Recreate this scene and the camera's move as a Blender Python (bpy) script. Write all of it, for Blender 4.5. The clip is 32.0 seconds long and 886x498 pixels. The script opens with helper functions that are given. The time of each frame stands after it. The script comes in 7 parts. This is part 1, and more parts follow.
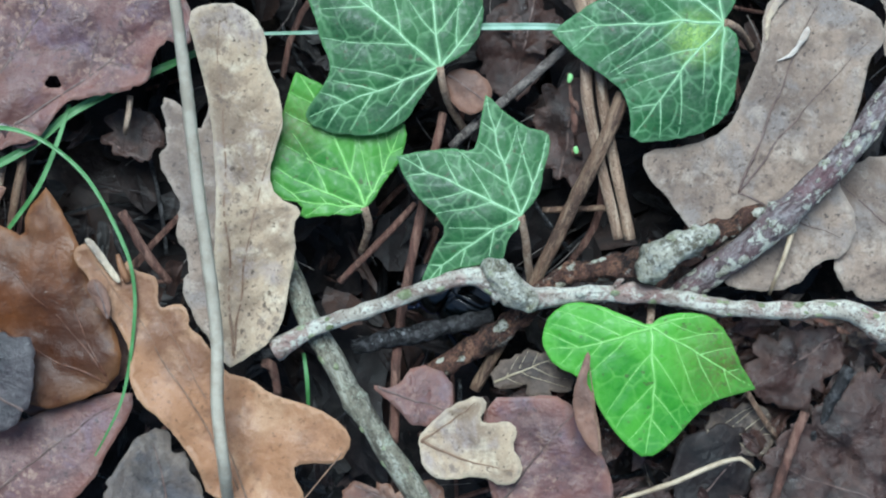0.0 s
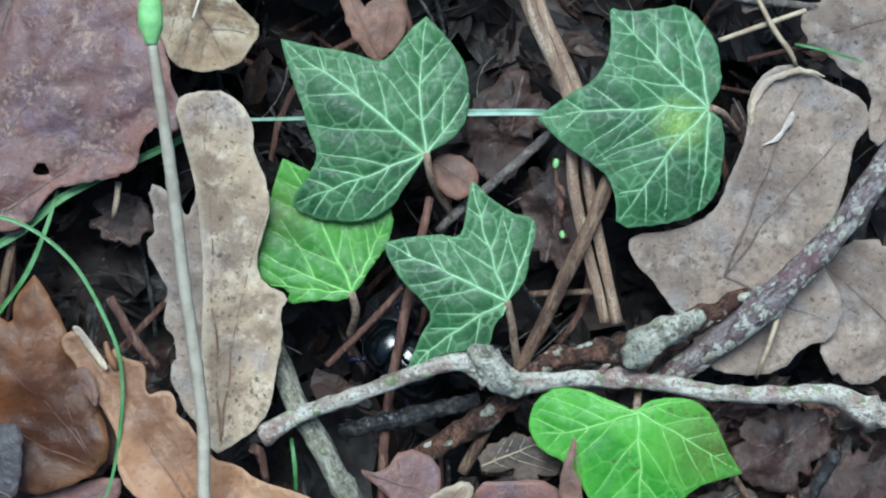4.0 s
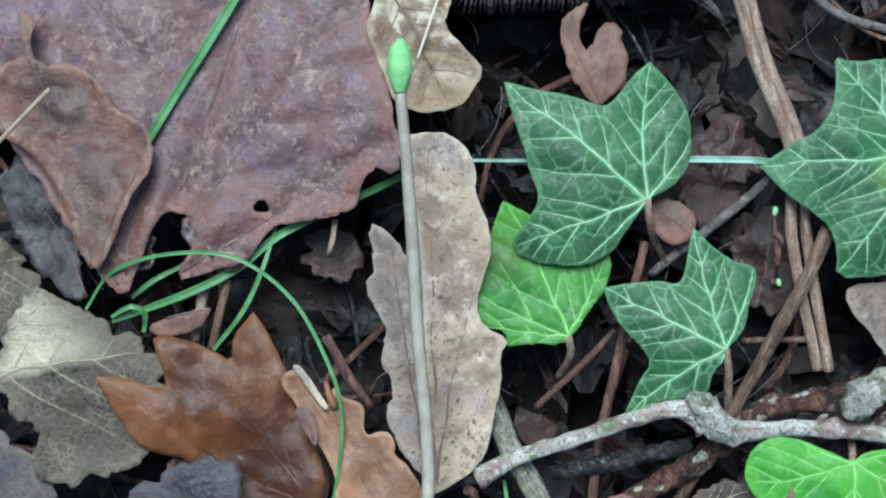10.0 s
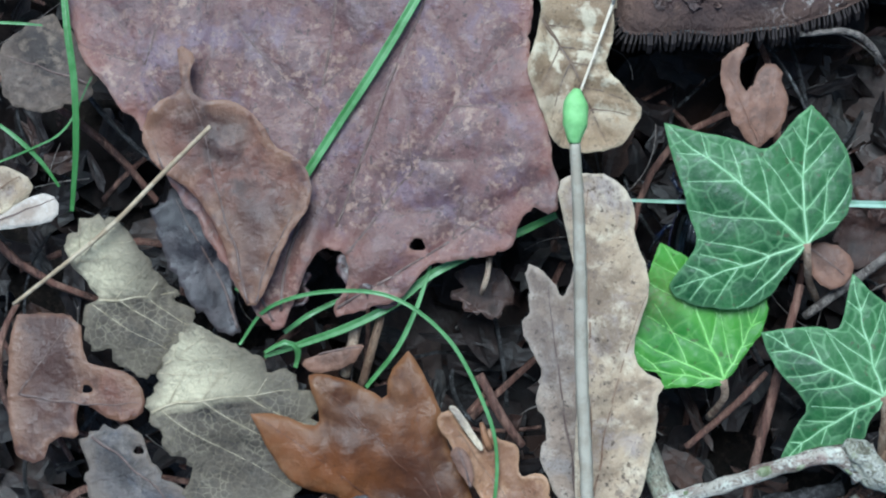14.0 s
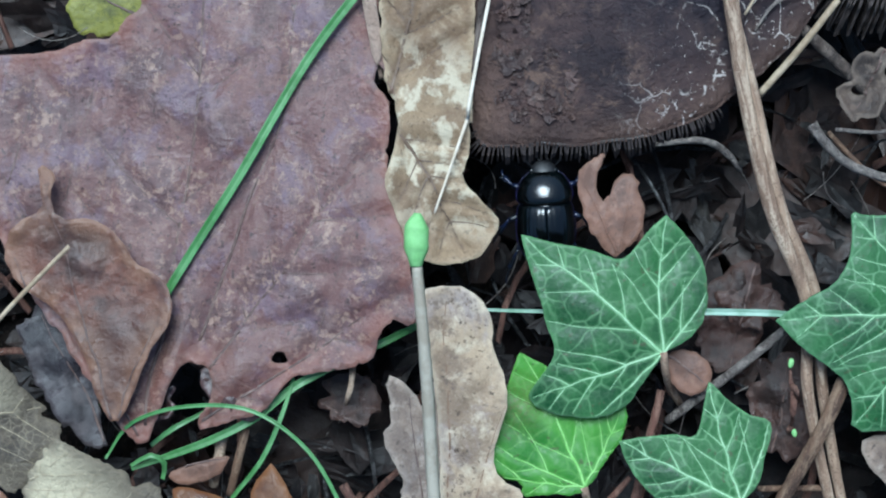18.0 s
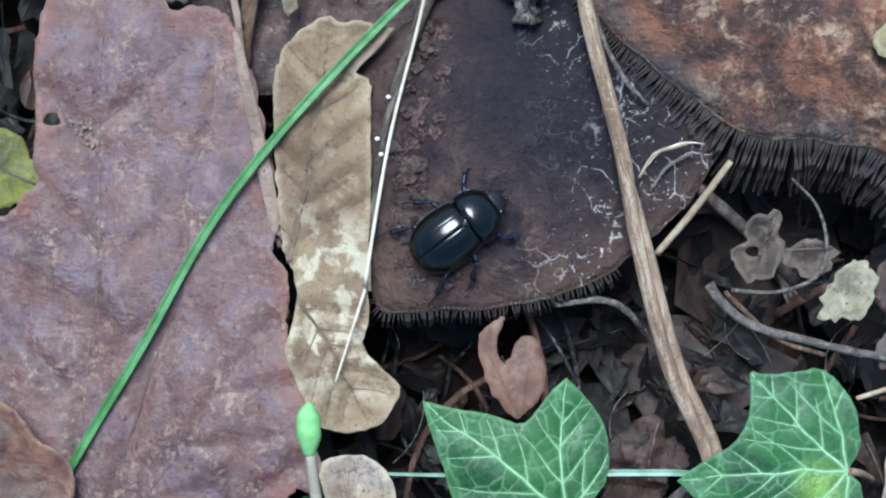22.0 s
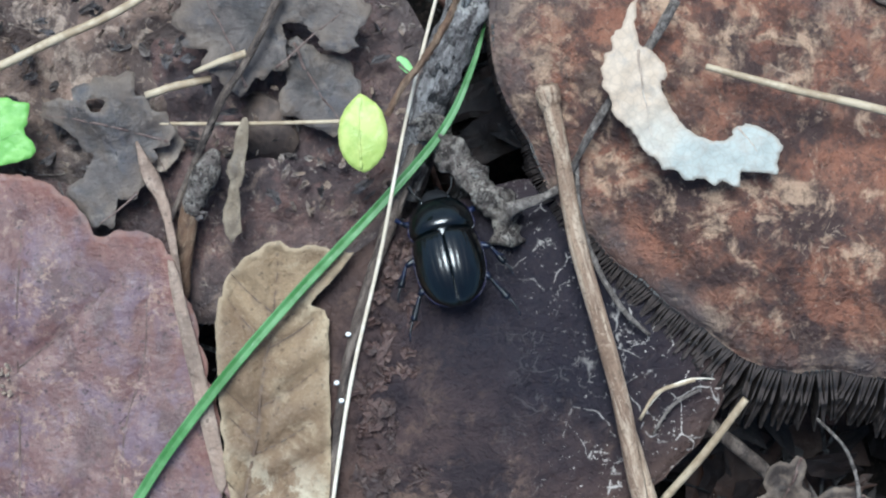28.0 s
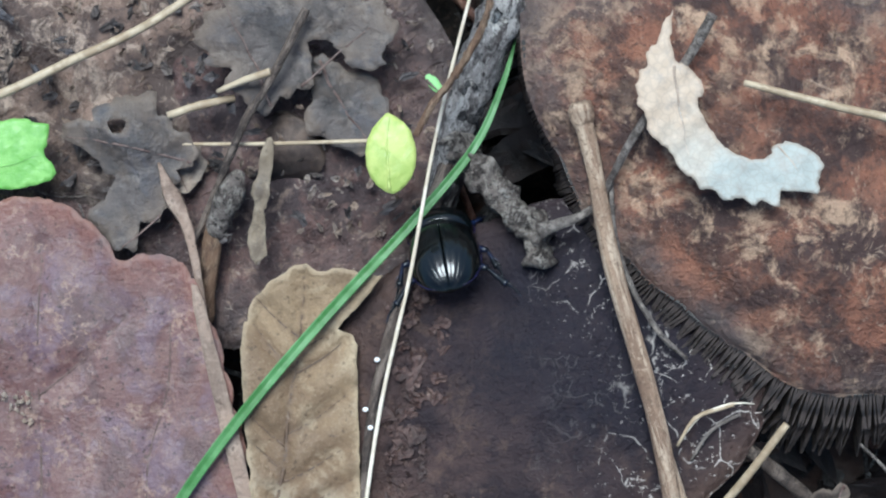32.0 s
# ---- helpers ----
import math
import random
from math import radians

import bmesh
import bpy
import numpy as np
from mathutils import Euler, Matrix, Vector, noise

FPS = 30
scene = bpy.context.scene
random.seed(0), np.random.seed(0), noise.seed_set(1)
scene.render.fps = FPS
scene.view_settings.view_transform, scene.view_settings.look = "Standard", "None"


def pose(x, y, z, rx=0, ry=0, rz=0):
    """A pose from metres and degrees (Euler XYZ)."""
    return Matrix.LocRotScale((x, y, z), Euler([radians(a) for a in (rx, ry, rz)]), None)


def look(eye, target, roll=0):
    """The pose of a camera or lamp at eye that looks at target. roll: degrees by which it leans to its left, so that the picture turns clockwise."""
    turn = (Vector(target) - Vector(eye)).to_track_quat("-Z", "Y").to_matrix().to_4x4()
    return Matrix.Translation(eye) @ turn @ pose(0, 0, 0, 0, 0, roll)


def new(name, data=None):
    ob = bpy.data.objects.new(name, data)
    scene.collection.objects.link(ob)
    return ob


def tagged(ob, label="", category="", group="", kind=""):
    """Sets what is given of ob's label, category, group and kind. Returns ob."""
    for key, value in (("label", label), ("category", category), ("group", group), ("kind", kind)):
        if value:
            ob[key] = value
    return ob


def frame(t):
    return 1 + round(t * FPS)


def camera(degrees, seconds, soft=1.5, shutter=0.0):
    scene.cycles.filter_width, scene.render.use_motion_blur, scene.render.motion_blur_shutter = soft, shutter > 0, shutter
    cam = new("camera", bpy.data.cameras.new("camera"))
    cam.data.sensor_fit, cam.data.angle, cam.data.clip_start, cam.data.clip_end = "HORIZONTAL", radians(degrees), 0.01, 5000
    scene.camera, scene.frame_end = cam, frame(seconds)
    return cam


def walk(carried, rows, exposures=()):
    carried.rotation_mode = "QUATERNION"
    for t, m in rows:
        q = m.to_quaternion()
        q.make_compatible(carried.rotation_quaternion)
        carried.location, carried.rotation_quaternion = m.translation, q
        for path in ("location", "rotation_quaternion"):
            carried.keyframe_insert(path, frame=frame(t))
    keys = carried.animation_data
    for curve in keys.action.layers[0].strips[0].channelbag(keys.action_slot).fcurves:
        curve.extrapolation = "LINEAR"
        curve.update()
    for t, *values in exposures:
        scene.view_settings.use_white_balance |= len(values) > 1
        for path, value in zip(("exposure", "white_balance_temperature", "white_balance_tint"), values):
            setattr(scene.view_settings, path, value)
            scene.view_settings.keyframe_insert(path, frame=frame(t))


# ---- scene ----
cam = camera(25.0, 32.0, soft=2.1)
# seconds; eye in mm; tilt, swing, twist in degrees from looking straight down
PATH = [
    (0, -0.00, -0.00, 324.83, 0.48, -0.69, 0.00),
    (0.5, 0.90, 2.11, 324.99, 0.55, -0.71, -0.06),
    (1, 1.71, 2.32, 325.23, 0.63, -0.70, 0.00),
    (1.5, 3.33, 2.76, 325.38, 0.73, -0.65, 0.05),
    (2, 4.52, 9.41, 325.74, 0.88, -0.73, -0.15),
    (2.5, 5.47, 9.85, 326.03, 1.01, -0.61, -0.20),
    (4.5, 1.11, 9.58, 326.17, 1.43, -0.42, -0.11),
    (5, -5.74, 10.11, 327.27, 1.69, -0.92, 0.28),
    (5.5, -14.36, 18.87, 327.31, 0.94, -1.28, 0.50),
    (6, -18.11, 20.46, 326.90, 0.89, -0.53, 0.62),
    (6.5, -21.52, 21.72, 326.23, 0.62, -0.14, 0.65),
    (7, -19.95, 24.36, 325.88, -0.14, -0.12, 0.66),
    (7.5, -20.19, 24.63, 326.19, -0.27, -0.15, 0.74),
    (8, -20.72, 22.12, 327.24, 0.24, -0.37, 0.83),
    (8.5, -21.04, 22.01, 326.68, 0.31, -0.36, 0.83),
    (9, -22.22, 21.47, 325.59, 0.39, -0.09, 0.80),
    (9.5, -25.14, 20.99, 325.54, 0.33, 0.11, 0.90),
    (10, -29.99, 20.44, 325.98, 0.47, -0.15, 1.11),
    (10.5, -36.83, 22.07, 326.16, 0.69, -0.35, 1.45),
    (11, -40.41, 23.36, 326.22, 0.64, -0.14, 1.61),
    (11.5, -45.19, 28.71, 326.26, 0.00, -0.32, 1.95),
    (12, -47.37, 30.31, 325.75, -0.09, -0.18, 1.94),
    (12.5, -48.27, 31.02, 325.59, -0.34, -0.02, 1.90),
    (13, -47.57, 31.01, 325.22, -0.37, 0.03, 1.85),
    (13.5, -47.14, 31.98, 324.25, -0.54, 0.44, 1.87),
    (14, -51.01, 33.56, 324.41, -0.83, 0.64, 2.00),
    (14.5, -55.16, 36.92, 325.80, -1.35, 0.42, 2.21),
    (16.5, -42.30, 43.10, 330.19, -0.87, 2.02, 1.85),
    (17, -38.36, 42.48, 326.34, -0.53, 1.18, 1.59),
    (17.5, -34.70, 43.75, 327.04, -0.29, 0.79, 1.44),
    (18, -29.21, 48.54, 327.84, -0.17, 0.58, 1.25),
    (18.5, -24.07, 54.89, 328.22, -0.19, 0.41, 0.95),
    (19, -22.19, 57.14, 328.30, -0.19, 0.25, 0.58),
    (19.5, -20.91, 58.37, 328.63, -0.18, 0.02, 0.40),
    (20, -20.67, 61.55, 328.70, -0.13, 0.01, 0.37),
    (20.5, -18.81, 63.68, 328.75, -0.15, 0.05, 0.29),
    (21, -16.65, 65.33, 328.74, -0.00, 0.16, 0.27),
    (21.5, -16.42, 71.01, 328.79, 0.01, 0.21, -0.10),
    (22, -16.62, 75.33, 329.12, -0.11, -0.02, -0.15),
    (22.5, -12.58, 75.66, 329.13, -0.03, -0.01, -0.37),
    (23, -7.13, 77.66, 328.66, 0.31, -0.09, -0.50),
    (23.5, -3.95, 86.62, 328.54, 0.40, -0.25, -0.82),
    (24, -5.95, 90.81, 328.54, 1.14, -0.35, -0.73),
    (24.5, -4.91, 92.70, 328.68, 0.86, -0.26, -0.83),
    (25, -4.71, 94.02, 328.16, 0.56, -0.05, -0.94),
    (25.5, -8.59, 100.52, 328.73, 0.29, 0.08, -1.08),
    (26, -12.57, 105.09, 329.51, 0.43, 0.04, -1.06),
    (26.5, -13.73, 106.64, 329.70, 0.40, 0.05, -1.00),
    (28.5, -10.51, 114.68, 277.20, -0.80, 0.24, -1.64),
    (29, -10.46, 115.08, 276.97, -0.94, 0.73, -1.82),
    (29.5, -10.41, 115.77, 276.94, -1.21, 0.45, -1.89),
    (30, -10.24, 116.40, 276.58, -1.28, 0.55, -1.75),
    (30.5, -11.12, 116.08, 277.12, -1.17, 0.90, -1.69),
    (31, -12.67, 116.08, 277.83, -0.93, 0.69, -1.57),
    (31.5, -12.54, 115.85, 278.38, -0.76, 0.69, -1.56),
    (32, -11.73, 116.20, 278.27, -0.54, 0.86, -1.76),
]
# seconds, stops, white balance
LIGHT = [(0.0, 1.03, 5310, -5), (5.0, 0.97, 5300, -5), (12.0, 1.0, 5200, -4), (18.0, 0.97, 5150, -4), (24.0, 1.19, 5380, -1), (32.0, 1.06, 5560, -1)]
walk(cam, [(t, pose(x / 1000, y / 1000, z / 1000, a, b, c)) for t, x, y, z, a, b, c in PATH], LIGHT)

# ---- light: overcast sky above a wood ----
world = bpy.data.worlds.new("overcast_sky")
scene.world = world
world.use_nodes = True
wt = world.node_tree
sky = wt.nodes.new("ShaderNodeTexSky")
sky.sky_type, sky.sun_disc = "NISHITA", False
sky.sun_elevation, sky.sun_rotation = radians(67), radians(-12)
sky.dust_density, sky.ozone_density = 3.0, 2.0
wt.links.new(sky.outputs[0], wt.nodes["Background"].inputs[0])
wt.nodes["Background"].inputs[1].default_value = 0.064
sun = new("sun", bpy.data.lights.new("sun", "SUN"))
sun.data.energy, sun.data.angle, sun.data.color = 2.6, radians(28), (1.0, 0.975, 0.95)
sun.matrix_world = look((0, 0, 3), (0.26, -1.25, 0))


# ---- materials ----
class Nodes:
    """Short hand for a node material with its Principled shader."""

    def __init__(self, name, rough=0.6, metal=0.0, spec=0.5):
        self.mat = bpy.data.materials.new(name)
        self.mat.use_nodes = True
        self.nt = self.mat.node_tree
        self.bsdf = self.nt.nodes["Principled BSDF"]
        self.bsdf.inputs["Roughness"].default_value = rough
        self.bsdf.inputs["Metallic"].default_value = metal
        self.bsdf.inputs["Specular IOR Level"].default_value = spec
        self.coord = self.add("ShaderNodeTexCoord").outputs["Object"]

    def add(self, kind):
        return self.nt.nodes.new(kind)

    def link(self, a, b):
        self.nt.links.new(a, b)

    def put(self, socket, value):
        if hasattr(value, "is_output"):
            self.link(value, socket)
        else:
            socket.default_value = value

    def noise(self, size, detail=4.0, rough=0.6, warp=0.0, stretch=None, seed=0.0):
        """Noise whose lumps are about size mm across."""
        n = self.add("ShaderNodeTexNoise")
        n.noise_dimensions = "4D"
        n.inputs["W"].default_value = seed
        n.inputs["Scale"].default_value = 1000.0 / size
        n.inputs["Detail"].default_value = detail
        n.inputs["Roughness"].default_value = rough
        n.inputs["Distortion"].default_value = warp
        at = self.coord
        if stretch:
            m = self.add("ShaderNodeMapping")
            m.vector_type = "TEXTURE"
            m.inputs["Rotation"].default_value = (0, 0, radians(stretch[2]))
            m.inputs["Scale"].default_value = (stretch[0], stretch[1], 1)
            self.link(at, m.inputs["Vector"])
            at = m.outputs[0]
        self.link(at, n.inputs["Vector"])
        return self.math("MULTIPLY_ADD", n.outputs["Fac"], 3.0, -1.0)

    def cells(self, size, feature="DISTANCE_TO_EDGE", warp=0.6):
        v = self.add("ShaderNodeTexVoronoi")
        v.feature = feature
        v.inputs["Scale"].default_value = 1000.0 / size
        n = self.add("ShaderNodeTexNoise")
        n.inputs["Scale"].default_value = 1000.0 / size * 0.9
        self.link(self.coord, n.inputs["Vector"])
        mix = self.add("ShaderNodeVectorMath")
        mix.operation = "MULTIPLY_ADD"
        self.link(n.outputs["Color"], mix.inputs[0])
        mix.inputs[1].default_value = [warp * size / 1000] * 3
        self.link(self.coord, mix.inputs[2])
        self.link(mix.outputs[0], v.inputs["Vector"])
        return v.outputs["Distance"]

    def ramp(self, value, lo, hi, a=0.0, b=1.0):
        r = self.add("ShaderNodeMapRange")
        for socket, v in zip(("Value", "From Min", "From Max", "To Min", "To Max"), (value, lo, hi, a, b)):
            self.put(r.inputs[socket], v)
        return r.outputs[0]

    def mix(self, fac, a, b, how="MIX"):
        m = self.add("ShaderNodeMix")
        m.data_type, m.blend_type = "RGBA", how
        self.put(m.inputs[0], fac)
        self.put(m.inputs[6], rgb(a))
        self.put(m.inputs[7], rgb(b))
        return m.outputs[2]

    def math(self, how, a, b=0.0, c=0.0):
        m = self.add("ShaderNodeMath")
        m.operation = how
        self.put(m.inputs[0], a)
        self.put(m.inputs[1], b)
        self.put(m.inputs[2], c)
        return m.outputs[0]

    def attr(self, name):
        a = self.add("ShaderNodeAttribute")
        a.attribute_name = name
        return a.outputs["Fac"]

    def bump(self, height, mm, strength=1.0):
        b = self.add("ShaderNodeBump")
        b.inputs["Strength"].default_value = strength
        b.inputs["Distance"].default_value = mm / 1000
        self.link(height, b.inputs["Height"])
        if self.bsdf.inputs["Normal"].is_linked:
            self.link(self.bsdf.inputs["Normal"].links[0].from_socket, b.inputs["Normal"])
        self.link(b.outputs[0], self.bsdf.inputs["Normal"])

    def colour(self, c):
        self.put(self.bsdf.inputs["Base Color"], rgb(c))

    def rough(self, r):
        self.put(self.bsdf.inputs["Roughness"], r)

    def thin(self, colour, share):
        """Lets some light through, as a leaf does."""
        t = self.add("ShaderNodeBsdfTranslucent")
        self.put(t.inputs["Color"], rgb(colour))
        m = self.add("ShaderNodeMixShader")
        m.inputs[0].default_value = share
        self.link(self.bsdf.outputs[0], m.inputs[1])
        self.link(t.outputs[0], m.inputs[2])
        self.link(m.outputs[0], self.nt.nodes["Material Output"].inputs["Surface"])
        return self


def rgb(c):
    return (*c, 1.0) if isinstance(c, tuple) and len(c) == 3 else c


def contour(n, size, width, seed=0.0, warp=0.8):
    """Thin winding lines, as of cracked skin."""
    return n.ramp(n.math("ABSOLUTE", n.math("SUBTRACT", n.noise(size, 5, 0.6, warp, seed=seed), 0.5)), 0.0, width, 1.0, 0.0)


def ivy_material(name, deep, light, vein, blotch=None):
    """Waxy ivy: pale main veins, a fine pale net between them."""
    n = Nodes(name, rough=0.44, spec=0.3)
    big = n.ramp(n.noise(12, 3), 0.25, 0.75)
    col = n.mix(big, deep, light)
    col = n.mix(n.ramp(n.noise(0.6, 3, 0.7), 0.4, 0.9, 0.0, 0.25), col, light)
    patchy = n.ramp(n.noise(5, 3, seed=6.0), 0.2, 0.7, 0.45, 1.0)
    net = n.math("MULTIPLY", n.ramp(n.cells(4.3, warp=0.55), 0.0, 0.06, 0.34, 0.0), patchy)
    col = n.mix(net, col, vein)
    col = n.mix(n.ramp(n.cells(1.3), 0.0, 0.14, 0.06, 0.0), col, vein)
    col = n.mix(n.ramp(n.attr("vein"), 0.2, 0.9, 0.0, 0.6), col, vein)
    if blotch:
        colour, spot, reach, strength = blotch
        d = n.add("ShaderNodeVectorMath")
        d.operation = "DISTANCE"
        n.link(n.coord, d.inputs[0])
        d.inputs[1].default_value = (spot[0] / 1000, spot[1] / 1000, 0)
        near = n.ramp(d.outputs["Value"], 0.0, reach / 1000, 1.0, 0.0)
        grains = n.ramp(n.noise(0.5, 4, 0.75, seed=4.0), 0.0, 0.9)
        col = n.mix(n.math("MULTIPLY", n.math("MULTIPLY", near, grains), strength), col, colour)
    col = n.mix(n.ramp(n.noise(1.1, 2, 0.5, seed=8.0), 0.95, 1.05, 0, 0.6), col, (0.05, 0.045, 0.02))
    col = n.mix(n.ramp(n.attr("rim"), 0.2, 1.0, 0.0, 0.3), col, vein)
    n.colour(col)
    n.rough(n.ramp(n.noise(1.2, 4), 0.2, 0.8, 0.36, 0.58))
    n.bump(n.cells(4.3, warp=0.55), 0.28, 0.5)
    n.bump(n.noise(0.8, 4), 0.08, 0.5)
    n.thin(light, 0.10)
    return n.mat


def dead_leaf_material(name, base, dark, pale, rough=0.6, mott=6.0, mott_hi=0.75, speck=0.5, vein=None, vein_mix=0.6, net=0.25, spec=0.4, pale_mix=0.8, dark_mix=0.85, tint=None, lit_half=None, cell=1.3, border=None, streak=None, grain=1.0, bleach=None, stain_shade=None):
    """Dead leaf: mottled at three scales, specked, with a fine net of veins."""
    n = Nodes(name, rough=rough, spec=spec)
    col = n.mix(n.ramp(n.noise(mott * 1.6, 4, 0.6, 0.6), 0.45, mott_hi, 0, dark_mix), base, dark)
    if tint:
        col = n.mix(n.ramp(n.noise(mott * 1.1, 4, 0.65, 0.5, seed=11.0), 0.5, 0.8, 0, 0.8), col, tint)
    col = n.mix(n.ramp(n.noise(mott * 0.55, 7, 0.68, 0.4, seed=3.0), 0.55, 0.95, 0, pale_mix), col, pale)
    col = n.mix(n.ramp(n.noise(mott * 0.3, 6, 0.72, 0.3, seed=13.0), 0.6, 1.0, 0, 0.45), col, dark)
    col = n.mix(n.ramp(n.noise(0.85, 4, 0.65, seed=7.0), 0.78, 0.92, 0, speck), col, tuple(c * 0.45 for c in dark))
    col = n.mix(n.ramp(n.noise(0.4, 4, 0.7, seed=9.0), 0.6, 1.0, 0, 0.25), col, pale)
    # paints the side of the rib that faces the light brighter, fading to the tip
    if lit_half:
        col = n.mix(n.math("MULTIPLY", n.math("MULTIPLY", n.ramp(n.math("MULTIPLY_ADD", n.noise(4, 5, 0.7, seed=23.0), 0.25, n.attr("side")), 0.6, 1.05), n.ramp(n.attr("along"), 0.4, 0.9, 1.0, 0.0)), n.ramp(n.noise(6, 6, 0.7, seed=21.0), 0.1, 0.7, 0.75, 1.0)), col, lit_half)
    lines = n.cells(cell, warp=0.9)
    col = n.mix(n.math("MULTIPLY", n.ramp(lines, 0.0, 0.13 / cell, net, 0.0), n.ramp(n.noise(5, 3, seed=15.0), 0.3, 0.7, 0.3, 1.0)), col, vein or dark)
    col = n.mix(n.ramp(n.attr("vein"), 0.2, 0.9, 0.0, vein_mix), col, vein or dark)
    if bleach:
        col = n.mix(n.math("MULTIPLY", n.ramp(n.noise(5.0, 5, 0.62, 0.3, seed=42.0), 0.5, 0.72, 0, 0.75), n.math("MULTIPLY", n.ramp(n.attr("along"), 0.34, 0.18), n.ramp(n.attr("along"), -0.42, -0.28))), col, bleach)
    # darker towards the leaf base: a wet stain, or on oak_orange painted shadow
    if stain_shade:
        col = n.mix(n.ramp(n.math("MULTIPLY_ADD", n.noise(6, 5, 0.65, 0.3, seed=45.0), 0.12, n.attr("along")), stain_shade[0] + 0.06, stain_shade[0] + 0.2, 0.85, 0.0), col, stain_shade[1])
    if streak:
        col = n.mix(n.math("MULTIPLY", n.ramp(n.noise(1.6, 6, 0.75, 0.2, seed=31.0), 0.55, 0.8), n.ramp(n.noise(11, 4, 0.6, seed=33.0), 0.4, 0.7, 0.15, 0.8)), col, streak)
    if border:
        col = n.mix(n.math("MULTIPLY", n.ramp(n.attr("border"), 0.15, 1.0, 0.0, 0.85), n.ramp(n.noise(7, 4, 0.65, seed=35.0), 0.25, 0.6)), col, border)
    col = n.mix(n.ramp(n.attr("rim"), 0.0, 1.0, 0.0, 0.45), col, pale)
    n.colour(col)
    n.rough(n.ramp(n.noise(5, 5, seed=2.0), 0.3, 0.75, rough - 0.1, rough + 0.14))
    n.bump(lines, 0.07 * grain, 0.6)
    n.bump(n.noise(7.0, 3, 0.5, 0.2), 0.4, 0.6)
    n.bump(n.noise(2.0, 6, 0.65), 0.16 * grain, 0.7)
    n.bump(n.noise(0.45, 4, 0.7), 0.05 * grain, 0.6)
    n.thin(base, 0.05)
    return n.mat


def bark_material(name, base, dark, pale, lichen=None, rough=0.8, along=None, lichen_lo=0.55, speck=0.45, relief=0.35, flush=None):
    """Bark; along: (x, y, degrees) draws the pattern out along the twig."""
    n = Nodes(name, rough=rough, spec=0.3)
    col = n.mix(n.ramp(n.noise(2.6, 6, 0.7, 0.5, along), 0.4, 0.75), base, dark)
    col = n.mix(n.ramp(n.noise(1.3, 6, 0.75, 0.3, along, seed=5.0), 0.5, 0.72), col, pale)
    col = n.mix(n.ramp(n.noise(9, 4, 0.6, seed=17.0), 0.5, 0.9, 0, 0.55), col, dark)
    if flush:
        col = n.mix(n.ramp(n.noise(7, 4, 0.6, seed=27.0), 0.5, 0.75, 0, 0.75), col, flush)
    if lichen:
        col = n.mix(n.ramp(n.noise(3.5, 7, 0.74, 0.5, seed=8.0), lichen_lo, lichen_lo + 0.1, 0, 0.9), col, lichen)
    col = n.mix(n.ramp(n.noise(0.55, 4, 0.7, seed=2.0), 0.64, 0.8, 0, speck), col, tuple(c * 0.6 for c in dark))
    col = n.mix(n.ramp(n.noise(0.8, 5, 0.7, seed=29.0), 0.68, 0.86, 0, 0.5), col, pale)
    n.colour(col)
    n.rough(n.ramp(n.noise(2.0, 4, seed=9.0), 0.3, 0.7, rough - 0.15, rough))
    n.bump(n.noise(1.0, 6, 0.7, 0.4, along), relief * 1.3, 1.0)
    n.bump(n.noise(0.3, 4, 0.7), 0.1, 0.8)
    return n.mat


def plain_material(name, a, b, size=3.0, rough=0.5, spec=0.5, share=0.0, bump=0.1, stretch=None):
    n = Nodes(name, rough=rough, spec=spec)
    col = n.mix(n.ramp(n.noise(size, 5, 0.65, stretch=stretch), 0.3, 0.7), a, b)
    n.colour(col)
    n.rough(n.ramp(n.noise(size * 0.6, 4), 0.3, 0.7, rough - 0.1, rough + 0.1))
    n.bump(n.noise(size * 0.4, 5, 0.65, stretch=stretch), bump, 0.7)
    if share:
        n.thin(b, share)
    return n.mat


IVY = ivy_material("ivy_green", (0.010, 0.05, 0.013), (0.028, 0.10, 0.026), (0.25, 0.44, 0.21))
IVY_MARKED = ivy_material("ivy_green_marked", (0.010, 0.05, 0.014), (0.028, 0.10, 0.028), (0.24, 0.43, 0.22), ((0.30, 0.46, 0.07), (6.2, -2.4), 5.5, 0.95))
IVY_UNDER = ivy_material("ivy_fresh", (0.03, 0.135, 0.013), (0.07, 0.22, 0.025), (0.18, 0.36, 0.09), ((0.10, 0.08, 0.03), (-6, 4), 7, 0.8))
IVY_BRIGHT = ivy_material("ivy_bright", (0.035, 0.18, 0.010), (0.08, 0.285, 0.02), (0.20, 0.44, 0.09), ((0.08, 0.04, 0.018), (12.8, 0.8), 10.5, 1.0))
OAK_BEIGE = dead_leaf_material("oak_beige", (0.37, 0.275, 0.18), (0.17, 0.115, 0.075), (0.55, 0.46, 0.33), mott=9, speck=0.95, tint=(0.30, 0.245, 0.225), streak=(0.12, 0.085, 0.065), net=0.3, vein=(0.20, 0.13, 0.08), grain=1.6)
OAK_GREY = dead_leaf_material("oak_grey_brown", (0.255, 0.187, 0.14), (0.12, 0.085, 0.066), (0.38, 0.315, 0.255), mott=9, speck=0.9, tint=(0.21, 0.18, 0.165), net=0.4, streak=(0.10, 0.07, 0.055), grain=1.7)
OAK_BROWN = dead_leaf_material("oak_brown_patchy", (0.25, 0.172, 0.10), (0.15, 0.095, 0.055), (0.45, 0.365, 0.245), mott=13, vein=(0.085, 0.052, 0.031), vein_mix=0.85, pale_mix=0.6, speck=0.7, bleach=(0.55, 0.48, 0.35), grain=1.8)
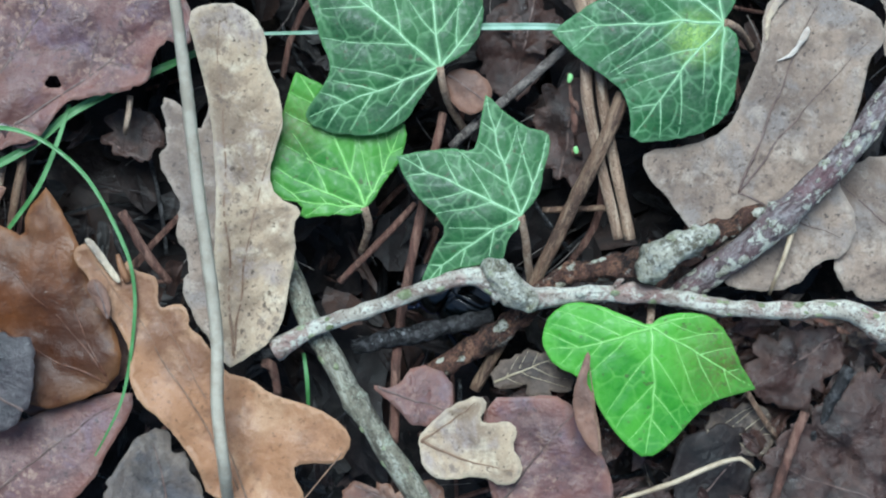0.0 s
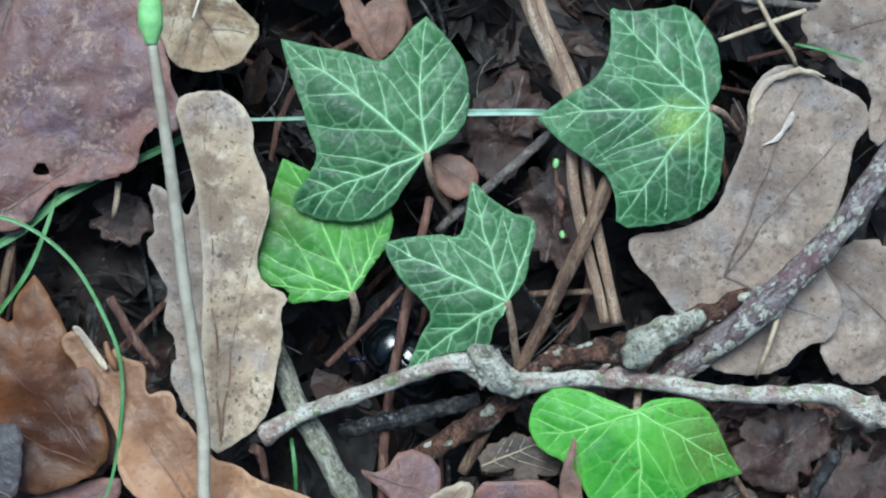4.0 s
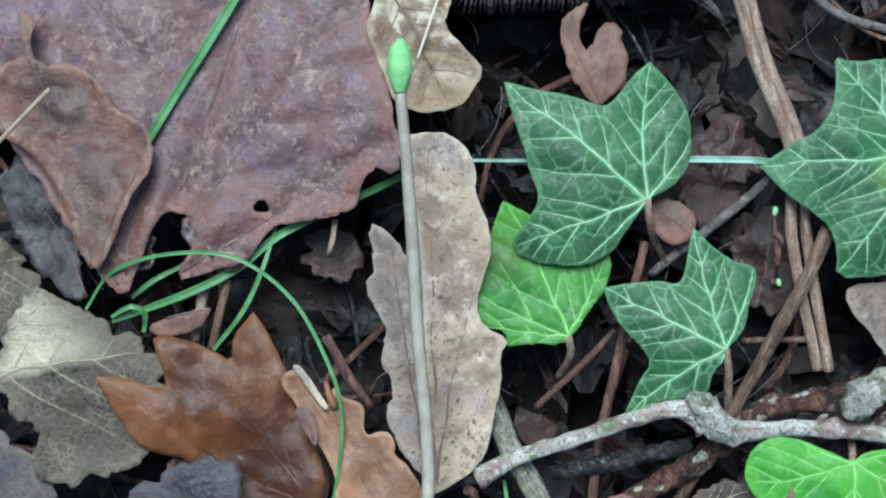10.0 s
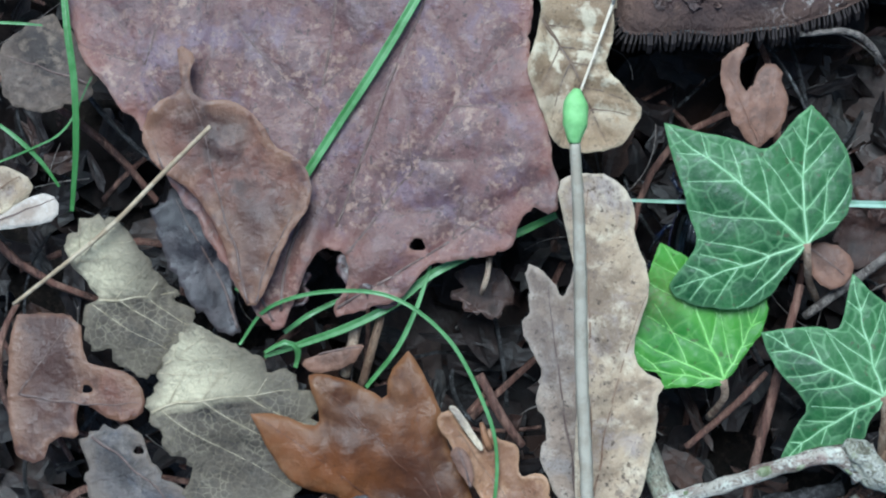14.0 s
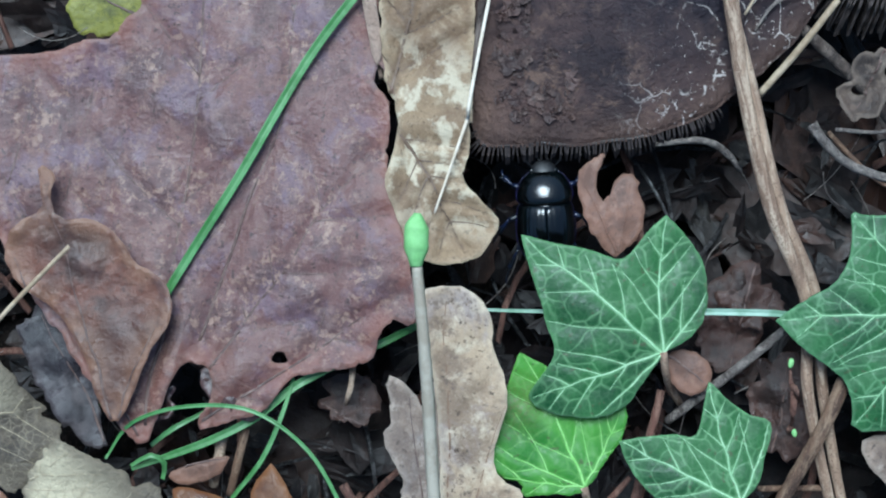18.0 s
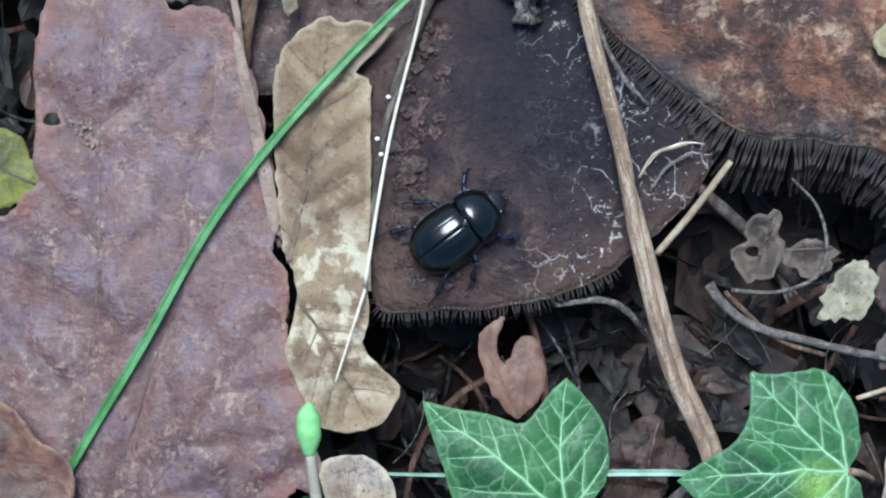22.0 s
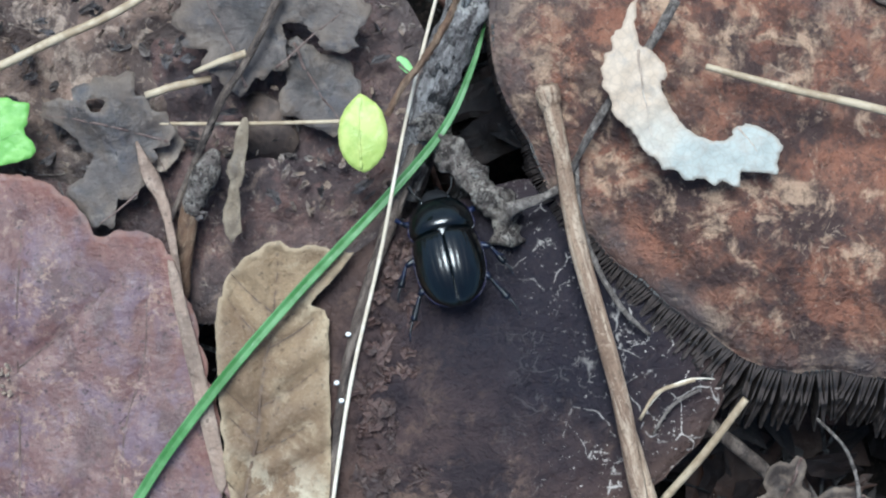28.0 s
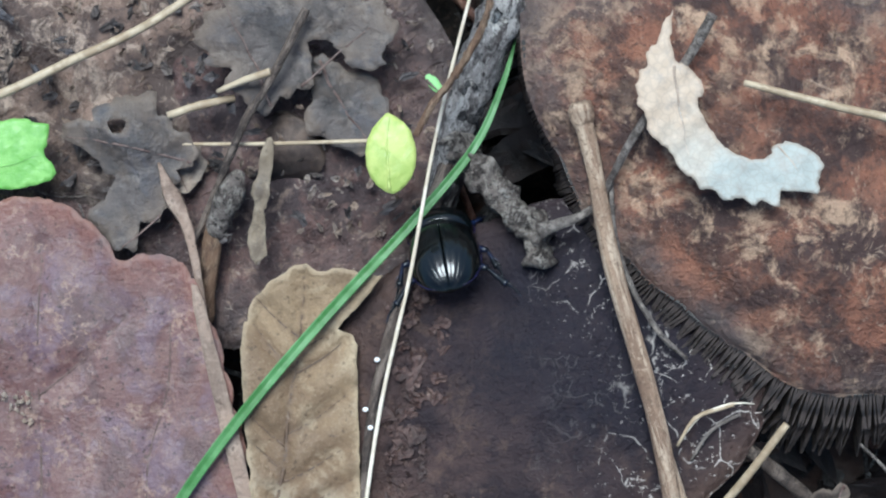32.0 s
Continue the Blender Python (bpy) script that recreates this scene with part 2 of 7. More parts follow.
# the dark end near the base is shadow painted into the colour
OAK_ORANGE = dead_leaf_material("oak_orange", (0.135, 0.045, 0.012), (0.045, 0.017, 0.008), (0.20, 0.08, 0.028), rough=0.4, mott=22, speck=0.35, net=0.08, vein=(0.06, 0.022, 0.010), spec=0.36, mott_hi=0.75, pale_mix=0.25, border=(0.17, 0.085, 0.04), stain_shade=(0.36, (0.042, 0.015, 0.007)))
OAK_TAN = dead_leaf_material("oak_tan", (0.29, 0.145, 0.07), (0.14, 0.065, 0.033), (0.38, 0.23, 0.13), rough=0.5, mott=14, speck=0.5, net=0.15, vein=(0.16, 0.07, 0.035))
OAK_PURPLE = dead_leaf_material("oak_purple_brown", (0.124, 0.06, 0.054), (0.056, 0.031, 0.034), (0.215, 0.134, 0.107), rough=0.42, mott=6, speck=0.8, net=0.28, vein=(0.07, 0.033, 0.032), vein_mix=0.5, spec=0.55, pale_mix=0.5, dark_mix=0.65, tint=(0.128, 0.082, 0.104), border=(0.18, 0.062, 0.04), streak=(0.27, 0.175, 0.13), grain=1.5, stain_shade=(0.06, (0.075, 0.026, 0.014)))
OAK_RUST = dead_leaf_material("oak_rust", (0.108, 0.039, 0.023), (0.032, 0.015, 0.011), (0.16, 0.082, 0.055), rough=0.38, mott=8, speck=0.5, net=0.15, spec=0.5, tint=(0.085, 0.046, 0.042), pale_mix=0.45, border=(0.23, 0.125, 0.075), grain=1.4, stain_shade=(0.38, (0.045, 0.016, 0.009)))
# cream leaf; its bright half and dark half hold the fold's light in colour
LEAF_TORN = dead_leaf_material("torn_cream", (0.075, 0.058, 0.042), (0.03, 0.023, 0.018), (0.12, 0.095, 0.065), mott=9, vein=(0.25, 0.21, 0.14), net=0.6, vein_mix=0.7, speck=0.5, lit_half=(0.66, 0.57, 0.38), pale_mix=0.5, cell=1.25, border=(0.16, 0.13, 0.09), grain=2.2)
LEAF_VIOLET = dead_leaf_material("leaf_violet_glossy", (0.044, 0.036, 0.038), (0.016, 0.013, 0.015), (0.085, 0.07, 0.07), rough=0.36, mott=9, spec=0.45, grain=1.5)
LEAF_GREY = dead_leaf_material("leaf_slate", (0.082, 0.066, 0.06), (0.026, 0.022, 0.022), (0.17, 0.14, 0.12), rough=0.5, mott=7, speck=0.7, tint=(0.062, 0.058, 0.066), border=(0.12, 0.085, 0.06), grain=1.6)
# near-black base: the shade deep in the gaps is put into this colour
LEAF_DEEP_SHADE = dead_leaf_material("leaf_deep_shade", (0.015, 0.010, 0.009), (0.006, 0.005, 0.005), (0.034, 0.024, 0.021), rough=0.5, mott=6, spec=0.3)
LEAF_PALE = dead_leaf_material("leaf_bleached", (0.42, 0.35, 0.29), (0.27, 0.20, 0.15), (0.58, 0.53, 0.47), mott=9, speck=0.3, net=0.15)
def graded_leaf_material(name, top, bottom, rough):
    """Bleached leaf that turns from cream to blue-white along its length."""
    n = Nodes(name, rough=rough)
    xyz = n.add("ShaderNodeSeparateXYZ")
    n.link(n.coord, xyz.inputs[0])
    way = n.math("SUBTRACT", xyz.outputs["X"], n.math("MULTIPLY", xyz.outputs["Y"], 1.0))
    col = n.mix(n.ramp(n.math("MULTIPLY_ADD", n.noise(5, 4), 0.008, way), -0.004, 0.010), top, bottom)
    col = n.mix(n.ramp(n.noise(2.5, 5, 0.7, seed=3.0), 0.5, 0.9, 0, 0.55), col, (0.26, 0.23, 0.20))
    col = n.mix(n.ramp(n.cells(1.1), 0.0, 0.14, 0.3, 0.0), col, (0.22, 0.19, 0.16))
    col = n.mix(n.ramp(n.attr("rim"), 0.3, 1.0, 0, 0.5), col, (0.30, 0.22, 0.16))
    n.colour(col)
    n.bump(n.noise(1.5, 5), 0.1, 0.7)
    return n.mat


LEAF_WHITE = graded_leaf_material("leaf_white_blue", (0.42, 0.325, 0.24), (0.30, 0.315, 0.29), 0.6)
LEAF_YELLOW = dead_leaf_material("leaf_yellow_green", (0.15, 0.15, 0.022), (0.05, 0.055, 0.012), (0.24, 0.23, 0.05), mott=6, speck=0.5)
LEAF_OLIVE = dead_leaf_material("leaf_olive", (0.21, 0.17, 0.085), (0.11, 0.085, 0.05), (0.36, 0.31, 0.17), mott=6)
LEAF_PINK = dead_leaf_material("leaf_pink_strip", (0.26, 0.18, 0.135), (0.12, 0.08, 0.06), (0.38, 0.285, 0.22), mott=5, speck=0.7, grain=1.8)
LEAF_STRIP = dead_leaf_material("leaf_brown_strip", (0.16, 0.12, 0.08), (0.07, 0.05, 0.036), (0.26, 0.21, 0.15), mott=4, speck=0.6)
LEAF_CREAM = dead_leaf_material("leaf_cream", (0.29, 0.245, 0.165), (0.12, 0.098, 0.066), (0.42, 0.37, 0.26), mott=4, speck=0.8, net=0.5, grain=2.2)
LEAF_PEACH = dead_leaf_material("oak_peach", (0.175, 0.088, 0.057), (0.085, 0.045, 0.032), (0.24, 0.14, 0.10), mott=7, speck=0.5, net=0.15)
# rust and grey litter, darkened copies that carry the gap shade in their colour
LITTER_RUST_SHADED = dead_leaf_material("litter_rust_shaded", (0.044, 0.022, 0.015), (0.016, 0.010, 0.008), (0.075, 0.045, 0.036), rough=0.45, mott=6, spec=0.4)
LITTER_GREY_SHADED = dead_leaf_material("litter_grey_shaded", (0.028, 0.024, 0.022), (0.011, 0.010, 0.010), (0.062, 0.054, 0.047), rough=0.55, mott=6, spec=0.35)
# wet brown leaf, its colour darkened for the shade behind ivy and stalks
LEAF_SHADE = dead_leaf_material("leaf_shade_brown", (0.048, 0.023, 0.017), (0.016, 0.010, 0.008), (0.09, 0.052, 0.04), rough=0.36, mott=5, spec=0.5, grain=2.2)
CRUST = dead_leaf_material("skin_crust_brown", (0.085, 0.05, 0.043), (0.035, 0.022, 0.02), (0.15, 0.10, 0.08), rough=0.5, mott=5, grain=2.0)
LEAF_WET = dead_leaf_material("leaf_wet_glossy", (0.05, 0.024, 0.02), (0.02, 0.012, 0.012), (0.10, 0.06, 0.055), rough=0.2, mott=5, spec=0.6)
BRANCH_GREY = bark_material("branch_grey_bark", (0.27, 0.245, 0.235), (0.075, 0.062, 0.06), (0.46, 0.43, 0.41), (0.56, 0.53, 0.48), lichen_lo=0.72, speck=0.8, relief=0.7, along=(1, 4, -25))
LEAF_DRY = dead_leaf_material("leaf_dry_curled", (0.088, 0.062, 0.048), (0.03, 0.022, 0.019), (0.18, 0.135, 0.10), mott=5, speck=0.6, grain=1.8)
FRESH = plain_material("fresh_green", (0.17, 0.40, 0.075), (0.25, 0.50, 0.12), 3, 0.45, share=0.2)
BUD = plain_material("bud_yellow_green", (0.36, 0.46, 0.11), (0.50, 0.57, 0.17), 3, 0.45, share=0.2)
TIPGREEN = plain_material("tip_green", (0.24, 0.50, 0.17), (0.30, 0.58, 0.22), 2, 0.5, share=0.2)
GRASS = plain_material("grass_green", (0.05, 0.15, 0.034), (0.095, 0.225, 0.075), 6, 0.42, share=0.1)
GRASS_PALE = plain_material("grass_pale", (0.15, 0.26, 0.17), (0.25, 0.37, 0.28), 4, 0.45, share=0.1)
STRAW = plain_material("straw", (0.27, 0.20, 0.125), (0.40, 0.32, 0.22), 3, 0.6)
STRAW_WHITE = plain_material("straw_white", (0.52, 0.44, 0.33), (0.66, 0.59, 0.48), 3, 0.55)
STEM_GREY = plain_material("stem_grey_green", (0.29, 0.25, 0.19), (0.37, 0.33, 0.26), 4, 0.6)
STALK = bark_material("stalk_brown", (0.37, 0.255, 0.175), (0.22, 0.14, 0.095), (0.51, 0.39, 0.285), along=(1, 12, 13), speck=0.6, relief=0.25)
STICK = bark_material("stick_brown", (0.19, 0.112, 0.07), (0.08, 0.048, 0.035), (0.28, 0.19, 0.125), along=(1, 6, -20), speck=0.3)
STICK_RED = bark_material("stick_red_brown", (0.15, 0.072, 0.052), (0.07, 0.036, 0.028), (0.23, 0.13, 0.095), along=(1, 6, 5), speck=0.3)
STICK_DARK = bark_material("stick_dark", (0.115, 0.085, 0.068), (0.05, 0.038, 0.033), (0.21, 0.165, 0.135), along=(1, 6, -25))
STUB = bark_material("stub_rough_bark", (0.25, 0.205, 0.18), (0.045, 0.034, 0.03), (0.44, 0.39, 0.34), (0.50, 0.46, 0.41), lichen_lo=0.74, speck=0.9, relief=1.0)
STICK_GREY = bark_material("stick_grey", (0.205, 0.175, 0.155), (0.085, 0.068, 0.06), (0.33, 0.285, 0.25), relief=0.4)
TWIG_PALE = bark_material("twig_pale_bark", (0.55, 0.49, 0.40), (0.22, 0.15, 0.12), (0.80, 0.77, 0.66), (0.72, 0.71, 0.60), lichen_lo=0.56, along=(4, 1, 0), speck=0.75, relief=0.5, flush=(0.36, 0.22, 0.19))
TWIG_GREEN = bark_material("twig_algae_bark", (0.27, 0.245, 0.18), (0.10, 0.088, 0.066), (0.46, 0.44, 0.35), (0.42, 0.43, 0.33), lichen_lo=0.66, along=(1, 4, 25), speck=0.7, relief=0.45)
BRANCH = bark_material("branch_purple_bark", (0.215, 0.165, 0.165), (0.075, 0.05, 0.05), (0.36, 0.32, 0.31), (0.56, 0.56, 0.46), lichen_lo=0.63, along=(3, 1, 40), speck=0.6, relief=0.4, flush=(0.16, 0.085, 0.09))
BRANCH_ROT = bark_material("branch_flaking_bark", (0.12, 0.058, 0.042), (0.022, 0.014, 0.012), (0.27, 0.14, 0.085), (0.48, 0.45, 0.38), lichen_lo=0.72, speck=0.7, relief=0.7)
CHAR = bark_material("twig_blackened", (0.028, 0.025, 0.025), (0.010, 0.009, 0.009), (0.09, 0.085, 0.085), (0.25, 0.25, 0.25), lichen_lo=0.74)
LICHEN = bark_material("lichen_pale", (0.62, 0.59, 0.47), (0.20, 0.18, 0.125), (0.80, 0.78, 0.68), (0.46, 0.47, 0.30), lichen_lo=0.66, speck=0.9, relief=0.9)
LICHEN_GREEN = bark_material("lichen_green", (0.33, 0.36, 0.20), (0.20, 0.23, 0.11), (0.46, 0.48, 0.32))
IVY_RIB = plain_material("ivy_rib", (0.23, 0.40, 0.20), (0.33, 0.50, 0.29), 2, 0.5)
IVY_RIB_BRIGHT = plain_material("ivy_rib_bright", (0.18, 0.42, 0.08), (0.26, 0.50, 0.14), 2, 0.5)
RIB_DARK = plain_material("rib_dark", (0.07, 0.04, 0.033), (0.12, 0.075, 0.06), 2, 0.5)
RIB_RUST = plain_material("rib_rust", (0.07, 0.026, 0.012), (0.11, 0.042, 0.02), 2, 0.5)
RIB_BROWN = plain_material("rib_brown", (0.075, 0.046, 0.028), (0.12, 0.075, 0.045), 2, 0.5)
RIB_PALE = plain_material("rib_pale", (0.26, 0.21, 0.13), (0.36, 0.30, 0.20), 2, 0.55)
RIB_TAN = plain_material("rib_tan", (0.12, 0.066, 0.036), (0.19, 0.11, 0.065), 2, 0.5)
BEAD = plain_material("white_bead", (0.7, 0.68, 0.64), (0.8, 0.78, 0.75), 1, 0.5)


def soil_material():
    n = Nodes("dark_soil", rough=0.85, spec=0.25)
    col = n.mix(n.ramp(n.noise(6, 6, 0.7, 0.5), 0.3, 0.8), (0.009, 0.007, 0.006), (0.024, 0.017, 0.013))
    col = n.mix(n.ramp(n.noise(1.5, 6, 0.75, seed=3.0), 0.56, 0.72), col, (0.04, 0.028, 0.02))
    n.colour(col)
    n.bump(n.noise(2.0, 7, 0.7), 1.2, 1.0)
    return n.mat


def radial(n, around, along, seed):
    """Noise drawn out from the middle of a cap to its rim; around: lumps per radian, along: mm."""
    flat = n.add("ShaderNodeVectorMath")
    flat.operation = "MULTIPLY"
    n.link(n.coord, flat.inputs[0])
    flat.inputs[1].default_value = (1, 1, 0)
    size = n.add("ShaderNodeVectorMath")
    size.operation = "LENGTH"
    n.link(flat.outputs[0], size.inputs[0])
    way = n.add("ShaderNodeVectorMath")
    way.operation = "NORMALIZE"
    n.link(flat.outputs[0], way.inputs[0])
    out = n.add("ShaderNodeVectorMath")
    out.operation = "SCALE"
    n.link(way.outputs[0], out.inputs[0])
    out.inputs["Scale"].default_value = around
    xyz = n.add("ShaderNodeCombineXYZ")
    n.link(n.math("MULTIPLY", size.outputs["Value"], 1000.0 / along), xyz.inputs[2])
    total = n.add("ShaderNodeVectorMath")
    n.link(out.outputs[0], total.inputs[0])
    n.link(xyz.outputs[0], total.inputs[1])
    tex = n.add("ShaderNodeTexNoise")
    tex.noise_dimensions = "4D"
    tex.inputs["W"].default_value = seed
    tex.inputs["Scale"].default_value = 1.0
    tex.inputs["Detail"].default_value = 5.0
    tex.inputs["Roughness"].default_value = 0.62
    tex.inputs["Distortion"].default_value = 0.5
    n.link(total.outputs[0], tex.inputs["Vector"])
    return n.math("MULTIPLY_ADD", tex.outputs["Fac"], 3.0, -1.0)


def cap_material(name, base, dark, pale, crack, crack_lo, streak, centre, pale_lo=0.55, rim=(0.075, 0.06, 0.058), fibre=False, spec=0.42):
    """Rotting mushroom cap: blotched skin, pale flakes and winding cracks."""
    n = Nodes(name, rough=0.5, spec=spec)
    col = n.mix(n.ramp(n.noise(10, 5, 0.62, 0.5), 0.3, 0.7), base, dark)
    if fibre:
        xyz = n.add("ShaderNodeSeparateXYZ")
        n.link(n.coord, xyz.inputs[0])
        reach = n.math("SQRT", n.math("ADD", n.math("POWER", xyz.outputs["X"], 2.0), n.math("POWER", xyz.outputs["Y"], 2.0)))
        out = n.ramp(n.math("MULTIPLY_ADD", n.noise(12, 3, seed=51.0), 0.012, reach), 0.02, 0.036)
        col = n.mix(n.math("MULTIPLY", out, n.ramp(radial(n, 16, 5, 3.0), 0.42, 0.75, 0, 0.7)), col, dark)
        col = n.mix(n.math("MULTIPLY", out, n.math("MULTIPLY", n.ramp(radial(n, 9, 4.0, 7.0), 0.5, 0.75), n.ramp(n.noise(14, 3, seed=21.0), 0.3, 0.65, 0.15, 0.75))), col, pale)
        col = n.mix(n.ramp(n.noise(9, 5, 0.65, 0.4, seed=53.0), 0.5, 0.75, 0, 0.6), col, tuple(c * k for c, k in zip(base, (1.22, 1.08, 1.0))))
        col = n.mix(n.ramp(n.noise(5, 6, 0.7, 0.5, seed=55.0), 0.52, 0.75, 0, 0.7), col, dark)
    col = n.mix(n.ramp(n.noise(streak, 7, 0.7, 0.6, seed=4.0), pale_lo, pale_lo + 0.25, 0, 0.75), col, pale)
    col = n.mix(n.ramp(n.noise(streak * 0.45, 6, 0.75, 0.5, seed=14.0), 0.55, 0.85, 0, 0.75), col, dark)
    col = n.mix(n.ramp(n.attr("edge_band"), 0.0, 1.0, 0.0, 0.8), col, rim)
    col = n.mix(n.ramp(n.attr("middle"), 0.0, 1.0, 0.0, 0.92), col, centre)
    rings = n.ramp(n.cells(6.0, warp=1.3), 0.0, 0.03, 1.0, 0.0)
    lines = n.math("MAXIMUM", contour(n, 9.0, 0.022, 2.0, 0.9), rings)
    patch = n.ramp(n.noise(7.5, 3, 0.6, 0.4, seed=2.5), crack_lo, crack_lo + 0.1)
    fine = n.ramp(n.noise(1.3, 4, 0.7, seed=12.0), 0.36, 0.5)
    flakes = n.math("MULTIPLY", n.math("MULTIPLY", lines, patch), n.math("MULTIPLY", n.attr("flake"), fine))
    specks = n.math("MULTIPLY", n.ramp(n.noise(0.9, 4, 0.7, seed=19.0), 0.86, 0.95, 0, 0.7), n.attr("flake"))
    col = n.mix(n.math("MAXIMUM", n.math("MULTIPLY", flakes, 0.9), specks), col, crack)
    col = n.mix(n.ramp(n.noise(0.6, 5, 0.75, seed=6.0), 0.62, 0.85, 0, 0.5), col, dark)
    n.colour(col)
    n.rough(n.ramp(n.noise(5, 5, seed=2.5), 0.3, 0.7, 0.36, 0.62))
    n.bump(n.noise(4.0, 6, 0.65, 0.4), 0.9, 0.8)
    n.bump(n.noise(0.7, 5, 0.7), 0.22, 0.8)
    if fibre:
        n.bump(n.math("MULTIPLY", out, radial(n, 16, 5, 3.0)), 0.45, 0.7)
    return n.mat


SOIL = soil_material()
CAP_DARK = cap_material("cap_dark_skin", (0.078, 0.048, 0.042), (0.03, 0.02, 0.021), (0.15, 0.095, 0.07), (0.62, 0.56, 0.51), 0.3, 6.0, (0.014, 0.012, 0.019), pale_lo=0.58, rim=(0.125, 0.076, 0.056), spec=0.22)
CAP_BROWN = cap_material("cap_brown_skin", (0.20, 0.09, 0.055), (0.045, 0.023, 0.019), (0.46, 0.31, 0.205), (0.4, 0.3, 0.22), 0.8, 5.5, (0.19, 0.085, 0.048), pale_lo=0.6, rim=(0.085, 0.066, 0.062), fibre=True)
CAP_ROT = cap_material("cap_crumbling_skin", (0.125, 0.078, 0.07), (0.05, 0.034, 0.035), (0.24, 0.17, 0.135), (0.4, 0.34, 0.28), 0.8, 4.0, (0.06, 0.045, 0.045), pale_lo=0.6, fibre=True)
CAP_PALE = cap_material("cap_crumbling_pale", (0.22, 0.145, 0.11), (0.075, 0.05, 0.042), (0.42, 0.32, 0.25), (0.4, 0.34, 0.28), 0.8, 4.5, (0.06, 0.045, 0.045), pale_lo=0.52)
GILL = plain_material("gill_dark", (0.014, 0.011, 0.010), (0.065, 0.049, 0.042), 1.6, 0.55)
GILL_BLACK = plain_material("gill_black", (0.015, 0.011, 0.010), (0.06, 0.045, 0.04), 2.0, 0.6)
FLESH = plain_material("cap_flesh", (0.05, 0.035, 0.03), (0.10, 0.07, 0.055), 3, 0.7)


def shell_material(name, base, tint, rough):
    """Hard black beetle shell with a faint blue-green sheen."""
    n = Nodes(name, rough=rough, spec=0.6 if rough < 0.2 else 0.4)
    n.colour(n.mix(n.ramp(n.noise(2.5, 3), 0.3, 0.7), base, tint))
    n.bump(n.noise(0.3, 3), 0.02, 0.4)
    return n.mat


SHELL = shell_material("shell_black", (0.001, 0.0013, 0.0016), (0.0013, 0.0025, 0.003), 0.17)
SHELL_DULL = shell_material("shell_dull_black", (0.006, 0.006, 0.007), (0.012, 0.012, 0.013), 0.45)
SHELL_RIM = shell_material("shell_rim_violet", (0.006, 0.005, 0.018), (0.01, 0.008, 0.04), 0.25)
SHELL_LEG = shell_material("shell_leg_blue", (0.002, 0.003, 0.005), (0.004, 0.008, 0.03), 0.38)


# ---- makers of things ----
MM = 0.001


def part(name, verts, faces, material, parent=None, label="", place=None, smooth=True, floats=(), flat_from=None):
    """One mesh object from vertices in mm, under a thing or on its own."""
    me = bpy.data.meshes.new(name)
    me.from_pydata([(x * MM, y * MM, z * MM) for x, y, z in verts], [], faces)
    me.materials.append(material)
    if smooth:
        n = len(me.polygons)
        me.polygons.foreach_set("use_smooth", [flat_from is None or i < flat_from for i in range(n)])
    for key, values in floats:
        at = me.attributes.new(key, "FLOAT", "POINT")
        at.data.foreach_set("value", np.asarray(values, dtype=np.float32))
    me.update()
    ob = new(name, me)
    if parent:
        ob.parent = parent
    if place is not None:
        ob.matrix_basis = place
    if label:
        tagged(ob, label)
    return ob


def thing(name, at, label, category, group="", kind=""):
    """The Empty of a thing, at its base (mm)."""
    return tagged(moved(new(name), pose(at[0] * MM, at[1] * MM, at[2] * MM)), label, category, group, kind)


def moved(ob, m):
    ob.matrix_basis = m
    return ob


def rounded(loop, times=1):
    """Cuts the corners of a closed line; a point given twice stays sharp."""
    pts = [np.array(p, float) for p in loop]
    for _ in range(times):
        out = []
        for i, p in enumerate(pts):
            q = pts[(i + 1) % len(pts)]
            if np.allclose(p, q):
                out.append(p)
                continue
            sharp_p, sharp_q = np.allclose(p, pts[i - 1]), np.allclose(q, pts[(i + 2) % len(pts)])
            out.append(p if sharp_p else 0.75 * p + 0.25 * q)
            out.append(q if sharp_q else 0.25 * p + 0.75 * q)
        pts = out
    keep = [p for i, p in enumerate(pts) if not np.allclose(p, pts[i - 1])]
    return keep


def resampled(loop, step):
    """Evenly spaced points round a closed line."""
    out = []
    for i, p in enumerate(loop):
        q = loop[(i + 1) % len(loop)]
        k = max(1, int(round(np.linalg.norm(q - p) / step)))
        out += [p + (q - p) * j / k for j in range(k)]
    return np.array(out)


def inside(points, loop):
    x, y = points[:, 0], points[:, 1]
    hit = np.zeros(len(points), bool)
    for (x0, y0), (x1, y1) in zip(loop, np.roll(loop, -1, axis=0)):
        if y0 == y1:
            continue
        hit ^= ((y0 > y) != (y1 > y)) & (x < (x1 - x0) * (y - y0) / (y1 - y0) + x0)
    return hit


def line_distance(points, line):
    """Distance to an open line of points, and how far along it (0 to 1)."""
    best, along = np.full(len(points), 1e9), np.zeros(len(points))
    line = np.asarray(line, float)
    k = len(line) - 1
    for i in range(k):
        a, d = line[i], line[i + 1] - line[i]
        s = np.clip(((points - a) @ d) / max(d @ d, 1e-9), 0, 1)
        e = np.linalg.norm(points - (a + s[:, None] * d), axis=1)
        near = e < best
        best[near], along[near] = e[near], (i + s[near]) / k
    return best, along


def noise2(points, size, seed):
    return np.array([noise.noise((x / size, y / size, seed * 7.31)) for x, y in points])


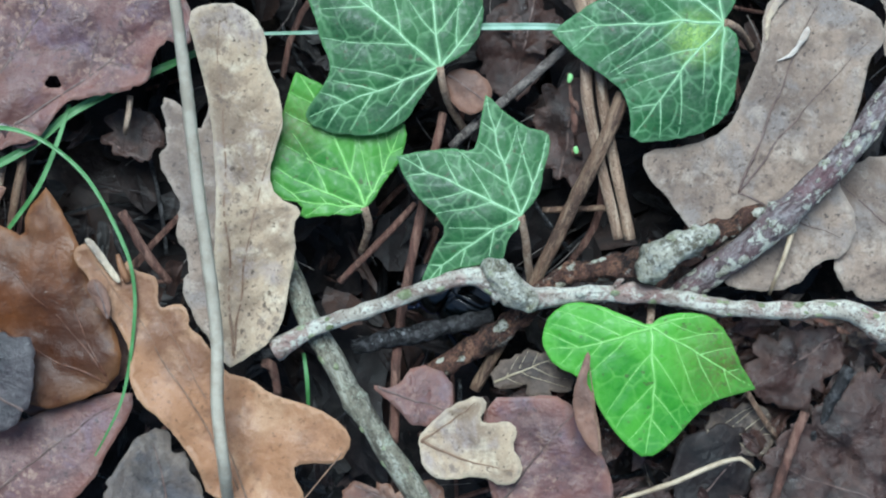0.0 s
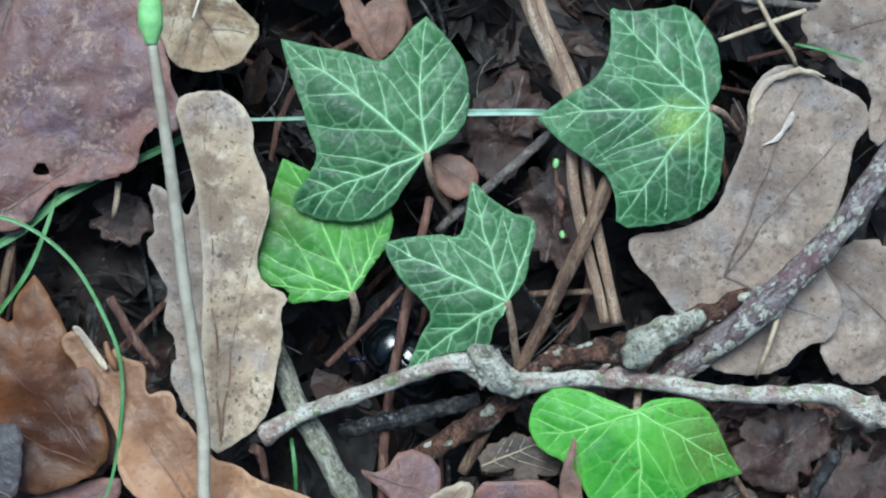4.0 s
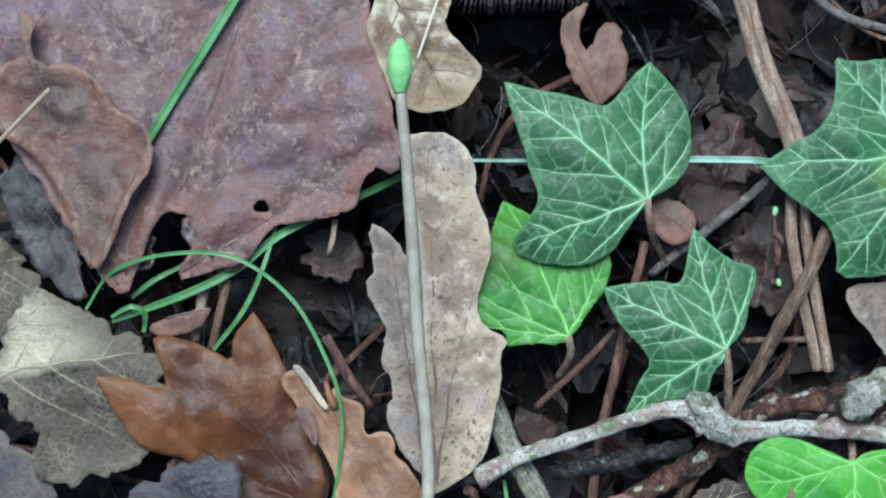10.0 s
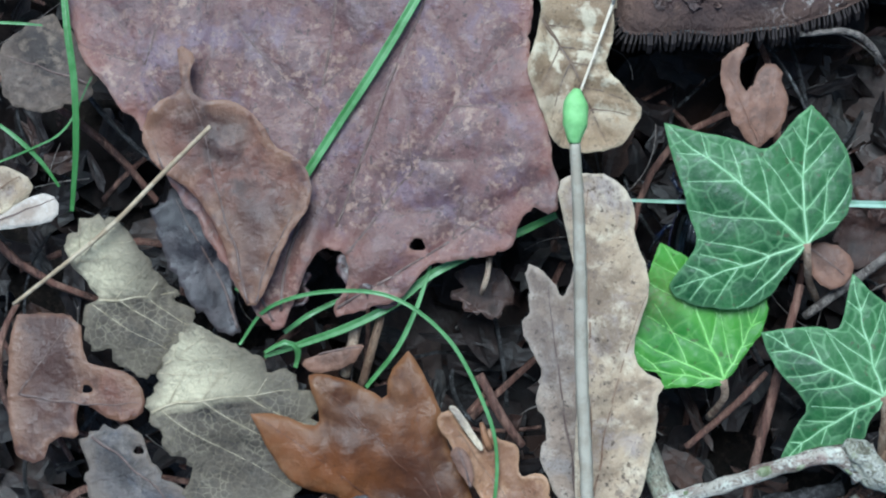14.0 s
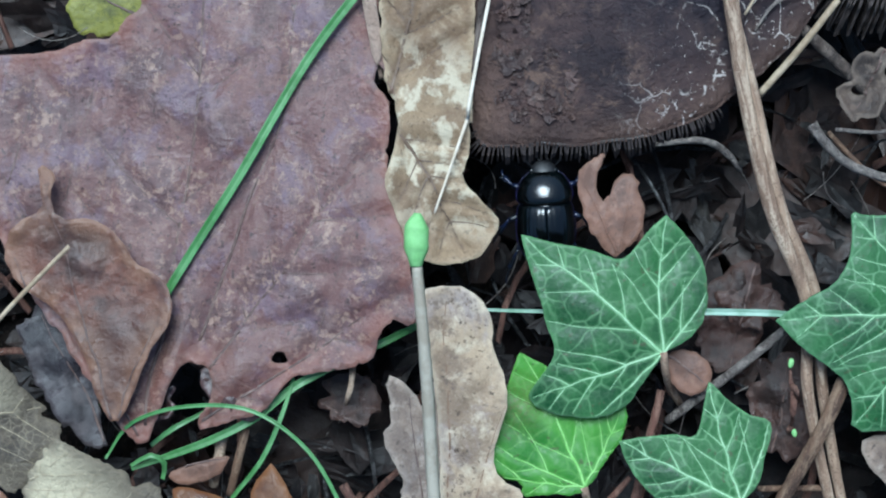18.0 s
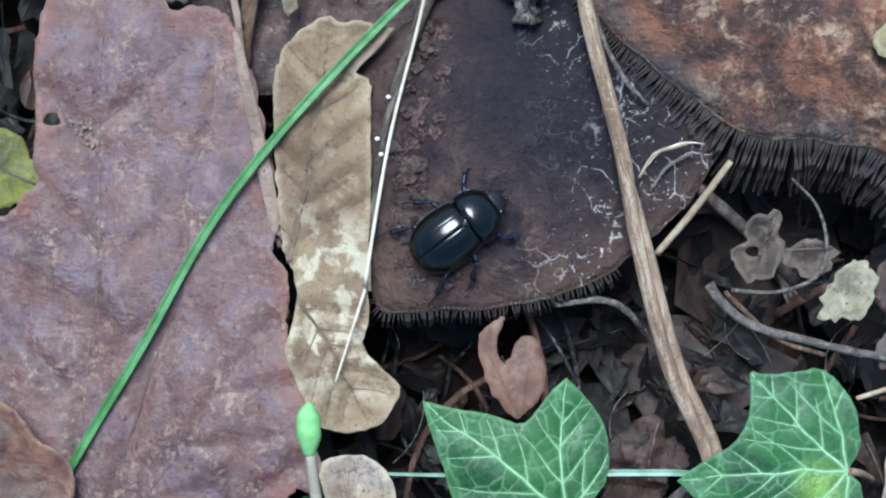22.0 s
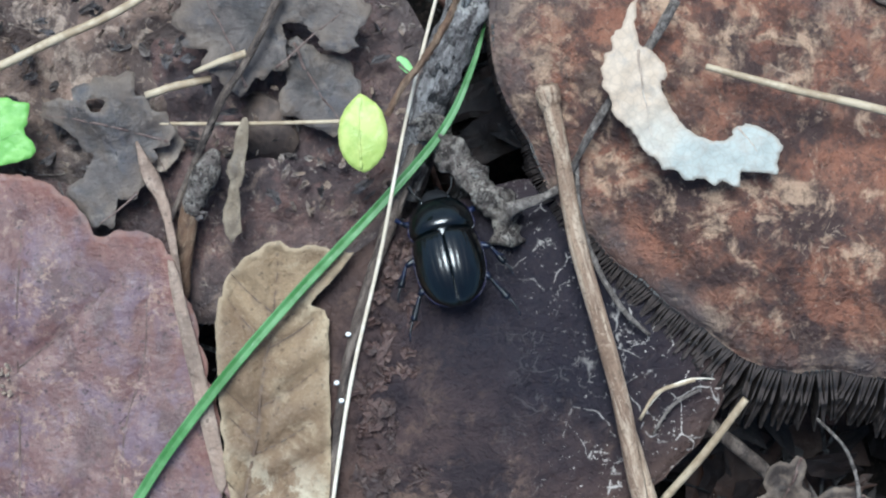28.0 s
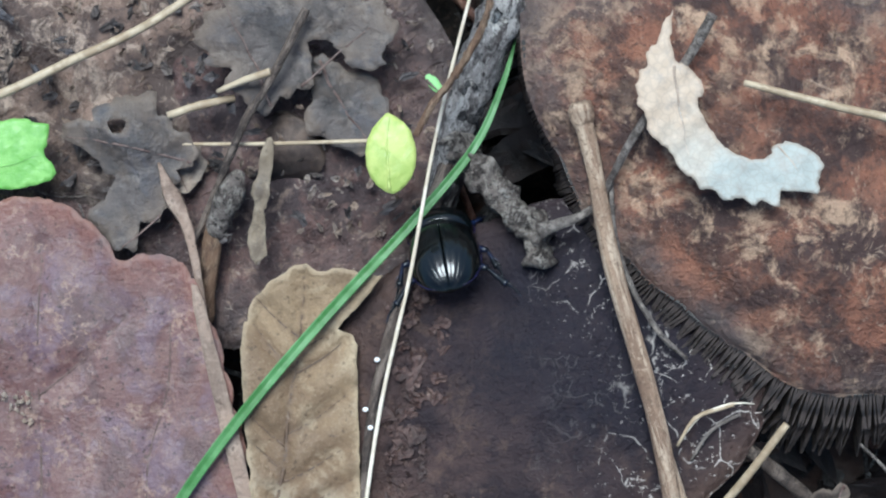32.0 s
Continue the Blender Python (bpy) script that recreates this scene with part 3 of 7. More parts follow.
def vein_lines(rng, loop, base, tips, pairs, angle):
    """Main veins from the base to the tips; side veins run off them towards the margin and end where they meet another main vein."""
    lines, mains = [], []
    a = np.array(base, float)
    for n, tip in enumerate(tips):
        d = np.array(tip, float) - a
        side = np.array((-d[1], d[0]))
        bend, wander = rng.uniform(-0.05, 0.05), rng.uniform(0, 99)
        mains.append([a + d * s + side * (bend * math.sin(math.pi * s) + 0.02 * noise.noise((s * 6, wander, 0.0))) for s in np.linspace(0, 0.97, 26)])
        lines.append((mains[-1], 1.0 if n == 0 else 0.85))
    for n, tip in enumerate(tips[:4]):
        d = np.array(tip, float) - a
        length = np.linalg.norm(d)
        u = d / length
        count = pairs if n < 3 else max(1, pairs - 2)
        for i in range(count):
            for turn in (1, -1):
                s = 0.12 + 0.74 * (i + rng.uniform(0.3, 0.7)) / count
                th = math.radians(angle + rng.uniform(-5, 5)) * turn
                w = np.array((u[0] * math.cos(th) - u[1] * math.sin(th), u[0] * math.sin(th) + u[1] * math.cos(th)))
                reach = length * 0.6 * (1.15 - 0.5 * s)
                start = mains[n][min(25, int(s / 0.97 * 25))]
                across, kink = np.array((-w[1], w[0])), rng.uniform(0, 99)
                branch = np.array([start + w * reach * q + u * reach * 0.28 * q * q + across * reach * q * 0.07 * noise.noise((q * 3, kink, 1.0)) for q in np.linspace(0, 1, 16)])
                ok = inside(branch, loop)
                own = line_distance(branch, mains[n])[0]
                for k, other in enumerate(mains):
                    if k != n:
                        ok &= line_distance(branch, other)[0] > own * 0.45
                cut = next((j for j, v in enumerate(ok) if not v and j > 0), len(branch))
                if cut > 2:
                    lines.append(([p for p in branch[:cut]], 0.5))
    return lines


def leaf(name, label, at, outline, material, base=None, tips=(), group="", pairs=4, angle=48, step=0.9, thick=0.18, cup=0.0, wave=1.0, wave_size=14.0,
         edge=0.0, saw=0.25, slope=(0, 0), fold=0.0, holes=(), petiole=(), stalk_material=None, vein_width=0.45, ridge=0.15, category="leaf", seed=1, droop=0.0, rolled=0.0, rib=None, side_ribs=False, tear=0.0, quilt=0.0):
    """A leaf blade with thickness, relief and veins, and its stalk. Local mm round at; slope: rise per mm in x and y;
    cup: rise of the rim; fold: rise off the midrib; edge: curl of the rim; holes: (x, y, radius)."""
    rng = random.Random(seed)
    ob = thing(name, at, label, category, group)
    loop = resampled(rounded(outline), step * 0.8)
    mid = loop.mean(axis=0)
    ragged = noise2(loop, 2.3, seed) * saw + noise2(loop, 0.9, seed + 3) * saw * 0.6
    if tear:
        ragged = ragged - tear * np.maximum(0, noise2(loop, 2.6, seed + 5) - 0.05) * 3 + tear * 0.5 * noise2(loop, 1.1, seed + 6)
    out = loop - mid
    loop = loop + out / np.maximum(np.linalg.norm(out, axis=1), 1e-6)[:, None] * ragged[:, None]
    lo, hi = loop.min(axis=0), loop.max(axis=0)
    gx, gy = np.meshgrid(np.arange(lo[0], hi[0], step), np.arange(lo[1], hi[1], step * 0.87))
    gx[1::2] += step / 2
    grid = np.stack([gx.ravel(), gy.ravel()], 1)
    jit = np.random.RandomState(seed)
    grid = grid + jit.uniform(-0.12, 0.12, grid.shape) * step
    grid = grid[inside(grid, loop)]
    far, _ = line_distance(grid, np.vstack([loop, loop[:1]]))
    grid = grid[far > step * 0.45]
    far = far[far > step * 0.45]
    rings = [loop]
    for hx, hy, hr in holes:
        ring = np.array([(hx + math.cos(a) * hr * (1 + 0.25 * math.sin(3 * a + seed)), hy + math.sin(a) * hr * (1 + 0.2 * math.cos(2 * a))) for a in np.linspace(0, 2 * math.pi, 15)[:-1]])
        keep = np.linalg.norm(grid - (hx, hy), axis=1) > hr + step * 0.5
        grid, far = grid[keep], far[keep]
        rings.append(ring)
    edges, start = [], 0
    for ring in rings:
        k = len(ring)
        edges += [(start + i, start + (i + 1) % k) for i in range(k)]
        start += k
    allp = np.vstack([*rings, grid])
    rim = np.r_[np.zeros(start), far]
    from_cdt = mathutils_cdt([Vector(p) for p in allp], edges)
    pts, tris, origin = from_cdt
    pts = np.array([(p.x, p.y) for p in pts])
    depth = np.array([rim[o[0]] if o else 0.0 for o in origin])
    cents = np.array([pts[list(f)].mean(axis=0) for f in tris])
    good = inside(cents, loop)
    for hx, hy, hr in holes:
        good &= np.linalg.norm(cents - (hx, hy), axis=1) > hr * 0.93
    for ring in rings[1:]:
        good &= ~inside(cents, ring)
    tris = [tuple(f) for f, ok in zip(tris, good) if ok]
    vein, lines, gap = np.zeros(len(pts)), [], np.full(len(pts), 99.0)
    if base is not None:
        lines = vein_lines(rng, loop, base, tips, pairs, angle)
        for line, weight in lines:
            d, s = line_distance(pts, line)
            gap = np.minimum(gap, d + 0.8 * s)
            width = vein_width * (1.15 - 0.75 * s) * (0.55 + 0.45 * weight)
            vein = np.maximum(vein, np.exp(-((d / width) ** 2)) * (0.55 + 0.45 * weight) * (1 - 0.25 * s))
    size = max(hi - lo) / 2
    rel = (pts - mid) / size
    z = cup * (rel ** 2).sum(axis=1) + pts[:, 0] * slope[0] + pts[:, 1] * slope[1]
    z = z + wave * noise2(pts, wave_size, seed + 1) + wave * 0.35 * noise2(pts, wave_size * 0.35, seed + 2)
    z = z + edge * np.exp(-depth / 2.2) + ridge * vein + quilt * (1 - np.exp(-(gap / 2.0) ** 2))
    if base is not None and (fold or droop or rolled):
        a, b = np.array(base, float), np.array(tips[0], float)
        u = (b - a) / np.linalg.norm(b - a)
        off, along = (pts - a) @ np.array((-u[1], u[0])), (pts - a) @ u / np.linalg.norm(b - a)
        z = z + fold * np.abs(off) / size + droop * along ** 2 + rolled * off / size * np.abs(off) / size
    half, along = np.full(len(pts), 0.5), np.zeros(len(pts))
    if base is not None:
        a, b = np.array(base, float), np.array(tips[0], float)
        u = (b - a) / np.linalg.norm(b - a)
        along = ((pts - a) @ u) / np.linalg.norm(b - a)
        half = 1 / (1 + np.exp(-((pts - a) @ np.array((-u[1], u[0]))) / 0.8))
    k = len(pts)
    verts = [(x, y, h) for (x, y), h in zip(pts, z)] + [(x, y, h - thick) for (x, y), h in zip(pts, z)]
    seen = {}
    for f in tris:
        for i in range(3):
            seen[(f[i], f[(i + 1) % 3])] = True
    faces = list(tris) + [(c + k, b + k, a + k) for a, b, c in tris]
    flat_from = len(faces)
    faces += [(b, a, a + k, b + k) for a, b in seen if (b, a) not in seen]
    part("blade", verts, faces, material, ob, flat_from=flat_from, floats=(("vein", np.r_[vein, vein]), ("side", np.r_[half, half]), ("along", np.r_[along, along]), ("rim", np.exp(-np.r_[depth, depth] / 0.45)), ("border", np.exp(-np.r_[depth, depth] / 3.0))))
    for n, (line, weight) in enumerate(lines):
        if weight < 0.8 and not side_ribs:
            continue
        line = np.array(line)
        line = line[inside(line, loop)]
        if len(line) < 3:
            continue
        hs = [z[np.argmin(((pts - p) ** 2).sum(axis=1))] + 0.04 for p in line]
        r = vein_width * (0.52 if n == 0 else 0.42 if weight > 0.8 else 0.2)
        tube("midrib" if n == 0 else "vein" if weight > 0.8 else "side_vein", [(*p, h) for p, h in zip(line, hs)], [r * (1 - 0.8 * i / len(line)) for i in range(len(line))],
             rib or material, ob, sides=6, step=1.0, flat=0.3, rough=0.15)
    if petiole:
        tube("petiole", petiole, [0.65] * len(petiole), stalk_material or material, ob, seed=seed, rough=0.08)
    return ob


def mathutils_cdt(points, edges):
    from mathutils.geometry import delaunay_2d_cdt
    v, _, f, ov, _, _ = delaunay_2d_cdt(points, edges, [], 0, 1e-5)
    return v, f, ov


def smooth_line(points, step):
    """A Catmull-Rom line through points, in steps of about step mm."""
    p = [np.array(q, float) for q in points]
    p = [2 * p[0] - p[1], *p, 2 * p[-1] - p[-2]]
    out, where = [], []
    for i in range(1, len(p) - 2):
        k = max(2, int(np.linalg.norm(p[i + 1][:3] - p[i][:3]) / step))
        for j in range(k):
            s = j / k
            out.append(0.5 * (2 * p[i] + (p[i + 1] - p[i - 1]) * s + (2 * p[i - 1] - 5 * p[i] + 4 * p[i + 1] - p[i + 2]) * s * s + (3 * p[i] - p[i - 1] - 3 * p[i + 1] + p[i + 2]) * s ** 3))
            where.append(i - 1 + s)
    out.append(p[-2])
    where.append(len(points) - 1.0)
    return np.array(out), np.array(where)


def tube(name, points, radii, material, parent=None, label="", sides=10, step=1.2, seed=1, rough=0.12, knots=(), grain=1.5, flat=1.0, place=None):
    """A closed, tapering, uneven tube along a line of points; knots: (how far along in points, swelling)."""
    line, where = smooth_line(points, step)
    rad = np.interp(where, range(len(radii)), radii)
    for at, swell in knots:
        rad = rad * (1 + swell * np.exp(-(((where - at) / 0.12) ** 2)))
    ahead = np.gradient(line, axis=0)
    ahead = ahead / np.maximum(np.linalg.norm(ahead, axis=1), 1e-9)[:, None]
    verts, faces = [], []
    up = np.array((0.0, 0.0, 1.0)) if abs(ahead[0][2]) < 0.9 else np.array((0.0, 1.0, 0.0))
    for i, (p, d) in enumerate(zip(line, ahead)):
        side = np.cross(d, up)
        side = side / max(np.linalg.norm(side), 1e-9)
        top = np.cross(side, d)
        for j in range(sides):
            a = 2 * math.pi * j / sides
            w = np.cos(a) * side + np.sin(a) * top * flat
            q = p + w * rad[i]
            bump = 1 + rough * noise.noise((q[0] / grain, q[1] / grain, q[2] / grain + seed * 3.7)) * 2
            verts.append(p + w * rad[i] * bump)
    n = len(line)
    for i in range(n - 1):
        for j in range(sides):
            a, b = i * sides + j, i * sides + (j + 1) % sides
            faces.append((a, b, b + sides, a + sides))
    faces.append(tuple(range(sides - 1, -1, -1)))
    faces.append(tuple((n - 1) * sides + j for j in range(sides)))
    return part(name, verts, faces, material, parent, label, place=place)


def centred(points):
    """Points relative to their first, and that first point."""
    a = np.array(points[0], float)
    return [tuple(np.array(p, float) - a) for p in points], tuple(a)


def stick(name, label, category, points, radii, material, group="", kind="", crust=0, crust_material=None, buds=0, tip=None, **more):
    """A twig or stalk as one thing, its first point the origin; crust: patches of lichen on it; buds: small side buds."""
    local, at = centred(points)
    ob = tube(name, local, radii, material, **more)
    rng = random.Random(more.get("seed", 1))
    line, where = smooth_line(local, 1.0)
    rad = np.interp(where, range(len(radii)), radii)
    if tip:
        tube(tip[0], [tuple(np.array(p) - at) for p in tip[1]], tip[2], tip[3], ob, tip[4], sides=18, step=0.3, rough=0.24 if "lichen" in tip[4] else 0.1, grain=1.9)
    for n in range(crust + buds):
        i = rng.randrange(1, len(line) - 1)
        d = line[i + 1] - line[i - 1]
        d = d / np.linalg.norm(d)
        side = np.cross(d, (0, 0, 1))
        a = radians(rng.uniform(15, 165))
        w = side * math.cos(a) + np.cross(side, d) * math.sin(a)
        c = line[i] + w * rad[i] * 0.97
        if n < crust:
            size = rng.uniform(0.25, 0.95) * (1.4 if rng.random() < 0.2 else 1.0)
            tangent = np.cross(d, w)
            ring, k = [], 9
            for j in range(k):
                t = 2 * math.pi * j / k
                q = c + (d * math.cos(t) * 1.3 + tangent * math.sin(t)) * size * rng.uniform(0.6, 1.15)
                off = q - line[i]
                off = off - d * (off @ d)
                ring.append(q + off / np.linalg.norm(off) * (rad[i] * 0.98 - np.linalg.norm(off)))
            verts = ring + [p + w * 0.22 * rng.uniform(0.6, 1.3) - (p - c) * 0.25 for p in ring] + [c + w * 0.3]
            faces = [(j, (j + 1) % k, k + (j + 1) % k, k + j) for j in range(k)] + [(k + j, k + (j + 1) % k, 2 * k) for j in range(k)]
            part("lichen_crust", verts, faces, crust_material, ob)
        else:
            tube("bud", [c - w * 0.4, c + w * 0.5 + d * 0.3, c + w * 1.1 + d * 0.9, c + w * 1.3 + d * 1.5], [0.5, 0.6, 0.42, 0.08], material, ob, sides=7, step=0.4)
    moved(ob, pose(at[0] * MM, at[1] * MM, at[2] * MM))
    return tagged(ob, label, category, group, kind)


def blade_of_grass(name, label, points, widths, material, group="", keel=0.35, lean=0.0, rib=None):
    """A grass blade: a folded ribbon with thickness and fine ribs, tapering to its tip."""
    local, at = centred(points)
    line, where = smooth_line(local, 1.5)
    wid = np.interp(where, range(len(widths)), widths)
    ahead = np.gradient(line, axis=0)
    ahead = ahead / np.maximum(np.linalg.norm(ahead, axis=1), 1e-9)[:, None]
    cols = 9
    verts, faces = [], []
    for layer in (0, 1):
        for p, d, w in zip(line, ahead, wid):
            side = np.cross(d, (math.sin(lean), 0, math.cos(lean)))
            side = side / max(np.linalg.norm(side), 1e-9)
            top = np.cross(side, d)
            for j in range(cols):
                s = j / (cols - 1) * 2 - 1
                rib = 0.035 * w * (j % 2)
                verts.append(p + side * s * w / 2 + top * (abs(s) * keel * w / 2 + rib - layer * 0.12))
    k, n = len(line) * cols, len(line)
    for i in range(n - 1):
        for j in range(cols - 1):
            a = i * cols + j
            faces += [(a, a + 1, a + 1 + cols, a + cols), (k + a, k + a + cols, k + a + 1 + cols, k + a + 1)]
        a = i * cols
        faces += [(a, a + cols, k + a + cols, k + a), (a + cols - 1, k + a + cols - 1, k + a + 2 * cols - 1, a + 2 * cols - 1)]
    faces += [(*range(cols), *range(k + cols - 1, k - 1, -1))]
    ob = thing(name, at, label, "grass", group)
    part("blade", verts, faces, material, ob)
    tube("midrib", [p - (0, 0, 0.12) for p in line[::3]], [0.05 + 0.09 * w for w in wid[::3]], rib or material, ob, sides=6, step=2.5, flat=0.7, rough=0.02)
    return ob



# ---- ground and loose litter ----
def ground_sheet():
    near = np.arange(-180, 181, 3.0)
    far = np.array([230, 320, 480, 800, 1500, 4000, 12000, 60000, 300000.0])
    axis = np.r_[-far[::-1], near, far]
    xs, ys = axis - 20, axis + 60
    verts, faces = [], []
    for y in ys:
        for x in xs:
            fade = max(0.0, min(1.0, (260 - max(abs(x + 20), abs(y - 60))) / 80))
            verts.append((x, y, -38 + fade * (5.5 * noise.noise((x / 26, y / 26, 0.3)) + 2.0 * noise.noise((x / 9, y / 9, 4.1)))))
    k = len(xs)
    for i in range(len(ys) - 1):
        for j in range(k - 1):
            a = i * k + j
            faces.append((a, a + 1, a + k + 1, a + k))
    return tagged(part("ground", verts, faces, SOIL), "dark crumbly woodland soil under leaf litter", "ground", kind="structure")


def litter(name, label, material, count, size, area, heights, seed, narrow=(0.2, 0.6), tilt=0.7):
    """Many broken leaf bits and chips, in one mesh."""
    rng = random.Random(seed)
    verts, faces, veins = [], [], []
    x0, x1, y0, y1 = area
    for _ in range(count):
        cx, cy, cz = rng.uniform(x0, x1), rng.uniform(y0, y1), rng.uniform(*heights)
        s, turn = rng.uniform(*size), rng.uniform(0, 2 * math.pi)
        w = rng.uniform(*narrow)
        sx, sy, bow = rng.uniform(-tilt, tilt), rng.uniform(-tilt, tilt), rng.uniform(-0.5, 0.5)
        k = 11
        start = len(verts)
        ring = []
        for j in range(k):
            a = 2 * math.pi * j / k
            r = s / 2 * (0.45 + 0.7 * rng.random())
            ring.append((math.cos(a) * r, math.sin(a) * r * w))
        pts = [(0.0, 0.0)] + [(x * 0.55, y * 0.55) for x, y in ring] + ring
        for u, v in pts:
            x, y = u * math.cos(turn) - v * math.sin(turn), u * math.sin(turn) + v * math.cos(turn)
            z = cz + u * sx + v * sy + bow * (u * u + v * v) / s + 0.25 * rng.uniform(-1, 1)
            verts.append((cx + x, cy + y, z))
            veins.append(1.0 if v == 0.0 else 0.0)
        n = len(pts)
        verts += [(x, y, z - 0.25) for x, y, z in verts[start:start + n]]
        veins += veins[start:start + n]
        for j in range(k):
            a, b = 1 + j, 1 + (j + 1) % k
            for q in ((0, a, b), (a, a + k, b + k, b)):
                faces.append(tuple(start + i for i in q))
                faces.append(tuple(start + n + i for i in reversed(q)))
            faces.append((start + a + k, start + n + a + k, start + n + b + k, start + b + k))
    return tagged(part(name, verts, faces, material, smooth=False, floats=(("vein", veins),)), label, "leaf litter", kind="stuff")


def needles(name, label, material, count, area, heights, seed, length=(15, 45), width=(0.35, 0.8)):
    """Thin dead stalks and needles, in one mesh."""
    rng = random.Random(seed)
    verts, faces = [], []
    x0, x1, y0, y1 = area
    for _ in range(count):
        cx, cy, cz = rng.uniform(x0, x1), rng.uniform(y0, y1), rng.uniform(*heights)
        s, turn, r = rng.uniform(*length), rng.uniform(0, math.pi), rng.uniform(*width)
        bow, rise = rng.uniform(-0.2, 0.2), rng.uniform(-0.15, 0.15)
        start = len(verts)
        for i in range(7):
            u = (i / 6 - 0.5) * s
            v = bow * s * (1 - (2 * i / 6 - 1) ** 2)
            for j in range(5):
                a = 2 * math.pi * j / 5
                vv = v + math.cos(a) * r
                verts.append((cx + u * math.cos(turn) - vv * math.sin(turn), cy + u * math.sin(turn) + vv * math.cos(turn), cz + u * rise + math.sin(a) * r))
        for i in range(6):
            for j in range(5):
                a, b = start + i * 5 + j, start + i * 5 + (j + 1) % 5
                faces.append((a, b, b + 5, a + 5))
        faces += [tuple(start + j for j in (4, 3, 2, 1, 0)), tuple(start + 30 + j for j in range(5))]
    return tagged(part(name, verts, faces, material), label, "leaf litter", kind="stuff")


ground_sheet()
UPPER, LOWER = (-112, -14, 116, 166), (18, 76, -46, -6)
NEAR, WIDE = (-140, 90, -55, 170), (-800, 760, -720, 840)
# litter below the leaves; its dark colours stand in for shade in the gaps
litter("leaf_litter", "decaying leaf pieces on the soil, darkened as gap shade", LEAF_DEEP_SHADE, 1300, (5, 17), NEAR, (-35, -13), 1)
litter("leaf_litter", "rust-brown broken leaf pieces on the soil", LITTER_RUST_SHADED, 420, (4, 13), NEAR, (-34, -13), 2)
litter("leaf_litter", "slate-grey rotting leaf pieces on the soil", LITTER_GREY_SHADED, 420, (4, 12), NEAR, (-34, -14), 3)
litter("leaf_litter", "small brown crumbs of leaf and bark", LITTER_RUST_SHADED, 700, (1.2, 3.5), NEAR, (-34, -13), 4)
litter("leaf_litter", "fallen brown oak leaves covering the wood floor", LITTER_RUST_SHADED, 1900, (35, 75), WIDE, (-42, -26), 5)
litter("leaf_litter", "fallen leaves covering the wood floor, coloured as in deep shade", LEAF_DEEP_SHADE, 1900, (35, 75), WIDE, (-42, -26), 6)
litter("leaf_litter", "pale brown flakes of rotten leaf and fungus", OAK_GREY, 420, (0.7, 2.6), UPPER, (-2, 4), 10, tilt=0.5)
litter("leaf_litter", "dark crumbs of rotten leaf and fungus", LEAF_GREY, 260, (1.0, 4.5), UPPER, (-2, 4.5), 11, tilt=0.5)
litter("leaf_litter", "brown crumbled leaf scraps beside the twig", LEAF_SHADE, 160, (3, 12), LOWER, (-12, -2), 12)
litter("leaf_litter", "weathered grey leaf scraps beside the twig", LEAF_DRY, 70, (2, 9), LOWER, (-10, -2), 13)
for n, (x0, x1, y0, y1, count) in enumerate([(-25, -19, 72, 92, 60), (-23, -16, 86, 106, 60), (-22, -12, 69, 80, 50), (-20, -15, 98, 112, 30)]):
    litter("leaf_litter", "brown peeling skin flakes along the dark cap's edge", CRUST, count, (1.0, 3.8), (x0, x1, y0, y1), (4.4, 5.9), 21 + n, (0.5, 0.95), 0.16)
litter("leaf_litter", "pale grey mould specks on a wet brown leaf", LEAF_PALE, 34, (0.3, 1.0), (-77, -72.6, 91.2, 96), (4.8, 5.3), 27, (0.4, 0.9), 0.2)
needles("needle_litter", "thin dead brown stalks and needles on the soil", STICK_RED, 150, NEAR, (-30, -9), 7)
needles("needle_litter", "fine pale root threads over the soil", STICK_GREY, 170, NEAR, (-20, -1), 9, (5, 16), (0.06, 0.13))
needles("needle_litter", "fine dark rootlets and stalks on the soil", CHAR, 160, NEAR, (-30, -9), 8, (10, 35), (0.2, 0.5))


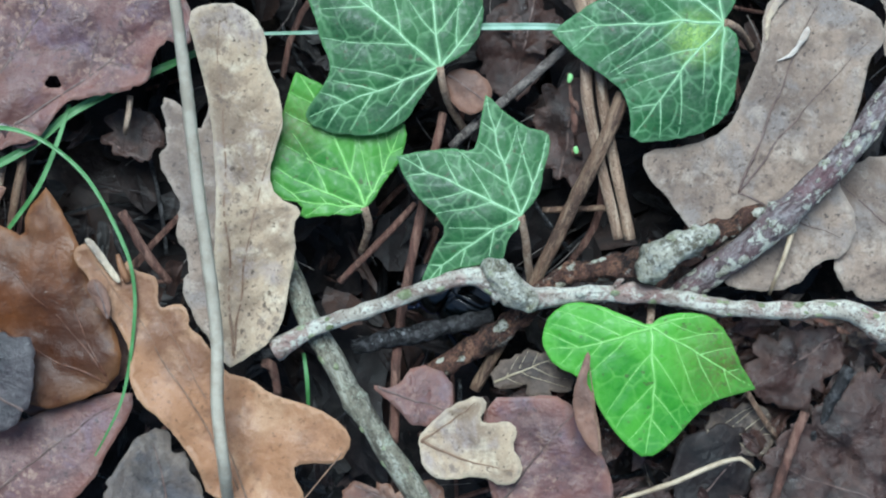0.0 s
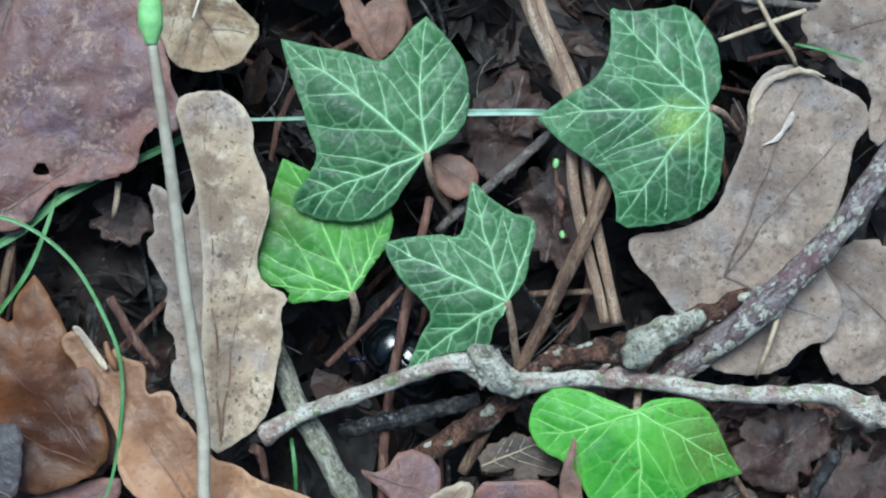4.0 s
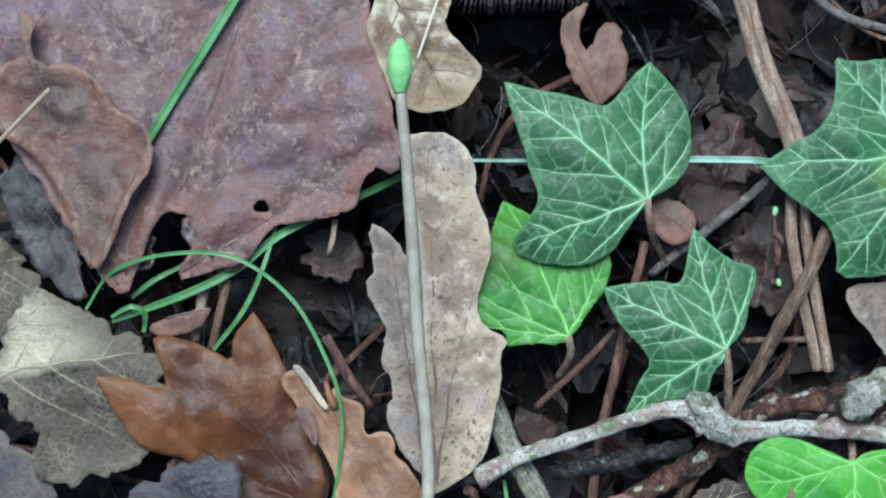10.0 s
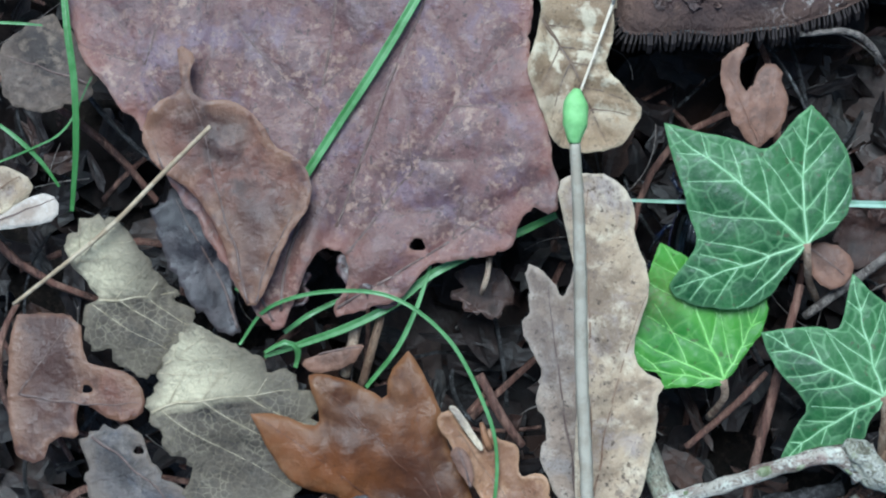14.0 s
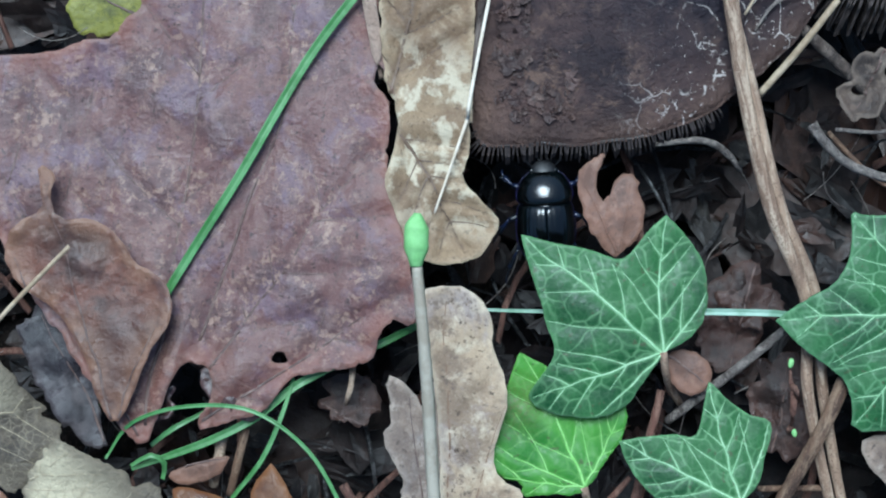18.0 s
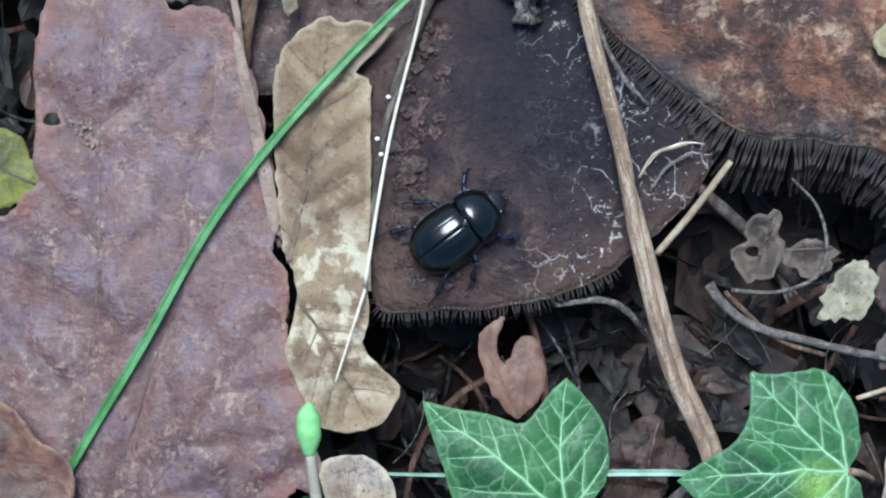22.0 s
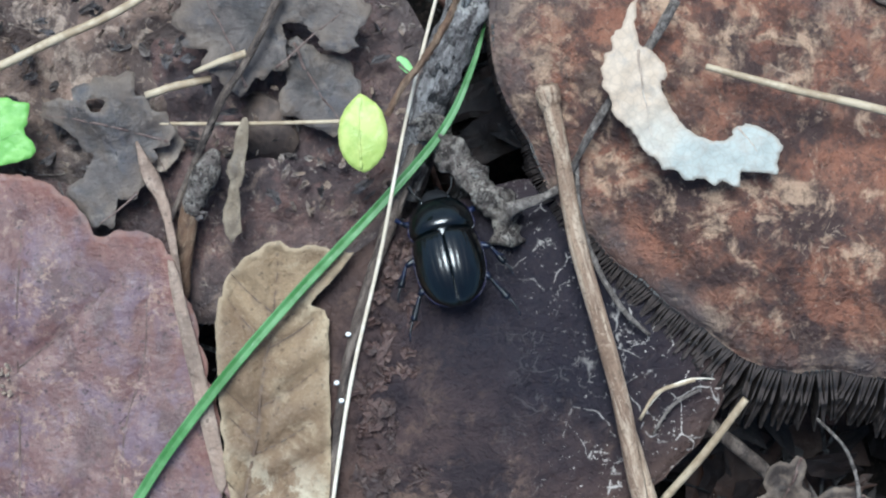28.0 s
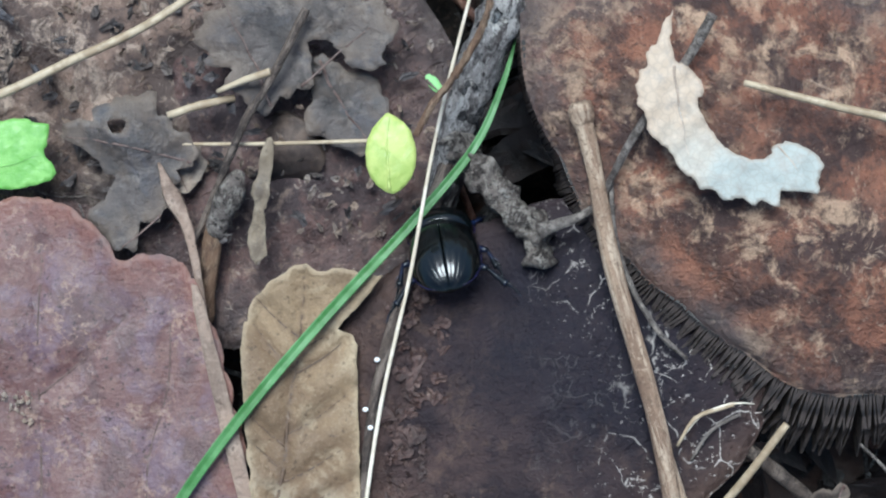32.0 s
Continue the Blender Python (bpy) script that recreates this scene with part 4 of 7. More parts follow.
# ---- mushrooms ----
def mushroom(name, label, centre, rims, skin, rim_z, top_z, gill_span, gills, flare, drop, wobble, seed, flake_span=None, dent=(0, 0, 0, 1), middle=(0, 0, 9), widen=(1, 1), gill_material=None):
    """A collapsed cap: rims is (angle, radius) round the centre; gills hang below the rim over gill_span."""
    ob = thing(name, (*centre, -8), label, "mushroom")
    angles = [a for a, _ in rims]
    radius = lambda a: float(np.interp(a % 360, [angles[-1] - 360, *angles, angles[0] + 360], [rims[-1][1], *(r for _, r in rims), rims[0][1]]))
    verts, faces, flake, mids, bands = [], [], [], [], []
    turns, rings = 160, 42
    base = 8.0
    for i in range(rings + 1):
        s = i / rings
        for j in range(turns):
            a = 360 * j / turns
            r = radius(a) * s * (1 + 0.012 * noise.noise((math.cos(radians(a)) * 9, math.sin(radians(a)) * 9, seed)) * s)
            x, y = r * math.cos(radians(a)), r * math.sin(radians(a))
            z = base + top_z + (rim_z - top_z) * s ** 1.8 + wobble * noise.noise((x / 13, y / 13, seed)) + 0.35 * wobble * noise.noise((x / 4, y / 4, seed))
            z -= dent[2] * math.exp(-((x - dent[0]) ** 2 + (y - dent[1]) ** 2) / dent[3] ** 2)
            if s > 0.96:
                z -= (s - 0.96) * 25
            verts.append((x, y, z))
            mids.append(max(0.0, min(1.0, 1.5 - math.hypot(x - middle[0], y - middle[1]) / middle[2])))
            bands.append(max(0.0, min(1.0, (s - 0.74) * 6)) * (0.6 + 0.8 * noise.noise((x / 9, y / 9, 5))))
            flake.append((0.15 + 0.85 * max(0.0, min(1.0, (s - 0.2) * 2.2))) * max(0.0, min(1.0, 0.45 + x / 14)) if flake_span else 0.6)
    for i in range(rings):
        for j in range(turns):
            a, b = i * turns + j, i * turns + (j + 1) % turns
            faces.append((a, b, b + turns, a + turns))
    k = len(verts)
    for i in range(rings + 1):
        for j in range(turns):
            x, y, z = verts[i * turns + j]
            s = i / rings
            verts.append((x * 0.985, y * 0.985, z - 2.6 + 1.4 * s ** 3))
    faces += [tuple(k + q for q in reversed(f)) for f in list(faces)]
    for j in range(turns):
        a, b = rings * turns + j, rings * turns + (j + 1) % turns
        faces.append((a, k + a, k + b, b))
    part("cap", verts, faces, skin, ob, floats=(("flake", flake * 2), ("middle", mids * 2), ("edge_band", bands * 2)))
    rng = random.Random(seed)
    a0, a1 = gill_span
    spots = [(radius(a) * math.cos(radians(a)), radius(a) * math.sin(radians(a))) for a in np.linspace(a0, a1, 400)]
    spots = np.array(spots)
    for _ in range(6):
        spots[1:-1] = (spots[:-2] + spots[1:-1] * 2 + spots[2:]) / 4
    run = np.r_[0, np.cumsum(np.linalg.norm(np.diff(spots, axis=0), axis=1))]
    for i in range(gills):
        at = run[-1] * (i + 0.5 + rng.uniform(-0.22, 0.22)) / gills
        x, y = np.interp(at, run, spots[:, 0]), np.interp(at, run, spots[:, 1])
        x2, y2 = np.interp(at + 2, run, spots[:, 0]), np.interp(at + 2, run, spots[:, 1])
        x1, y1 = np.interp(at - 2, run, spots[:, 0]), np.interp(at - 2, run, spots[:, 1])
        turn = math.degrees(math.atan2(y2 - y1, x2 - x1)) - 90
        grow = widen[0] + (widen[1] - widen[0]) * min(1.0, max(0.0, (i / gills - 0.16) / 0.36))
        fl, dr = flare * grow * rng.uniform(0.75, 1.12), drop * rng.uniform(0.9, 1.1)
        inner = -8.0
        wide = rng.uniform(0.09, 0.22)
        outline = [(inner, -1.5), (-2.0, -0.9), (-0.3, -0.5), (fl * 0.55, -dr * 0.35), (fl, -dr * 0.85), (fl * 0.75, -dr), (-2.5, -dr * 0.9), (inner, -3.5)]
        gv = [(x, -wide, z) for x, z in outline] + [(x, wide, z) for x, z in outline]
        n = len(outline)
        gf = [tuple(range(n)), tuple(range(2 * n - 1, n - 1, -1))] + [(q, n + q, n + (q + 1) % n, (q + 1) % n) for q in range(n)]
        part("gill", gv, gf, gill_material or GILL, ob, smooth=False, place=pose(x * MM, y * MM, (base + rim_z) * MM, 0, 0, turn + rng.uniform(-13, 13)))
    tube("stem", [(0, 0, -30), (0.5, 0.5, base * 0.5), (0, 0, base + top_z - 2)], [6.5, 5.2, 6.0], FLESH, ob, sides=16, seed=seed)
    return ob


mushroom("mushroom", "collapsed dark purple-brown mushroom with cracked pale flakes", (0, 92),
         [(2, 29), (60, 30), (110, 27), (150, 31), (170, 34), (195, 33), (215, 36), (226, 38.5), (238, 32), (257, 27.4), (278, 24.6), (294, 24), (313, 23), (330, 24.5), (344, 26.5)],
         CAP_DARK, 3.5, 6.5, (222, 300), 66, 2.4, 5.0, 0.9, 3, flake_span=True, middle=(6, 13, 25), gill_material=GILL_BLACK)
mushroom("mushroom", "large rotting brown mottled mushroom with dark gills showing", (35, 115),
         [(7, 40), (25, 34), (42, 32.6), (58, 31), (75, 34), (97, 40), (122, 47), (139, 52), (154, 43), (163, 36.6), (176, 31.3), (186, 26.7), (207, 21.7), (225, 20.2), (240, 19.7), (267, 22.5), (290, 24), (306, 30), (312, 40), (318, 52), (330, 56), (345, 50)],
         CAP_BROWN, 8.5, 15, (146, 317), 240, 7.6, 10.0, 1.6, 8, widen=(0.06, 1.1), middle=(0, 0, 0.1))
mushroom("mushroom", "sunken dark mushroom with purple-brown crumbling skin", (-38, 128),
         [(0, 26), (60, 30), (120, 34), (180, 36), (240, 30), (300, 24)],
         CAP_ROT, -3.5, -1.0, (200, 330), 40, 0.4, 3.0, 2.2, 14, middle=(0, 0, 0.1))
mushroom("mushroom", "crumbling pale brown rotten mushroom under grey leaves", (-78, 150),
         [(0, 34), (60, 36), (120, 38), (180, 36), (240, 30), (300, 34)],
         CAP_PALE, -2.0, 0.0, (200, 330), 30, 0.4, 3.0, 3.2, 17, middle=(0, 0, 0.1))


# ---- the things on the ground ----
leaf("ivy_leaf", "glossy dark green ivy leaf with pale veins", (-6.1, 38, 7),
     [(-13.9, 12.2), (-13.9, 12.2), (-8.7, 10.9), (-1.5, 9.7), (2.1, 8.1), (4.4, 10.1), (6.6, 13.3), (9.5, 15.8), (9.5, 15.8), (12.5, 12.8), (15.6, 8.7), (16.5, 4.7), (16.1, -0.8), (13.3, -4.4), (9.4, -6.4), (9.4, -6.9), (6.5, -10.7), (4.3, -14.8), (0.2, -17.2), (-5.2, -17.3), (-10.2, -16.2), (-12.2, -14.3), (-11.5, -12.5), (-8.8, -8.8), (-7.9, -6.6), (-8.8, -3.9), (-9.7, -1.6), (-10.6, 2), (-12.5, 7)],
     IVY, base=(9.4, -6.4), tips=[(-13.9, 12.2), (9.5, 15.8), (-11.9, -14.3), (16.5, 3.7), (-1.6, -17.3)], petiole=[(9.4, -6.3, -0.5), (10.1, -9.6, -3), (11.5, -12.5, -9), (13.9, -15.6, -15)], stalk_material=STALK, rib=IVY_RIB, side_ribs=True, step=0.5, wave=0.8, cup=-1.2, group="ivy leaves", pairs=3, angle=42, ridge=-0.1, quilt=0.15, vein_width=0.45, saw=0.2, seed=11)
leaf("ivy_leaf", "glossy dark green ivy leaf with narrow lobes", (8.4, 11.3, 8),
     [(2.2, 15.9), (2.2, 15.9), (4.7, 13.7), (8.2, 10.9), (12.3, 10), (12.5, 7.8), (11.4, 3.3), (10.4, -0.8), (8, -3.2), (7.5, -5.2), (5.9, -6.6), (5.3, -9.3), (4.1, -12), (1.9, -11.1), (-1.7, -11.5), (-5.3, -13.3), (-8.5, -15.1), (-8.5, -15.1), (-7.1, -11.5), (-5.8, -8.3), (-4, -5.8), (-5.7, -3), (-8, -1.1), (-10.2, 1.6), (-12, 6.1), (-12, 6.1), (-8, 6.9), (-3.5, 7.4), (0.1, 6.9), (1, 8.7), (1.5, 12.3)],
     IVY, base=(7.8, -3.4), tips=[(-12, 6.1), (2.2, 15.9), (-8.5, -15.1), (12.3, 9.8), (4.6, -11.5)], petiole=[(7.8, -3.4, -0.5), (8.6, -6.6, -3), (9.4, -11.3, -8), (10.5, -16.3, -15)], stalk_material=STALK, rib=IVY_RIB, side_ribs=True, step=0.5, wave=0.8, cup=-1, group="ivy leaves", pairs=3, angle=42, ridge=-0.1, quilt=0.15, vein_width=0.45, saw=0.2, seed=12)
leaf("ivy_leaf", "dark green ivy leaf with a yellowish blotch", (37.8, 38.7, 8),
     [(-16.6, -1.5), (-16.6, -1.5), (-11.9, 2.2), (-7.4, 4.5), (-5.2, 8.2), (-4.8, 12.7), (-5, 16.5), (-2.6, 15.6), (2.4, 16), (6.5, 16.9), (9.2, 14.7), (12, 11.1), (12.9, 5.7), (12.5, 2.9), (10.7, 0), (13.4, -2.5), (13, -8.8), (12.2, -13.3), (9, -17), (2.7, -18.7), (-4.1, -19.1), (-4.1, -14.4), (-5.5, -10.8), (-7.8, -9), (-11, -6.8), (-14.6, -3.7)],
     IVY_MARKED, base=(10.7, -0.1), tips=[(-16.6, -1.5), (-5, 16.5), (-4.1, -19.1), (6.5, 16.6), (9, -17)], petiole=[(10.8, 0, -0.5), (13.2, -0.5, -3), (17.2, -2.8, -13)], stalk_material=STALK, rib=IVY_RIB, side_ribs=True, step=0.5, wave=0.8, cup=-1.2, group="ivy leaves", pairs=3, angle=42, ridge=-0.1, quilt=0.15, vein_width=0.45, saw=0.2, seed=13)
leaf("ivy_leaf", "fresh light green ivy leaf under a darker one", (-14.1, 18.3, 4),
     [(-5.6, 12.7), (-5.6, 12.7), (-7.4, 8.2), (-9.6, -0.1), (-10, -4.6), (-8.6, -7.6), (-4.4, -8.4), (-5.3, -11), (-0.3, -10), (4.2, -10.2), (6.2, -8.6), (7.9, -5.4), (10.6, -2.6), (12.3, 2), (11.9, 5.2), (5.9, 6.5), (0.4, 9.2), (-1.9, 11.1)],
     IVY_UNDER, base=(5.3, -8.9), tips=[(-5.6, 12.7), (-8.6, -7.4), (11, 3.8), (-9.5, -2.4)], petiole=[(5.3, -8.9, 0), (6, -11.9, -3), (4.6, -16, -11)], stalk_material=STALK, rib=IVY_RIB_BRIGHT, side_ribs=True, step=0.55, wave=0.9, group="ivy leaves", pairs=3, angle=42, ridge=-0.15, quilt=0.35, vein_width=0.45, saw=0.3, seed=14)
leaf("ivy_leaf", "bright green heart-shaped ivy leaf with brown blotches", (36.2, -15.9, 8),
     [(-16.6, 5.2), (-15.3, 8.3), (-12.1, 10.3), (-7.7, 9.7), (-3.2, 7.9), (0.4, 6.3), (2.2, 7.9), (6.3, 8.6), (10.3, 7.9), (13, 5.2), (14.8, 0.7), (17.5, -3.8), (17.5, -3.8), (13.9, -4.7), (9.8, -6), (6.7, -9.1), (4, -12.3), (0, -15), (-3.2, -12.7), (-6.8, -8.2), (-9, -3.8), (-11.2, -1.5), (-14.4, -0.2), (-16.4, 2.5)],
     IVY_BRIGHT, base=(0.4, 6.1), tips=[(-0.2, -14.7), (17.3, -3.8), (-15.9, 2.5), (9.4, 7.9), (-8.5, 9.7)], petiole=[(0.5, 6.1, -0.5), (1.1, 8.2, -4), (2.4, 10.4, -12)], stalk_material=STALK, rib=IVY_RIB_BRIGHT, side_ribs=True, step=0.5, wave=0.8, cup=-1.5, group="ivy leaves", pairs=3, angle=42, ridge=-0.1, quilt=0.15, vein_width=0.45, saw=0.12, seed=15)
leaf("oak_leaf", "large wet purple-brown oak leaf with holes", (-68.1, 62.8, 4),
     [(24.3, 15.9), (24.9, 10.4), (26.8, 8.6), (26.3, -2.4), (30.4, -16.1), (31.8, -24.3), (31.3, -28.2), (27.1, -26.8), (25.3, -30.1), (24.6, -34.3), (20, -34.9), (13.5, -36.2), (11, -36.7), (8.9, -40.4), (6.3, -42.9), (1.7, -43.8), (-2.8, -46), (-3.8, -44), (-1.2, -40.2), (-1.3, -36.5), (-4.1, -34.3), (-7.3, -35.8), (-9.4, -42.4), (-12, -49), (-16.8, -44.5), (-22.7, -35.4), (-30.5, -24.5), (-38.8, -12.7), (-43.1, -8.2), (-46.6, -1.8), (-49.2, 6.4), (-49.4, 13.8), (-27.7, 15.1), (-24.9, 17), (-18.5, 18), (-17.2, 20.4), (-13.5, 22.6), (-14.9, 25.8), (-14.2, 31.3), (-14.6, 43.4), (-13, 51.6), (-9.7, 58.9), (-6.4, 60.2), (0, 59.2), (5.4, 55), (8.1, 50.5), (10.8, 51.6), (14.9, 52.6), (18.1, 48), (20.8, 40.6), (23, 32.3), (24.3, 24.1), (25.5, 13.1), (28.7, 6.6)],
     OAK_PURPLE, base=(-12, -49), tips=[(-2.8, 56), (-44.5, 8.4), (24.3, 2.1), (30.6, -20.7), (15.4, 48)], holes=[(9.6, -33.4, 1.2), (-11.6, 33.1, 1.3)], step=0.95, wave=2.0, wave_size=22, pairs=4, angle=50, saw=0.4, tear=0.5, edge=0.5, ridge=-0.15, quilt=0.9, vein_width=0.6, rib=RIB_DARK, side_ribs=True, seed=16)
leaf("oak_leaf", "small rust-brown curled oak leaf", (-89.4, 42.2, 9),
     [(-8.1, 17.6), (-4.8, 15.9), (-6.1, 12.6), (-4.6, 8.6), (0.5, 9.2), (5.1, 6.6), (8, 1.7), (10.8, 0.9), (14.1, -3.1), (13.8, -7.7), (10.3, -12.4), (7.8, -19.8), (5.2, -24.4), (2.3, -20), (0.2, -12.7), (-4.6, -5.6), (-11.1, -2.1), (-13.6, 3.3), (-11.4, 7.9), (-6.9, 10.3), (-7.5, 13.5)],
     OAK_RUST, base=(5.2, -24.4), tips=[(-6, 11.7), (-12.2, 3.3), (12.8, -5)], wave=1.6, edge=0.8, pairs=2, wave_size=9, rib=RIB_DARK, seed=17)
leaf("dead_leaf", "dark slate-grey folded dead leaf", (-93.9, 25.6, 2),
     [(-8.5, 9.7), (-3.1, 11.8), (1.7, 7.3), (4.7, 1.8), (6.4, -7.5), (7.5, -12.6), (1.3, -10.5), (-3.6, -3.2), (-6.6, 3.2)],
     LEAF_VIOLET, base=(7.5, -12.6), tips=[(-5, 10.8)], wave=1.5, fold=2, wave_size=9, rib=RIB_DARK, tear=0.9, seed=18)
leaf("dead_leaf", "torn cream and grey dead leaf with lacy veins, cream half painted lit", (-105.4, 19, 4),
     [(-9, 11.5), (-1.8, 14), (2.9, 8.2), (7.6, 2), (11.8, -2.4), (11.1, -7.9), (5.3, -12.8), (-0.1, -11.4), (-6.6, -7.5), (-6.8, -1.2), (-5.1, 1.6), (-8.9, 6.1)],
     LEAF_TORN, base=(-13.2, -2.5), tips=[(8.6, 1.2), (-1.8, 12.6)], wave=1.8, slope=(-0.1, 0.18), fold=1.5, saw=0.6, tear=1.2, wave_size=12, rib=RIB_PALE, side_ribs=True, seed=19)
leaf("dead_leaf", "torn cream and grey dead leaf with a pale rib, cream half painted lit", (-89.7, 1.6, 6),
     [(-5.8, 14.1), (-3.5, 14.4), (1.5, 11.7), (7.9, 8.3), (14.3, 5.8), (17.3, -0.5), (17.4, -5.9), (12.3, -15.1), (2.4, -18.1), (-6.7, -15.7), (-3.2, -10.2), (-6.4, -8.5), (-10.7, -2.3), (-11.3, 1.3), (-9.1, 3.2), (-10.1, 7.2), (-6.1, 10.5)],
     LEAF_TORN, base=(-21, -4), tips=[(14.4, 4), (-1.2, 12.5)], wave=1.8, slope=(-0.08, 0.15), fold=1.5, saw=0.6, tear=1.2, wave_size=12, rib=RIB_PALE, side_ribs=True, seed=20)
leaf("oak_leaf", "reddish-brown lobed oak leaf", (-112.6, 3.4, 1),
     [(-12.1, 12.1), (-6.6, 12.7), (-0.2, 12.5), (0.5, 5.2), (3.7, 4.4), (8.4, 3.6), (10.8, 0), (10.4, -3.7), (5.9, -4.8), (0.2, -1.3), (-0.6, -4.1), (0.4, -7.7), (-4.2, -6.9), (-5.8, -12.5), (-11.4, -9.9)],
     OAK_RUST, base=(-9.9, -0.7), tips=[(10.3, -1.4), (-1.1, 12.5)], holes=[(1.1, 0.6, 0.8)], wave=1.2, rib=RIB_DARK, seed=21)
leaf("dead_leaf", "dark grey-brown dead leaf with a hole", (-103.1, -10.4, 3),
     [(-9.5, 5.4), (-6.9, 8.7), (0.4, 9.2), (3.3, 2.1), (10.8, -2.6), (12.8, -9.4), (-3.6, -10.9), (-7.5, -2.8)],
     LEAF_GREY, base=(-7.8, 7.3), tips=[(10, -7.7)], holes=[(0.7, 5, 0.8)], wave=1.3, rib=RIB_DARK, tear=0.9, seed=22)
leaf("dead_leaf", "pale pinkish dried leaf tip", (-123.5, 31.1, 5),
     [(-8.2, -2.3), (-2.7, 0.2), (3.7, 4.6), (7.3, 3.6), (7.4, 0.3), (3, -1), (-2.6, -1.7), (-8.2, -4.1)],
     LEAF_PALE, base=(-8.2, -4.1), tips=[(7.3, 3.6)], wave=0.8, rib=RIB_DARK, pairs=3, seed=23)
leaf("dead_leaf", "beige dead leaf by the grass", (-127.4, 35.7, 2),
     [(-6.4, 3.3), (0.2, 4.2), (4.9, 3.2), (6.9, 0), (0.4, -4.5), (-6.1, -6.1)],
     OAK_BEIGE, base=(-6.1, -6.1), tips=[(4.9, 3.2)], wave=1.4, rib=RIB_TAN, pairs=3, seed=24)
leaf("dead_leaf", "brown dead leaf behind green grass", (-120.3, 56, 0),
     [(-8, 2), (-2.4, 7.8), (2.3, 8.9), (7.2, 2.4), (9.2, -3.1), (3.7, -7.1), (-3.9, -7.3), (-7.8, -3.7)],
     LEAF_DRY, base=(9.2, -3.1), tips=[(-8, 2)], wave=1.5, rib=RIB_DARK, tear=0.9, pairs=3, seed=25)
leaf("dead_leaf", "small pale torn leaf", (-126.6, 72.1, 2),
     [(-4.4, 2.5), (0.2, 3.1), (4.1, 0.9), (4.4, -2.1), (1.3, -1.1), (-1.5, -2.1), (-4.3, -1.2)],
     LEAF_PALE, base=(-4.4, 2.5), tips=[(4.4, -2.1)], wave=0.8, rib=RIB_DARK, pairs=3, seed=26)
leaf("oak_leaf", "glossy orange-brown oak leaf with pointed lobes", (-66.1, -1.3, 7),
     [(-17.9, 3), (-17.9, 3), (-13.4, 3.1), (-7.9, 0.9), (-6.6, 2.5), (-8.9, 8.1), (-9, 9.7), (-4.5, 9.5), (0.1, 7.7), (3.7, 5.5), (3.6, 10), (6.7, 13.7), (6.7, 13.7), (8.6, 11.5), (11.8, 5.7), (12.9, 2.1), (13.7, -2.4), (17.4, -7.8), (19.3, -14.9), (14.9, -19.5), (4.1, -22.3), (1.3, -15.2), (-3.3, -9.8), (-7.8, -9.5), (-12.3, -7.3), (-16, -1)],
     OAK_ORANGE, base=(17.6, -18.6), tips=[(-17.4, 2.6), (6.7, 13.2), (-8.5, 9.2)], wave=3.6, wave_size=14, pairs=3, edge=-1.4, saw=0.15, quilt=0.5, vein_width=0.35, rib=RIB_RUST, seed=27)
leaf("oak_leaf", "pale orange-tan oak leaf with rounded lobes", (-35.5, -16.3, 8),
     [(-18.9, 19), (-16.5, 20.1), (-14.7, 16.4), (-11.8, 13.2), (-10.7, 17.7), (-9.4, 15.5), (-6.5, 14.9), (-5.6, 13.7), (-5.8, 10.6), (-5.0, 9.5), (-3.6, 10.3), (-1.4, 10.1), (-0.6, 8.1), (-0.9, 6.5), (1.7, 4.8), (4.6, -0.5), (8.9, -1.5), (11.8, -3.9), (19.3, -6), (23.7, -8.7), (25.1, -11.8), (22.8, -15), (17.5, -14.8), (15.2, -15.8), (17.9, -20.8), (15.7, -22.5), (9.4, -21.2), (2.3, -20.7), (0.5, -14.9), (-5.0, -7.7), (-8.4, -5.3), (-10.1, -1.9), (-9.8, 1.9), (-10.8, 4.7), (-12.9, 8.3), (-16, 11.9), (-16.5, 14.6), (-18.7, 16.8)],
     OAK_TAN, base=(11.2, -29.2), tips=[(-17.4, 18.6), (24.2, -12.3), (-7.6, 11.9)], wave=1.8, wave_size=13, pairs=4, edge=0.9, saw=0.15, quilt=0.7, rib=RIB_TAN, vein_width=0.4, seed=28)
leaf("oak_leaf", "long beige mottled oak leaf with shallow lobes", (-26.3, 14.2, 7),
     [(-10.7, 25.8), (-7.1, 27.6), (-1.7, 27.2), (1.4, 24.1), (2.3, 20.5), (1.9, 18.2), (3.7, 14.6), (5, 9.2), (3.7, 4.7), (2.4, 0.2), (3.7, -3.4), (8, -5.2), (6.4, -7.9), (6.9, -12.3), (5.5, -18.6), (4.6, -24), (1.9, -26.9), (-1.7, -29.4), (-4.3, -30.7), (-5.7, -25.8), (-6.2, -15), (-5.7, -3.4), (-6.6, 10.1), (-8.9, 19.1)],
     OAK_BEIGE, base=(-3, -30.7), tips=[(-5.7, 26.7), (4.6, 10.1)], wave=1.5, wave_size=15, pairs=5, ridge=-0.1, quilt=0.8, edge=0.4, rib=RIB_TAN, vein_width=0.4, seed=29)
